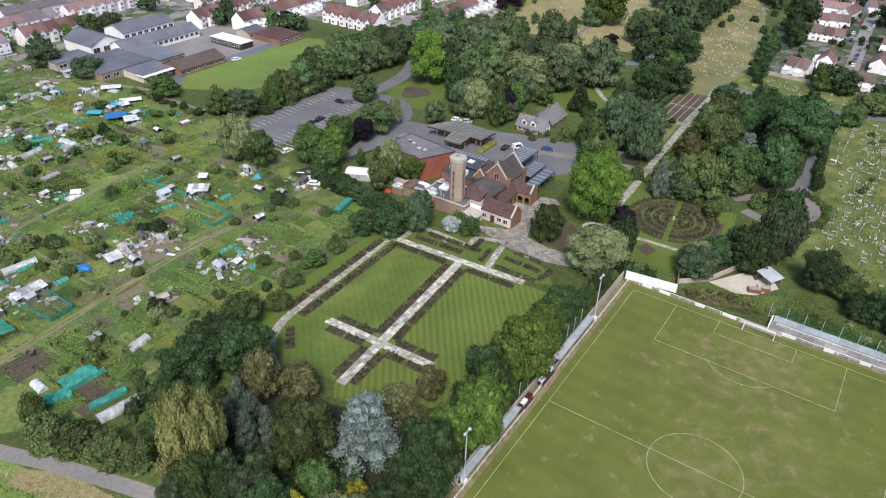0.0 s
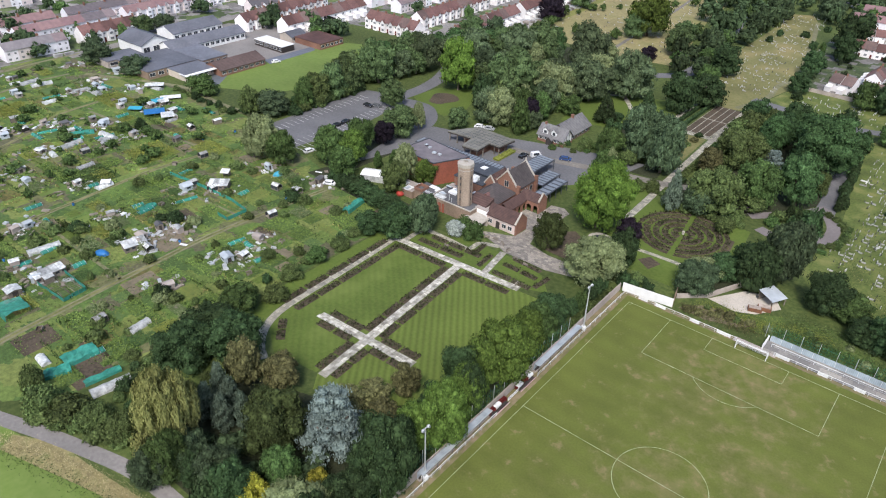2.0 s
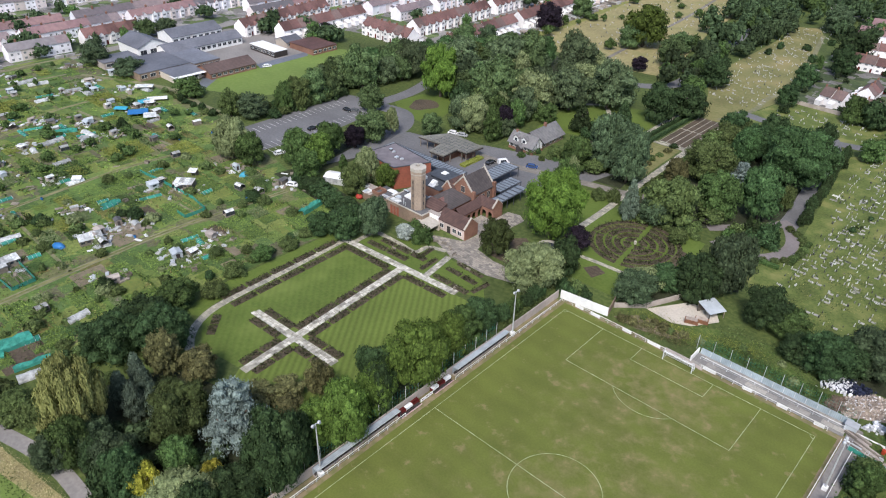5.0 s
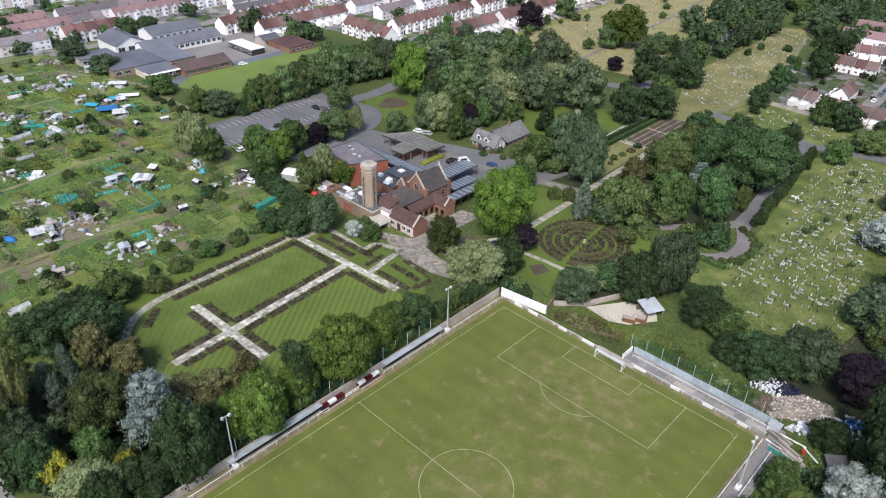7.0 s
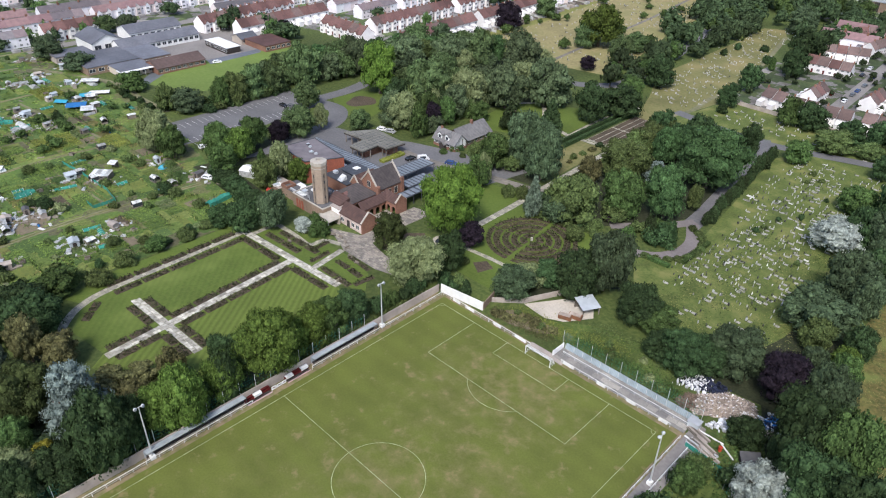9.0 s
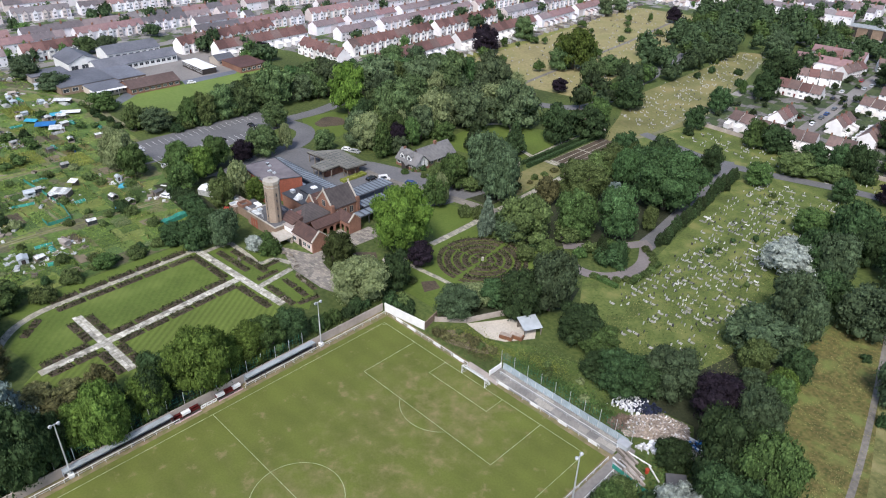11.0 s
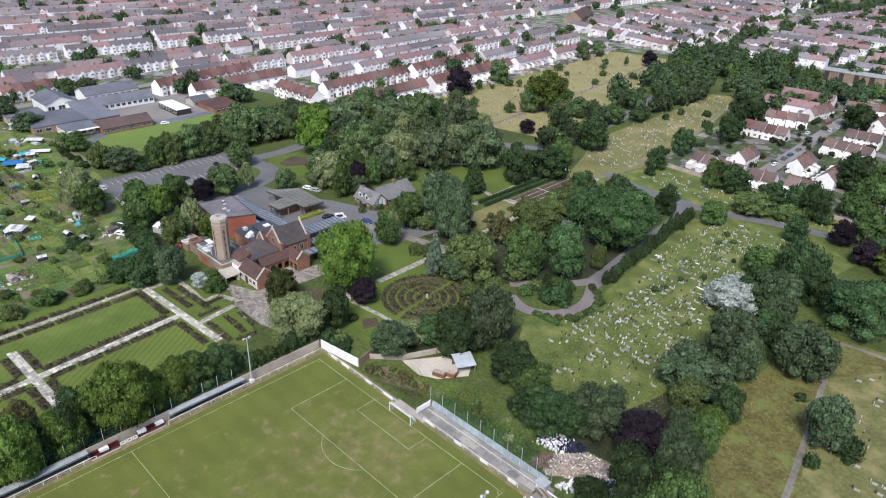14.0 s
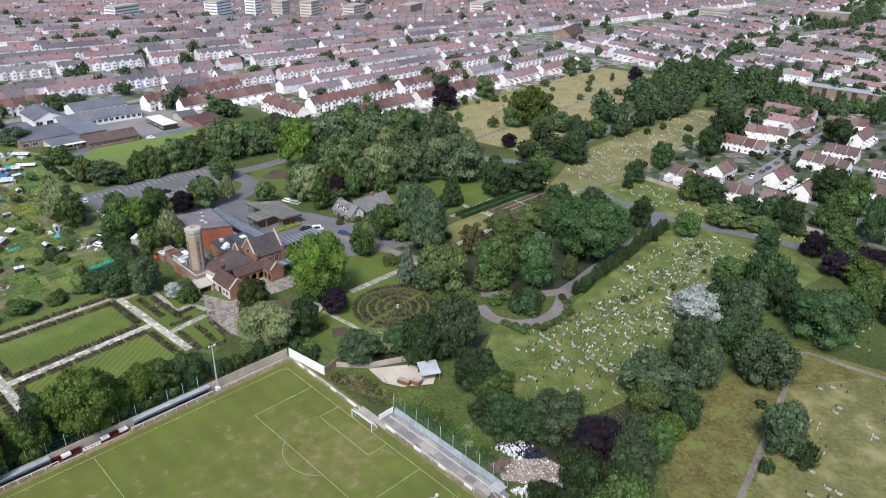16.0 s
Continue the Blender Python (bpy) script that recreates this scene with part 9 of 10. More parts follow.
far_graves([(0, 60), (3, 78), (-4, 150), (0, 166), (26, 172), (38, 130), (28, 96), (34, 60), (22, 52), (6, 52)], 420, 0.45)
far_graves([(-2, 58), (8, 44), (22, 38), (36, 44), (38, 62), (30, 96), (38, 130), (26, 160), (4, 150), (4, 80)], 260, 0.4)
far_graves([(-78, 180), (-95, 262), (-96, 345), (-78, 366), (-70, 330), (-57, 215), (-56, 184)], 300, 0.15)
far_graves([(-48, 180), (-48, 200), (40, 198), (42, 188), (0, 178)], 150)
far_graves([(-190, 200), (-215, 420), (-175, 425), (-142, 385), (-134, 300), (-108, 200)], 340, 0.35)
far_graves([(66, 94), (78, 46), (120, 40), (130, 118), (84, 112)], 130, 0.4)
far_graves([(60, 116), (56, 150), (100, 170), (120, 130)], 70, 0.3)
for name, g, m, label in (("far_headstones", far_stone, "marble", "pale headstones scattered over the old cemetery"), ("far_dark_headstones", far_dark, "granite", "dark headstones scattered over the old cemetery"), ("far_ledgers", far_slab, "grey_stone", "grey grave slabs scattered over the old cemetery")):
    tagged(part(name, g, M[m]), label, "headstones", "", "stuff")
slab_wall("cemetery_wall", (-49, 205.5), (-25, 204.4), 1.8, M["concrete"], "grey concrete cemetery boundary wall")
slab_wall("cemetery_wall", (-25, 204.4), (40, 200.5), 1.8, M["concrete"], "grey concrete cemetery boundary wall behind trees")

# ---- yard behind the goal ----
slab_wall("yard_wall", (-23, 10), (-16.9, 15.6), 1.5, M["concrete"], "grey concrete panel wall beside the gravel yard")
slab_wall("yard_wall", (-16.7, 15.8), (-10.4, 29.5), 1.7, M["concrete"], "grey concrete panel wall behind the gravel yard")
hut = thing("open_hut", -3.2, 25, "open-sided hut with a sloping pale sheet roof", "hut", "", 0, 62)
part("roof", Geo().face((-2.6, -2.6, 2.4), (2.6, -2.6, 2.4), (2.6, 2.6, 3.1), (-2.6, 2.6, 3.1)).face((-2.6, 2.6, 3.02), (2.6, 2.6, 3.02), (2.6, -2.6, 2.32), (-2.6, -2.6, 2.32)).beam((-2.6, -2.6, 2.36), (2.6, -2.6, 2.36), 0.08), M["steel_sheet"], hut)
for x in (-2.3, 2.3):
    for y in (-2.3, 2.3):
        part("post", Geo().box(x - 0.1, y - 0.1, 0, x + 0.1, y + 0.1, 2.36 if y < 0 else 3.0), M["timber"], hut)
part("back_wall", Geo().box(-2.4, 2.2, 0, 2.4, 2.3, 2.6), M["timber"], hut)
for k, (x, y, t) in enumerate(((-5.2, 18.2, 20), (-3.4, 20.2, 15))):
    s = thing("rusty_skip", x, y, "rusty open metal skip full of scrap", "skip", "", 0, t)
    part("tub", Geo().prism(rect(-1.7, -0.8, 1.7, 0.8), 0.1, 1.1), M["rust"], s)
    part("scrap", Geo().prism(rect(-1.5, -0.6, 1.4, 0.6), 1.1, 1.35), M["rubble"], s)
heap = thing("orange_heap", -11, 31.5, "heap of orange-brown sawdust behind the wall", "heap")
hg = Geo()
ball(hg, (0, 0, 0.3), (2.8, 1.4, 1.6), 6, 14)
part("mound", hg, mat("orange_heap", (0.30, 0.16, 0.05), (0.22, 0.12, 0.04), 1.5), heap)

# ---- rubbish tip beside the pitch ----
tip = random.Random(77)


def scatter(name, pts, n, size, material, label, flat=0.5, mound=1.0):
    g = Geo()
    cx, cy = sum(p[0] for p in pts) / len(pts), sum(p[1] for p in pts) / len(pts)
    span = max(math.hypot(p[0] - cx, p[1] - cy) for p in pts)
    xs, ys = [p[0] for p in pts], [p[1] for p in pts]
    k = 0
    while k < n:
        x, y = tip.uniform(min(xs), max(xs)), tip.uniform(min(ys), max(ys))
        if not inside(x, y, list(pts)):
            continue
        k += 1
        z = mound * max(0, 1 - (math.hypot(x - cx, y - cy) / span) ** 2)
        s = tip.uniform(0.4, 1.2) * size
        a = tip.uniform(0, 3.1)
        g.prism([(x + s * math.cos(a + q) * tip.uniform(0.5, 1.4), y + s * math.sin(a + q) * tip.uniform(0.5, 1.4)) for q in (0.4, 1.9, 3.5, 5.0)], max(0, z - 0.45), z + s * flat)
    return tagged(part(name, g, M[material]), label, "rubbish", "", "stuff")


def mound(name, pts, height, material, label, seed):
    """A low uneven heap over a plan outline."""
    rng = random.Random(seed)
    cx, cy = sum(p[0] for p in pts) / len(pts), sum(p[1] for p in pts) / len(pts)
    g, rings, n = Geo(), 9, 6 * len(pts)
    for k in range(rings + 1):
        u = 1 - k / rings
        for i in range(n):
            a, b, f = pts[i // 6], pts[(i // 6 + 1) % len(pts)], (i % 6) / 6
            x, y = (cx + (a[q] + (b[q] - a[q]) * f - (cx, cy)[q]) * u if q == 0 else cy + (a[q] + (b[q] - a[q]) * f - cy) * u for q in (0, 1))
            z = 0.0 if k == 0 else height * (1 - u ** 1.6) * rng.uniform(0.72, 1.12)
            g.v.append((x + rng.uniform(-0.2, 0.2), y + rng.uniform(-0.2, 0.2), z))
    for k in range(rings):
        for i in range(n):
            j = (i + 1) % n
            g.f.append((k * n + i, k * n + j, (k + 1) * n + j, (k + 1) * n + i))
    return tagged(part(name, g, M[material]), label, "heap")


def fragments(name, pts, height, n, size, material, label, seed):
    """Broken pieces lying on a mound of the same outline and height."""
    rng, g = random.Random(seed), Geo()
    cx, cy = sum(p[0] for p in pts) / len(pts), sum(p[1] for p in pts) / len(pts)
    for k in range(n):
        i, f, u = rng.randrange(len(pts)), rng.random(), math.sqrt(rng.random()) * 1.02
        a, b = pts[i], pts[(i + 1) % len(pts)]
        x, y = cx + (a[0] + (b[0] - a[0]) * f - cx) * u, cy + (a[1] + (b[1] - a[1]) * f - cy) * u
        z = max(0, height * (1 - u ** 1.6)) * 0.95
        s, w, t = size * rng.uniform(0.4, 1.7), size * rng.uniform(0.25, 0.8), rng.uniform(0, 6.28)
        up = Vector((rng.gauss(0, 0.45), rng.gauss(0, 0.45), 1)).normalized()
        e = up.cross(Vector((math.cos(t), math.sin(t), 0))).normalized()
        o = up.cross(e)
        c = Vector((x, y, z + 0.04))
        q = [c + e * s * i1 + o * w * j1 for i1, j1 in ((-1, -1), (1, -0.8), (0.9, 1), (-1, 0.9))]
        h = up * size * rng.uniform(0.15, 0.5)
        k0 = len(g.v)
        g.v += [tuple(v) for v in q] + [tuple(v + h) for v in q]
        g.f += [(k0 + 4, k0 + 5, k0 + 6, k0 + 7)] + [(k0 + m, k0 + (m + 1) % 4, k0 + 4 + (m + 1) % 4, k0 + 4 + m) for m in range(4)]
    return tagged(part(name, g, M[material]), label, "rubbish", "", "stuff")


M["red_plastic"] = mat("red_plastic", (0.45, 0.07, 0.03), (0.38, 0.05, 0.03), 1.0, 0.5, 0.1)
M["bags"] = mat("rubbish_bags", (0.70, 0.70, 0.72), (0.60, 0.61, 0.63), 1.2, 0.45, 0.3, 0.3, 0.2, per_island=0.35)
M["dark_bags"] = mat("dark_bags", (0.02, 0.025, 0.05), (0.03, 0.035, 0.06), 1.2, 0.4, 0.3, 0.3, 0.2, per_island=0.4)
HEAP = ((31, 12.4), (32.4, 17), (37, 22.5), (43, 23.4), (46, 19), (42, 15.2), (35, 10.8))
mound("rubble_mound", HEAP, 1.6, "rubble_dust", "low pinkish mound of rubble and dust", 3)
fragments("rubble_heap", HEAP, 1.6, 1500, 0.20, "rubble", "broken rubble and timber over the mound", 5)
fragments("pale_scraps", HEAP, 1.6, 150, 0.22, "bags", "pale plastic scraps among the rubble", 6)
fragments("brushwood", ((29.6, 11.6), (30.6, 15.6), (33.6, 17), (34.4, 12.6), (32, 10.6)), 0.9, 420, 0.34, "brushwood", "brown brushwood thrown beside the rubble", 7)
scatter("white_bags", ((26.5, 16), (27, 21.8), (33, 24), (34, 18)), 230, 0.24, "bags", "heap of white rubbish bags", 0.7, 0.8)
scatter("dark_bags", ((27, 17), (30, 24), (37.5, 23.4), (36, 19.5)), 300, 0.26, "dark_bags", "heap of dark rubbish bags", 0.7, 0.7)
scatter("white_waste", ((38, 9.5), (40, 13.5), (43, 12), (41, 9)), 70, 0.34, "bags", "pile of white plastic waste", 0.8, 0.8)
scatter("mixed_waste", ((44, 16), (47, 24), (52, 22), (50, 15)), 80, 0.36, "bags_pale", "scattered pale waste under trees", 0.4, 0.6)
scatter("blue_waste", ((45.4, 17.4), (46, 20), (50, 23.6), (50.6, 20.6), (48, 17)), 42, 0.36, "blue_tarp", "scattered blue plastic sheets", 0.4, 0.7)
scatter("black_waste", ((45, 17), (46, 21), (50.4, 24), (51, 19.6), (48, 16)), 60, 0.30, "dark_bags", "dark bags among the scattered waste", 0.5, 0.7)
fragments("waste_rubble", ((46.6, 14), (46.4, 18), (49.4, 18.6), (50.2, 14.4)), 0.7, 240, 0.20, "rubble", "low spill of rubble beside the waste", 9)
for x, y, l, t in ((40.7, 6.9, 5.6, 0), (44.9, 5.5, 4.2, -32), (39.0, 3.0, 5, -8)):
    b = thing("white_pole", x, y, "long white pole lying beside the path", "pole", "", 0.1, t)
    part("pole", Geo().beam((-l / 2, 0, 0.1), (l / 2, 0, 0.1), 0.25), M["white"], b)
for x, y in ((38.5, 5.6), (40.8, 3.4), (42.5, 1.6)):
    b = thing("timber_stack", x, y, "stack of long pale boards by the pitch corner", "timber stack", "", 0, -18)
    for k in range(4):
        part("board", Geo().box(-2.6, -0.9 + 0.45 * k, 0.1, 2.6, -0.55 + 0.45 * k, 0.5 + 0.05 * k), M["concrete" if k % 2 else "timber"], b)
store = thing("steel_store", 36.6, 7.2, "low blue-grey sheet steel kiosk at the pitch corner", "kiosk")
part("wall", Geo().box(-1.2, -0.9, 0, 1.2, 0.9, 1.7), M["steel_sheet"], store)
part("roof", Geo().box(-1.35, -1.05, 1.7, 1.35, 1.05, 1.8), M["galvanised"], store)


def mesh_fence(a, b, h, label):
    """A tall see-through ball-stop net on posts."""
    a, b = Vector(a), Vector(b)
    f = thing("net_screen", 0, 0, label, "net")
    n = max(1, round((b - a).length / 4))
    for i in range(n + 1):
        p = a.lerp(b, i / n)
        part("post", Geo().rod(p.x, p.y, 0, h, 0.06, 6), M["galvanised"], f)
    g = Geo()
    k = int((b - a).length / 0.9)
    for i in range(k + 1):
        p = a.lerp(b, i / k)
        g.beam((p.x, p.y, 0.1), (p.x, p.y, h), 0.02)
    for i in range(int(h / 0.9)):
        g.beam((a.x, a.y, 0.5 + 0.9 * i), (b.x, b.y, 0.5 + 0.9 * i), 0.02)
    part("mesh", g, M["green_net"], f)


mesh_fence((0.5, 9.6), (37, 9.6), 4.2, "tall green ball-stop netting behind the terrace")
mesh_fence((41.5, 0), (52, -6), 3.0, "green netting beside the timber stacks")
mesh_fence((-37.4, -100), (-37.2, -22), 5.0, "green netting behind the pitch wall")

stack = thing("timber_stack", 41, 2.6, "stack of pale planks and pipes beside the path", "timber", "", 0, -8)
for k in range(6):
    part("plank", Geo().box(-3.4 + 0.2 * (k % 3), -1.2 + 0.42 * k, 0, 3.2 - 0.3 * (k % 2), -0.9 + 0.42 * k, 0.35 + 0.12 * (k % 3)), M["timber" if k % 2 else "galvanised"], stack)
screen = thing("screen_fence", 44, 0.2, "blue-green netting screen beside the rubbish tip", "fence", "", 0, -7)
part("netting", Geo().box(-6.2, -0.04, 0.05, 6.2, 0.04, 1.2), M["green_net"], screen)
for k in range(5):
    part("post", Geo().rod(-6.2 + 3.1 * k, 0, 0, 1.9, 0.06, 6), M["galvanised"], screen)
drum = thing("red_drum", 43.6, 4.9, "red plastic drum among the rubbish", "drum")
part("body", Geo().rod(0, 0, 0, 1.0, 0.42, 12), M["red_plastic"], drum)
part("rim", Geo().rod(0, 0, 1.0, 1.06, 0.45, 12), M["red_plastic"], drum)
hut2 = thing("tip_hut", 49.5, 5.6, "half-collapsed dark hut with white edges", "hut", "", 0, 35)
part("wall", Geo().box(-1.8, -1.4, 0, 1.8, 1.4, 1.7), M["dark_timber"], hut2)
part("roof", Geo().face((-2, -1.6, 1.6), (2, -1.6, 1.9), (2, 1.6, 2.3), (-2, 1.6, 2.0)).face((-2, 1.6, 1.96), (2, 1.6, 2.26), (2, -1.6, 1.86), (-2, -1.6, 1.56)), M["felt"], hut2)
part("edge_board", Geo().beam((-2, -1.62, 1.6), (2, -1.62, 1.9), 0.1, 0.2), M["white"], hut2)


# ---- trees ----
for kind, x, y, h, r in (
    ("weeping", -77.1, -105.8, 23.2, 6.9), ("cypress", -79.7, -96.0, 10.4, 2.2), ("cypress", -82.1, -91.0, 10.8, 2.1),
    ("cypress", -77.2, -91.8, 10.6, 2.1), ("cypress", -74.7, -95.8, 10.4, 2.3), ("cypress", -71.9, -92.6, 10.3, 1.9), ("darkround", -63.2, -92.3, 14.1, 7),
    ("cedar", -53.7, -84.7, 16.8, 7.1), ("oak", -39.4, -85.5, 19.4, 6.3), ("lime", -37.8, -69.1, 17.4, 5.2),
    ("lime", -40.2, -47.3, 18.4, 7.5), ("oak", -44.7, -54.8, 12.4, 4.7), ("oak", -39.1, -58.9, 13.6, 3.3),
    ("dull", -81.6, -84.6, 13.6, 4.3), ("dull", -75.9, -80.1, 9.4, 4.9), ("dull", -56.8, -70, 5.2, 4.4),
    ("dull", -52.8, -64.1, 9.8, 3.5), ("greyoak", -64.3, -105.3, 10.2, 5.4), ("mid", -71.8, -109.6, 12.5, 4.1),
):
    plant(kind, x, y, h, r, "beside the memorial garden")
for kind, x, y, h, r in (
    ("greyoak", -73.5, -112.6, 9.5, 4), ("mid", -55.4, -96.5, 8.8, 4.1), ("yellow", -55.1, -103.9, 8.7, 3.4),
    ("pale", -44, -101.2, 9.1, 7.7), ("yellow", -48.9, -93.7, 5.5, 2.3), ("oak", -57.3, -106.3, 12.3, 4),
    ("hedge_bush", -108.6, -117.1, 6.3, 4.5), ("hedge_bush", -102.3, -114.6, 5.2, 4.9), ("hedge_bush", -96, -111.9, 5.5, 4.1),
    ("hedge_bush", -89.1, -110.4, 6, 4), ("hedge_bush", -115.5, -115.7, 7.1, 3), ("oak", -97, -89.7, 11.9, 6.7),
    ("oak", -91.5, -79.6, 11.3, 7), ("oak", -101.2, -80, 9, 6.6), ("mid", -105, -69.4, 7.5, 5.6),
    ("hedge_bush", -102.3, -60.2, 5, 3.8), ("hedge_bush", -106.5, -51.4, 4.5, 3.4), ("mid", -107.5, -41.6, 5, 3.2),
):
    plant(kind, x, y, h, r, "beside the memorial garden")
for kind, x, y, h, r in (
    ("hedge_bush", -108, -31.9, 4, 3.2), ("oak", -107.5, -20, 7, 4.2), ("oak", -101.3, -16.5, 10.1, 5.5),
    ("greyoak", -95.9, -9.7, 13, 4.8), ("pale", -173.6, -8.3, 17.1, 7), ("mid", -163.5, -6.8, 12.8, 5.2),
    ("mid", -152.7, 5.4, 14, 5.9), ("lime", -146.3, 10.6, 12.7, 5.2), ("mid", -151, 18.5, 13.5, 5.6),
    ("purple", -149.3, 29.5, 9.4, 4.4), ("hazed_green", -149.4, 38.8, 12.4, 6.6), ("hazed_green", -173.5, 60.5, 12.5, 5.8),
    ("mid", -141, 0.5, 11.3, 5.2), ("poplar", -136.3, 13, 6.6, 1.6), ("birch", -121.9, 11.6, 14.4, 4.8),
    ("lime", -116, 15.1, 9.1, 4.3), ("wood_light", -209.4, 13.9, 12.2, 4.4), ("greyoak", -202.9, 20.5, 10.2, 7.6),
):
    plant(kind, x, y, h, r, "beside the memorial garden")
for kind, x, y, h, r in (
    ("mid", -198.5, 33, 13.2, 4.3), ("wood_light", -198, 40.5, 14, 5.5), ("hazed_green", -198.5, 50.5, 15.5, 6.4),
    ("hazed_green", -199, 60, 14, 6), ("hazed_grey", -207.9, 60.5, 12.1, 5.3), ("greyoak", -316, 5, 12, 8.5),
    ("greyoak", -287.5, 8.5, 8.8, 7.4), ("mid", -242.9, 14.6, 8.7, 7.4), ("hazed_green", -345, 46, 10, 7), ("greyoak", -342, 57, 9.5, 6), ("purple", -277, 119.5, 8.5, 5),
):
    plant(kind, x, y, h, r, "beside the memorial garden")
for kind, x, y, h, r in (
    ("bright_lime", -165.1, 94.7, 23.9, 9.0), ("pale", -127.6, 74.5, 16, 6.8), ("poplar", -116.4, 72.6, 14.8, 3.7),
    ("hazed_green", -136.6, 93, 16.3, 7.2), ("purple", -117.4, 81.6, 12.4, 3.5), ("pale", -128.9, 114.5, 16.1, 9.8),
    ("hazed_green", -146.2, 112.9, 16, 6.4), ("hazed_grey", -120.5, 97.7, 15.3, 5.9),
    ("hazed_grey", -102.9, 140.8, 18.7, 11.6), ("hazed_grey", -137.5, 161.1, 23.1, 10.6), ("conifer", -83.6, 115.2, 15, 5.1),
    ("mid", -71.5, 58.1, 12, 4.8), ("bright_lime", -57.5, 28.5, 22.7, 9.6), ("purple", -46.3, 26.9, 7.9, 4.3),
    ("pale", -45.3, 2.2, 14.2, 8.5), ("oak", -41, 12.7, 13.1, 4.2), ("darkround", -62.3, 8.4, 11.5, 5.0),
):
    plant(kind, x, y, h, r, "in the cemetery grounds")
for kind, x, y, h, r in (
    ("greyoak", -21.3, 15.5, 9.8, 6.0), ("oak", -17.4, 27.5, 8, 4.6), ("oak", -78.9, 138.1, 17.6, 7.8),
    ("oak", -74, 152.6, 14.3, 8.8), ("oak", -82.6, 199.8, 15.2, 7.7), ("mid", -80.1, 169.8, 13.4, 5.9),
    ("lime", -142, 236.6, 23.7, 12.7), ("hazed_green", -146.1, 229.8, 14.1, 7.5), ("hazed_green", -114.4, 215.5, 15.9, 7.5),
    ("hazed_green", -121.9, 241.8, 12, 7.7), ("purple", -120.8, 195.6, 7.9, 4.3), ("hazed_green", -202.4, 267.4, 15.6, 7.5),
    ("purple", -198.4, 225.9, 16.4, 8.6), ("hazed_grey", -210, 372.5, 14.6, 6.3), ("hazed_grey", -211.2, 393.9, 12, 6.5),
    ("purple", -165.1, 392.5, 12, 6), ("hazed_green", -198, 77, 21, 9), ("hazed_grey", -194, 104, 19, 8.4),
):
    plant(kind, x, y, h, r, "in the cemetery grounds")
for kind, x, y, h, r in (
    ("hazed_green", -199.4, 104.1, 17.3, 9.5), ("hazed_grey", -181.7, 126.4, 18, 12.1), ("hazed_grey", -163.3, 139.1, 20.1, 10.4),
    ("hazed_green", -157.6, 152.7, 21, 10.3), ("mid", -201.5, 40, 12.5, 5.5), ("hazed_grey", -195, 90, 13, 6), ("hazed_green", -193.5, 98, 12, 5.4), 
):
    plant(kind, x, y, h, r, "in the cemetery grounds")
for kind, x, y, h, r in (
    ("silver", 31.6, 105, 10.7, 8.3), ("oak", 37, 110.9, 14.9, 6.2), ("greyoak", 43.4, 108.9, 16, 6.2),
    ("oak", 46.6, 94.8, 11.2, 5.2), ("mid", 27.3, 134.5, 9.6, 6.2), ("oak", 39.9, 132.1, 18.2, 7.3), ("oak", 47.5, 127, 13, 5.8),
    ("greyoak", 42.2, 79, 16.2, 6.6), ("greyoak", 48.1, 73.7, 14.5, 5), ("greyoak", 41.8, 60.5, 11.7, 8.9),
    ("wood_light", 44.8, 52.2, 9.6, 4.2), ("oak", 53.4, 54.7, 10.6, 3.9), ("lime", 52.8, 49.4, 6.5, 3.8),
    ("purple", 45.9, 29, 12.1, 6.4), ("greyoak", 46.9, 44.5, 6.6, 3.1), ("mid", 54.8, 40, 11.4, 3.7),
    ("greyoak", 55.8, 27.4, 15.8, 5.9), ("oak", 57.4, 8.5, 21.8, 7.9), ("mid", 63.7, 8.7, 22.3, 7.4),
):
    plant(kind, x, y, h, r, "by the old cemetery")
for kind, x, y, h, r in (
    ("greyoak", 34.9, 29.7, 12.3, 7.2), ("oak", 26, 21.5, 11, 5.9), ("mid", 14.3, 30.9, 7.2, 5.8),
    ("oak", 8, 30, 11.5, 6), ("greyoak", 58.9, 87.7, 14.4, 8), ("oak", 62.5, 121, 16, 10.4),
    ("greyoak", 72.9, 63.5, 13.3, 5.1), ("bush", 77.4, 64.3, 5.6, 3.7), ("bush", 73.3, 54.7, 4.5, 1.7),
    ("lime", 58.4, 166.9, 9.9, 6.7), ("purple", 49.5, 167.9, 9.4, 5.2), ("purple", 56.3, 183.9, 7.1, 6),
    ("bush", 62.8, 77.1, 1.8, 1.7), ("bush", -7.8, 70.2, 6.4, 5.4),
):
    plant(kind, x, y, h, r, "by the old cemetery")
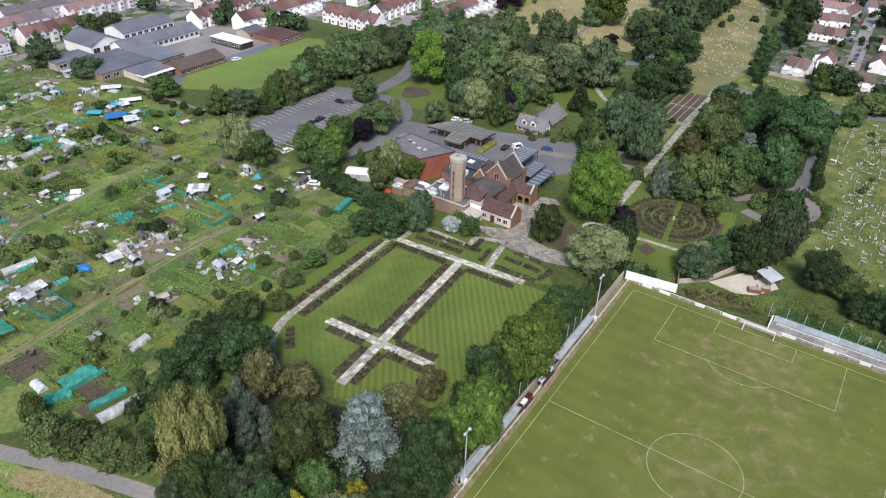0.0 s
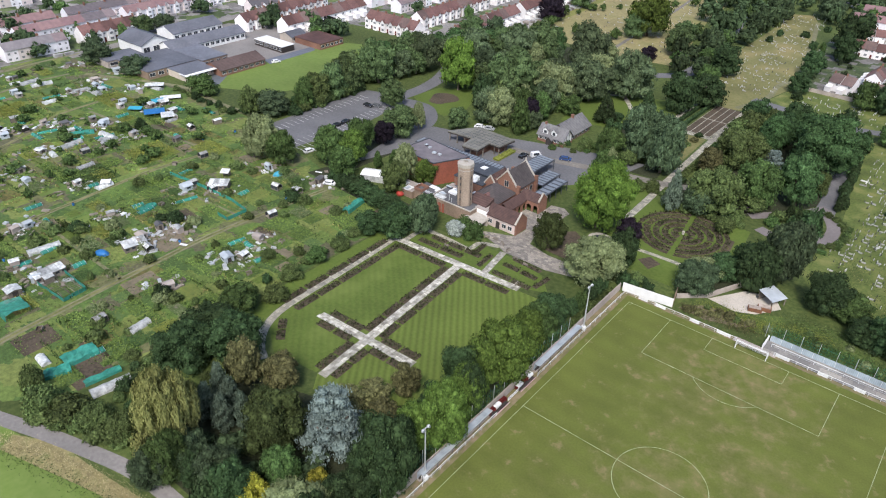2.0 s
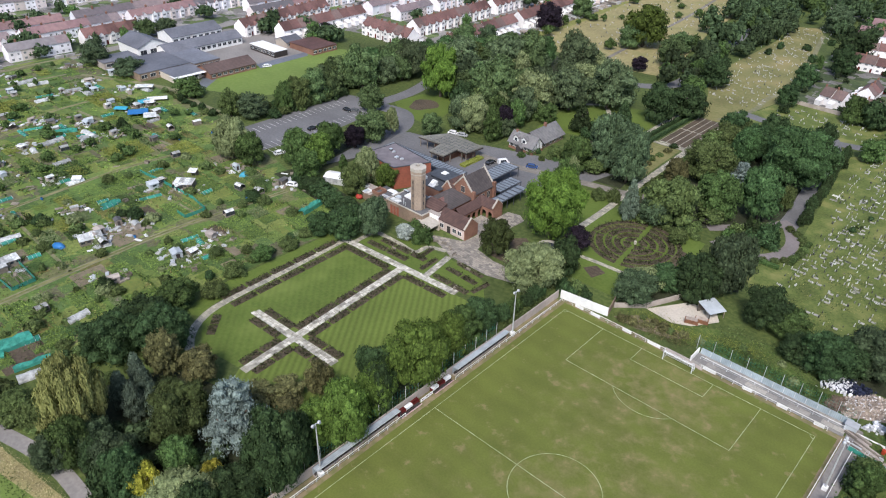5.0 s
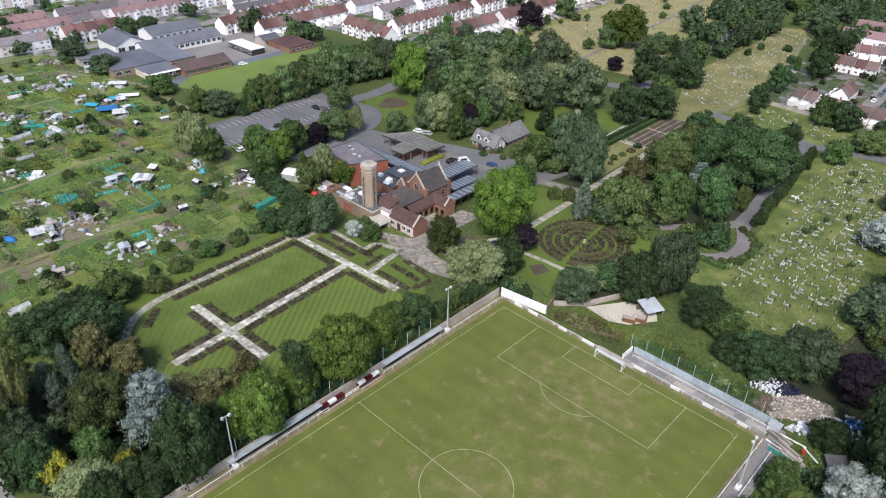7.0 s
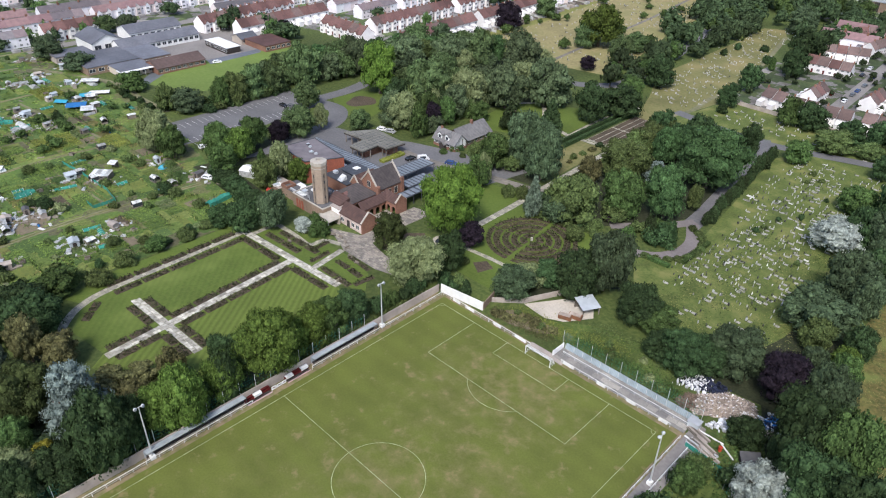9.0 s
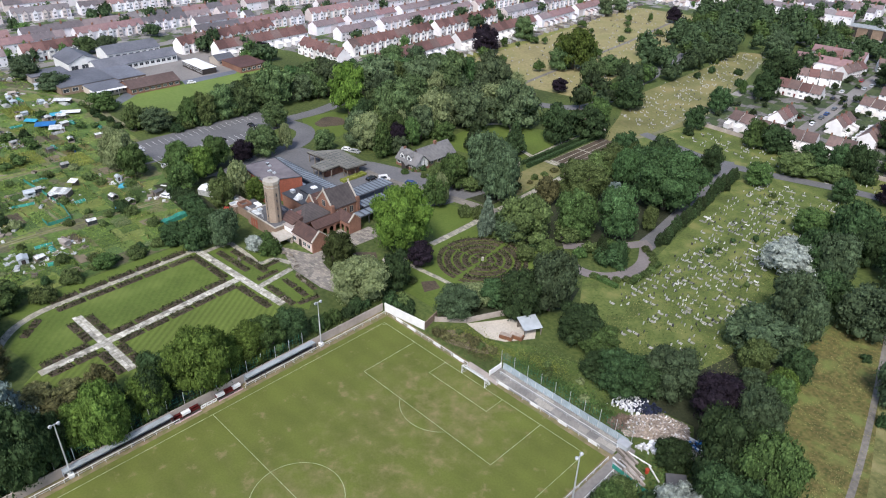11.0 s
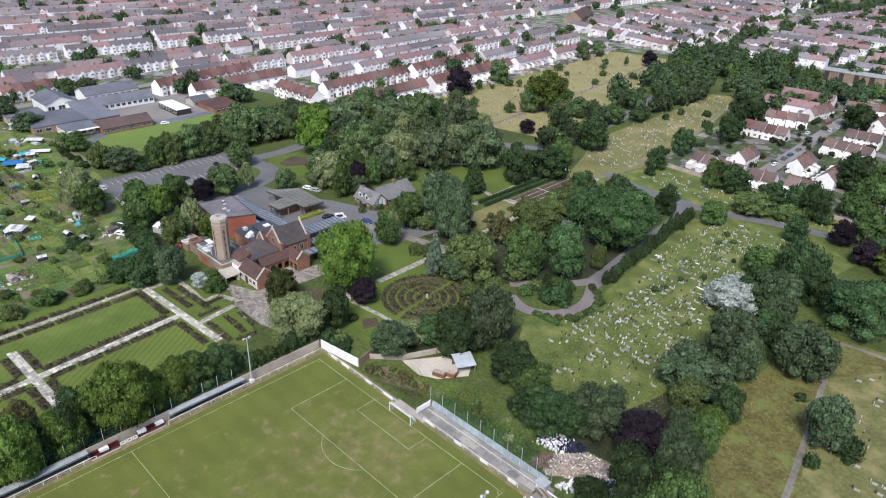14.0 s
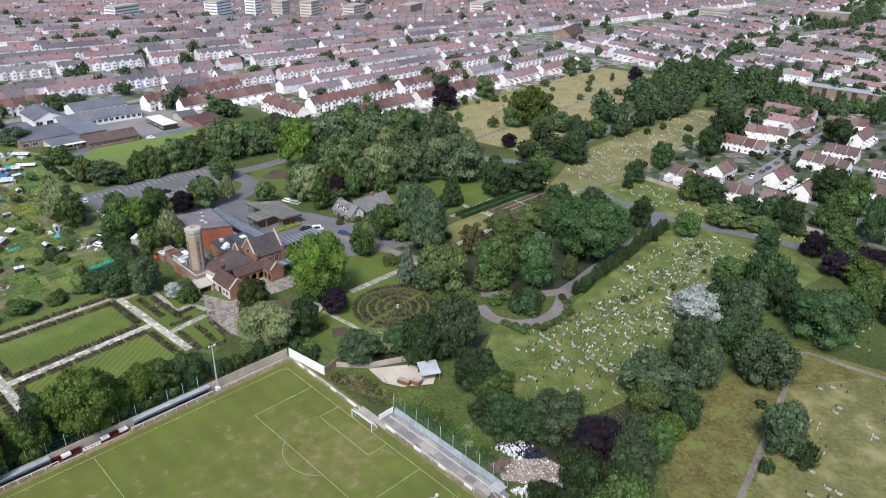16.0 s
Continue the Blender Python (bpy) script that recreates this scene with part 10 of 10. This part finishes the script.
for kind, x, y, h, r in (
    ("greyoak", -70.6, 81.9, 22.3, 7.5), ("greyoak", -59.4, 77.7, 21.6, 7.2), ("mid", -79.4, 78.3, 10.7, 4.1),
    ("wood_light", -71.5, 76.7, 5.6, 3.9), ("birch", -69.9, 58.4, 13.1, 2.3), ("spruce", -45.1, 55.1, 14.8, 3.6),
    ("wood_light", -34.7, 61.6, 16, 8.6), ("greyoak", -37.6, 59.2, 9.7, 6), ("mid", -25.6, 76.4, 16, 7.7),
    ("wood_light", -40.6, 99.9, 15.5, 9.3), ("dull", -46, 87.5, 10.8, 4.4), ("wood_light", -45.6, 129, 11.7, 8.1),
    ("cedar", -29.7, 105, 8.8, 4.6), ("bluegreen", -14.9, 84.8, 18.8, 7.4), ("bluegreen", -15.7, 115.2, 21.9, 13.5),
    ("oak", -35.2, 130.4, 14.4, 6.1), ("wood_light", -10.6, 96.7, 9.3, 2.9), ("wood_light", -25.3, 71.9, 7, 4.7),
):
    plant(kind, x, y, h, r, "beside the cemetery road")
for kind, x, y, h, r in (
    ("purple", -25.4, 70.7, 3.2, 2.7), ("greyoak", -5.4, 36, 19.5, 6.6), ("oak", -13.2, 35.4, 8.6, 4.8),
    ("pale", -21.2, 23.9, 6.3, 5.3), ("conifer", -10.4, 69.8, 8.6, 1.5), ("oak", -18.7, 154.7, 12.9, 4.7),
):
    plant(kind, x, y, h, r, "beside the cemetery road")
for kind, x, y, h, r in (
    ("oak", -47.8, 199, 11, 5.4), ("oak", -51.1, 228.4, 13.2, 5.8), ("mid", -55.8, 266.8, 7.8, 2.1),
    ("oak", -47.8, 290.1, 19.5, 10.5), ("oak", -44.4, 265.2, 15.2, 7.1), ("greyoak", -74, 353.5, 16.5, 9.7),
    ("mid", -1.8, 160.9, 9.7, 5.2), ("wood_light", 4.3, 181.1, 9.3, 7.6), ("wood_light", 16.6, 185.4, 6.4, 5.4),
    ("oak", 6, 194.3, 10.4, 6.3), ("oak", 15.6, 194.9, 12.1, 5.3), ("oak", 23.5, 194.4, 14.7, 6.1),
    ("oak", 25.9, 168.2, 9.8, 4.3), ("purple", 38.5, 178.4, 9.9, 4.9), ("oak", 24.3, 240, 16.2, 9.1),
    ("mid", 35.4, 210.7, 16.5, 8.2), ("mid", 33.2, 244.4, 15.2, 6.3), ("oak", 49.2, 207.7, 19.5, 5),
):
    plant(kind, x, y, h, r, "beside the boundary wall")
for kind, x, y, h, r in (
    ("mid", 44.5, 186, 12.5, 6.6), ("oak", 51.4, 176.5, 8, 4.4),
    ("mid", -19.9, 197.4, 12.6, 5.8), ("oak", -10.3, 198.9, 12.1, 7.1), ("oak", -6.2, 339.1, 15.2, 9),
    ("oak", -3.6, 401.6, 17.7, 5.1), ("mid", -60, 417.3, 13.7, 8.6),
):
    plant(kind, x, y, h, r, "beside the boundary wall")
for kind, x, y, h, r in (
    ("mid", 58, 19, 13, 5.5), ("oak", 62, -1, 17.7, 7.1), ("silver", 54.9, -3.9, 10.8, 5.8), ("oak", 46.4, 9.8, 7.0, 4.0), ("hedge_bush", 42.6, -4.8, 5.0, 3.6), ("oak", 71.1, -3.5, 20.7, 7.6), ("oak", 66, -16, 17, 7), ("mid", 57, -18, 14, 6.5), ("oak", 20, 23, 6.5, 5), ("oak", 30, 26, 8.5, 5.5),
):
    plant(kind, x, y, h, r, "by the rubbish tip")
for kind, x, y, h, r in (
    ("hazed_green", -137.9, 98.2, 22.9, 10), ("pale", -122.1, 106.3, 18.5, 9.3), ("hazed_grey", -133, 73.7, 15.1, 7),
    ("hazed_green", -150.8, 106.8, 16.9, 7.8), ("hazed_grey", -114.5, 123, 19.1, 9.6), ("hazed_grey", -103.5, 136.8, 22.8, 8.5),
    ("conifer", -96.8, 105.5, 13.1, 4.8), ("mid", -77.4, 73, 13.7, 5.8), ("hedge_bush", -71.2, 81.6, 6, 4.8),
    ("hedge_bush", -89.3, 76.6, 5.6, 3.3), ("hedge_bush", -59.6, 60.3, 4.4, 2.7), ("hedge_bush", -55, 62.4, 4.9, 2.8),
    ("birch", -70.5, 60.4, 11.6, 2.5), ("oak", -9.2, 28.6, 14, 6.2), ("wood_light", -26.8, 52.5, 5.4, 3.4),
    ("bush", -5.9, 71.3, 9.8, 2.9), ("greyoak", -38, 58, 8.9, 4.7), ("hazed_grey", -115.9, 80, 8.5, 4.6),
    ("birch", -148.8, 48.8, 11.5, 3.0), ("hazed_green", -137.6, 59.6, 9.5, 4.3), ("wood_light", -119.7, 3.8, 11.4, 4.7),
):
    plant(kind, x, y, h, r, "near the chapel")


# ---- woods, hedgerows and street trees ----
wood = random.Random(14)


def grove(poly, n, kinds, h, r, where, far=False):
    xs, ys = [p[0] for p in poly], [p[1] for p in poly]
    spots, tries = [], 0
    while len(spots) < n and tries < 60 * n:
        tries += 1
        x, y = wood.uniform(min(xs), max(xs)), wood.uniform(min(ys), max(ys))
        rr = wood.uniform(*r)
        if inside(x, y, poly) and all((x - a) ** 2 + (y - b) ** 2 > (0.55 * (rr + c)) ** 2 for a, b, c in spots):
            spots.append((x, y, rr))
            hh = max(wood.uniform(*h), rr * 1.3)
            plant(wood.choice(kinds), x, y, hh, rr, where)


FAR = {}


def far_grove(name, polys, h, r, label, seed, kind="far"):
    """Distant trees beyond counting, as one mesh."""
    rng = random.Random(seed)
    shape, leaves, size = SPECIES[kind][:3]
    base = []
    for k in range(3):
        me = crown("crown", shape, M[LEAF[kind]], leaves, 90 + k, size)
        base.append((np.array([v.co[:] for v in me.vertices]), [tuple(q.vertices) for q in me.polygons]))
        bpy.data.meshes.remove(me)
    vs, fs, off = [], [], 0
    for poly, n in polys:
        xs, ys = [p[0] for p in poly], [p[1] for p in poly]
        k = 0
        while k < n:
            x, y = rng.uniform(min(xs), max(xs)), rng.uniform(min(ys), max(ys))
            if not inside(x, y, poly):
                continue
            k += 1
            rr = rng.uniform(*r)
            hh, a = max(rng.uniform(*h), rr * 1.2), rng.uniform(0, 6.28)
            v, f = base[k % 3]
            c, s = math.cos(a) * rr, math.sin(a) * rr
            vs += np.stack([x + c * v[:, 0] - s * v[:, 1], y + s * v[:, 0] + c * v[:, 1], v[:, 2] * hh], 1).tolist()
            fs += [tuple(i + off for i in q) for q in f]
            off += len(v)
    me = bpy.data.meshes.new(name)
    me.from_pydata(vs, [], fs)
    me.materials.append(M[LEAF[kind]])
    return tagged(new(name, me), label, "trees", "", "stuff")


def tree_line(a, b, step, kinds, h, r, where):
    n = max(1, int(math.hypot(b[0] - a[0], b[1] - a[1]) / step))
    for i in range(n + 1):
        x, y = (a[k] + (b[k] - a[k]) * i / n + wood.uniform(-0.8, 0.8) for k in (0, 1))
        plant(wood.choice(kinds), x, y, wood.uniform(*h), wood.uniform(*r), where)


SPECIES["yew"] = ("column", 700, 0.13, 0.03, "yew_tree", "dark upright clipped yew", "tree")
LEAF["yew"] = "conifer"
SPECIES["low"] = ("dome", 300, 0.14, 0.0, "shrub", "small scrubby green bush", "shrub")
LEAF["low"] = "wood_light"
SPECIES["low_dark"] = ("dome", 300, 0.14, 0.0, "shrub", "small dark green bush", "shrub")
LEAF["low_dark"] = "oak"
SPECIES["low_dull"] = ("dome", 300, 0.14, 0.0, "shrub", "small dry brown bush", "shrub")
LEAF["low_dull"] = "dull"
SPECIES["low_pale"] = ("dome", 300, 0.14, 0.0, "shrub", "small pale green bush", "shrub")
LEAF["low_pale"] = "pale"
tree_line((-2.5, 90), (-9.5, 158), 2.9, ("yew",), (3.8, 7.5), (1.1, 1.8), "beside the cemetery road")
grove([(-216, 62), (-202, 62), (-198, 84), (-200, 120), (-168, 172), (-190, 185), (-212, 150)], 24, ("hazed_green", "hazed_grey", "wood_light", "hazed_green", "bluegreen", "greyoak"), (9, 15), (5, 8), "in the wood")
grove([(-170, 100), (-150, 96), (-118, 124), (-108, 160), (-130, 180), (-165, 172)], 20, ("hazed_green", "bluegreen", "hazed_grey", "wood_light", "greyoak", "hazed_green", "pale"), (9, 16), (5, 8), "in the wood")
grove([(-146, 78), (-130, 80), (-118, 100), (-130, 108), (-150, 100)], 9, ("oak", "mid", "low"), (8, 14), (4, 6), "in the wood")
grove([(42, -6), (40, -90), (58, -90), (60, -6)], 24, ("bush", "oak", "mid"), (4, 9), (3, 5), "beside the pitch path")
grove([(66, 122), (62, 160), (140, 200), (150, 150), (90, 120)], 14, ("oak", "mid", "lime"), (8, 15), (4, 8), "in the old cemetery")
grove([(84, 30), (90, 100), (130, 110), (130, 20)], 7, ("low", "bush", "mid"), (3, 8), (2, 4), "in the meadow")
grove([(-112, 190), (-96, 176), (-84, 176), (-92, 230), (-106, 260)], 10, ("far", "mid"), (7, 12), (4, 6), "beside the cemetery road")
far_grove("cemetery_scrub", [([(-200, 205), (-185, 196), (-130, 196), (-140, 300), (-150, 390), (-205, 420)], 26)], (3, 7), (2, 4), "small green bushes in the old cemetery", 32, "far_mid")
grove([(-92, 260), (-94, 340), (-66, 340), (-62, 262)], 6, ("low", "low_dark"), (2, 5), (1.5, 3), "among graves")
grove([(4, 60), (4, 160), (28, 165), (34, 60)], 9, ("low_dark", "low"), (1.2, 2.6), (0.9, 1.6), "among graves")
grove([(-48, 180), (-46, 200), (30, 196), (30, 184)], 8, ("low", "low_dark"), (3, 6), (2, 3.5), "among graves")
tree_line((-213, 15), (-196, 40), 4.5, ("bush", "low", "wood_light"), (4, 7), (3, 4), "beside the school field")
tree_line((-197, 26), (-197, 64), 5, ("bush", "low", "wood_light"), (3.5, 6), (2.8, 3.6), "beside the car park")
tree_line((-140, -4), (-104, -7), 4.5, ("oak", "bush", "oak"), (4, 7), (2.8, 4), "along the allotment edge")
tree_line((-109.5, -24), (-109.5, -96), 6.5, ("low", "low_dark", "hedge_bush"), (1.5, 3.2), (1.5, 2.6), "along the allotment edge")
tree_line((-106, -118), (-88, -112), 4, ("hedge_bush", "low"), (2.5, 4), (2.4, 3.2), "along the lane")
tree_line((-88, -104), (-60, -108), 5, ("oak", "bush", "greyoak"), (6, 10), (3.5, 5), "along the lane")
tree_line((-58, -76), (-42, -72), 6, ("dull", "oak"), (6, 9), (3.5, 5), "beside the memorial garden")
tree_line((-43, -22), (-41, -40), 5, ("lime", "mid", "oak"), (8, 12), (4, 5), "along the pitch wall")
tree_line((-41.5, -60), (-41, -100), 6, ("oak", "lime", "oak"), (9, 14), (4, 5), "along the pitch wall")
plant("silver", -87.2, -4.2, 4.8, 3.0, "beside the patio"), plant("green_bush", -82.6, -1.6, 5.8, 3.7, "beside the patio"), plant("green_bush", -87.6, 0.0, 5, 2.8, "beside the porch")
tree_line((-41.3, -15), (-40.4, 1), 3.2, ("bush", "low_dark", "green_bush"), (3, 5.5), (1.8, 2.8), "along the pitch wall")
grove([(-20, 6), (-3, 9), (-4, 12), (-18, 11)], 10, ("low_dull", "low_dull", "low"), (0.6, 1.6), (0.8, 1.8), "in bare scrub")
plant("poplar", -130, 15, 8.5, 2.2, "beside the hall"), plant("low_dark", -38.5, 8, 3.6, 1.8, "beside the white wall")
grove([(-40, 6), (-36, 10), (-28, 12), (-26, 7), (-36, 5)], 6, ("low", "low_dark", "bush"), (2, 4.5), (1.5, 2.6), "behind the white wall")
grove([(-20, 6), (-2, 11), (26, 12), (28, 16), (22, 24), (4, 15)], 9, ("low", "low_pale", "low"), (0.5, 1.1), (0.9, 1.8), "in rank grass")
grove([(-17, 66), (-8, 68), (-8, 79), (-15, 79)], 6, ("green_bush", "low"), (2.5, 4.5), (2, 3), "on the turning island")
plant("conifer", -13.5, 73, 7, 2.0, "on the turning island")
grove([(-186, -112), (-112, -104), (-110, -16), (-186, -6)], 60, ("low", "low", "low_pale", "hedge_bush"), (0.9, 2.8), (0.9, 2.6), "on the allotments")
far_grove("allotment_scrub", [([(-340, -90), (-188, -106), (-188, 4), (-330, 0)], 60)], (1.0, 3.6), (1.2, 3.2), "scrubby green bushes on the farther allotments", 31, "far_mid")
BEYOND = [([(-345, 30), (-335, 100), (-262, 128), (-262, 112), (-330, 92)], 10), ([(-330, 440), (-262, 160), (-236, 160), (-236, 430)], 16), ([(-420, -110), (-345, -90), (-342, 20), (-420, 40)], 26), ([(-700, -100), (-400, -60), (-330, 160), (-330, 440), (-500, 560), (-700, 500)], 110), ([(-300, 450), (-280, 900), (140, 1000), (140, 460)], 170), ([(24, 220), (40, 330), (130, 330), (130, 205)], 22), ([(-70, 330), (-64, 420), (-30, 430), (-36, 350)], 22), ([(-30, 385), (20, 385), (20, 440), (-30, 430)], 14), ([(58, 180), (60, 212), (130, 225), (130, 180)], 14), ([(-900, 0), (-700, -100), (-560, 560), (-700, 900)], 60), ([(-560, 560), (-330, 450), (-310, 900), (-600, 900)], 60)]
BEYOND += [([(-165, 432), (-100, 440), (-90, 490), (-165, 486)], 22), ([(-235, 835), (-150, 850), (-125, 985), (-215, 1010)], 40), ([(-300, 1000), (-190, 1000), (-150, 1260), (-285, 1260)], 45), ([(-270, 500), (-60, 500), (-60, 860), (-270, 860)], 60), ([(-60, 460), (140, 440), (140, 640), (-60, 640)], 40), ([(0, 700), (40, 640), (240, 660), (260, 760), (60, 800)], 110), ([(130, 330), (130, 640), (300, 640), (300, 300)], 50)]
far_grove("street_trees", [(p, int(n * 1.2)) for p, n in BEYOND], (6, 12), (3.8, 7), "distant dark green trees among the terraces", 3)
far_grove("garden_trees", [(p, int(n * 0.62)) for p, n in BEYOND], (4, 9), (2.5, 5), "distant mid-green garden trees among the terraces", 4, "far_mid")
far_grove("belt_trees", [([(-128, 250), (-102, 250), (-98, 350), (-68, 400), (-40, 420), (-130, 448), (-152, 412), (-138, 330)], 48)], (9, 15), (4.5, 8), "belt of dark green trees beyond the cemetery", 5)
far_grove("belt_edge", [([(-104, 258), (-93.5, 258), (-94.5, 345), (-106, 350)], 18), ([(-106, 226), (-99, 226), (-99, 256), (-108, 256)], 5)], (8, 13), (4, 6.5), "dark trees edging the cemetery strip", 15)
far_grove("belt_trees_light", [([(-128, 250), (-102, 250), (-98, 350), (-68, 400), (-40, 420), (-130, 448), (-152, 412), (-138, 330)], 24)], (8, 13), (4, 7), "lighter green trees in the belt beyond the cemetery", 6, "far_mid")
far_grove("estate_shrubs", [([(-50, 208), (60, 206), (60, 330), (-24, 396), (-56, 330)], 110)], (1.5, 4), (1.2, 2.6), "dark hedges and shrubs in the estate gardens", 7)
grove([(-107, -97), (-104, -92), (-97, -96), (-93, -105), (-97, -108), (-101, -104)], 15, ("hedge_bush", "low", "low_dark", "green_bush"), (0.8, 2.4), (1.2, 2.3), "in undergrowth")
far_grove("undergrowth", [([(-91, -104), (-60, -110), (-42, -98), (-46, -74), (-70, -84), (-88, -93)], 34)], (1.5, 4), (1.8, 3.2), "dark undergrowth beneath the trees", 33, "far")
tree_line((-256, 9), (-216, 9), 5, ("low", "low_dark", "bush"), (1.5, 3.5), (1.5, 2.6), "along the school fence")
grove([(40, -28), (42, 0), (60, 0), (60, -28)], 12, ("bush", "low", "low_dark"), (2, 4.5), (2, 3.2), "by the rubbish tip")
grove([(-48, 58), (-30, 54), (-20, 58), (-22, 66), (-44, 64)], 12, ("hedge_bush", "low_dark", "low"), (1.5, 3.5), (1.5, 2.6), "beneath the trees")
grove([(-112, 70), (-96, 68), (-84, 76), (-84, 84), (-96, 76), (-110, 78)], 9, ("hedge_bush", "low_dark", "green_bush"), (1.5, 3), (1.3, 2.3), "round the lodge")
tree_line((-50.5, 62), (-52, 130), 4.5, ("low_dark", "hedge_bush", "low"), (1.5, 3.2), (1.4, 2.3), "beside the long path")
tree_line((-60.5, 80), (-62, 118), 5, ("low_dark", "hedge_bush", "low_dull"), (1.2, 2.6), (1.2, 2.0), "beside the long path")
grove([(-56, 14), (-50, 10), (-40, 14), (-34, 20), (-44, 19), (-54, 19)], 8, ("low_dark", "low", "hedge_bush"), (1.2, 2.6), (1.2, 2.2), "beside the rose garden")
grove([(-135, 80), (-117, 80), (-112, 104), (-128, 104)], 6, ("mid", "wood_light", "pale", "poplar"), (8, 13), (3.5, 5), "beside the lodge")
grove([(-96, 102), (-88, 100), (-84, 112), (-94, 114)], 5, ("low_dark", "hedge_bush", "oak"), (2, 5), (1.8, 3), "behind the lodge")
grove([(-51, 100), (-40, 100), (-34, 140), (-47, 146)], 5, ("wood_light", "dull", "oak"), (9, 14), (4.5, 6.5), "beside the long path")
grove([(-36, 118), (-24, 124), (-22, 150), (-34, 150)], 5, ("oak", "bluegreen", "wood_light"), (11, 16), (5, 7), "beside the cemetery road")
for k, a in enumerate(range(-80, 71, 15)):
    plant("hedge_bush", -8.6 + 12.2 * math.cos(radians(a)), 72.5 + 13.2 * math.sin(radians(a)), 1.6, 1.7, "round the turning loop")
grove([(-97, -101), (-86, -98), (-90, -88), (-100, -92)], 7, ("low", "low_dark", "hedge_bush"), (1.0, 2.6), (1.2, 2.4), "in undergrowth")
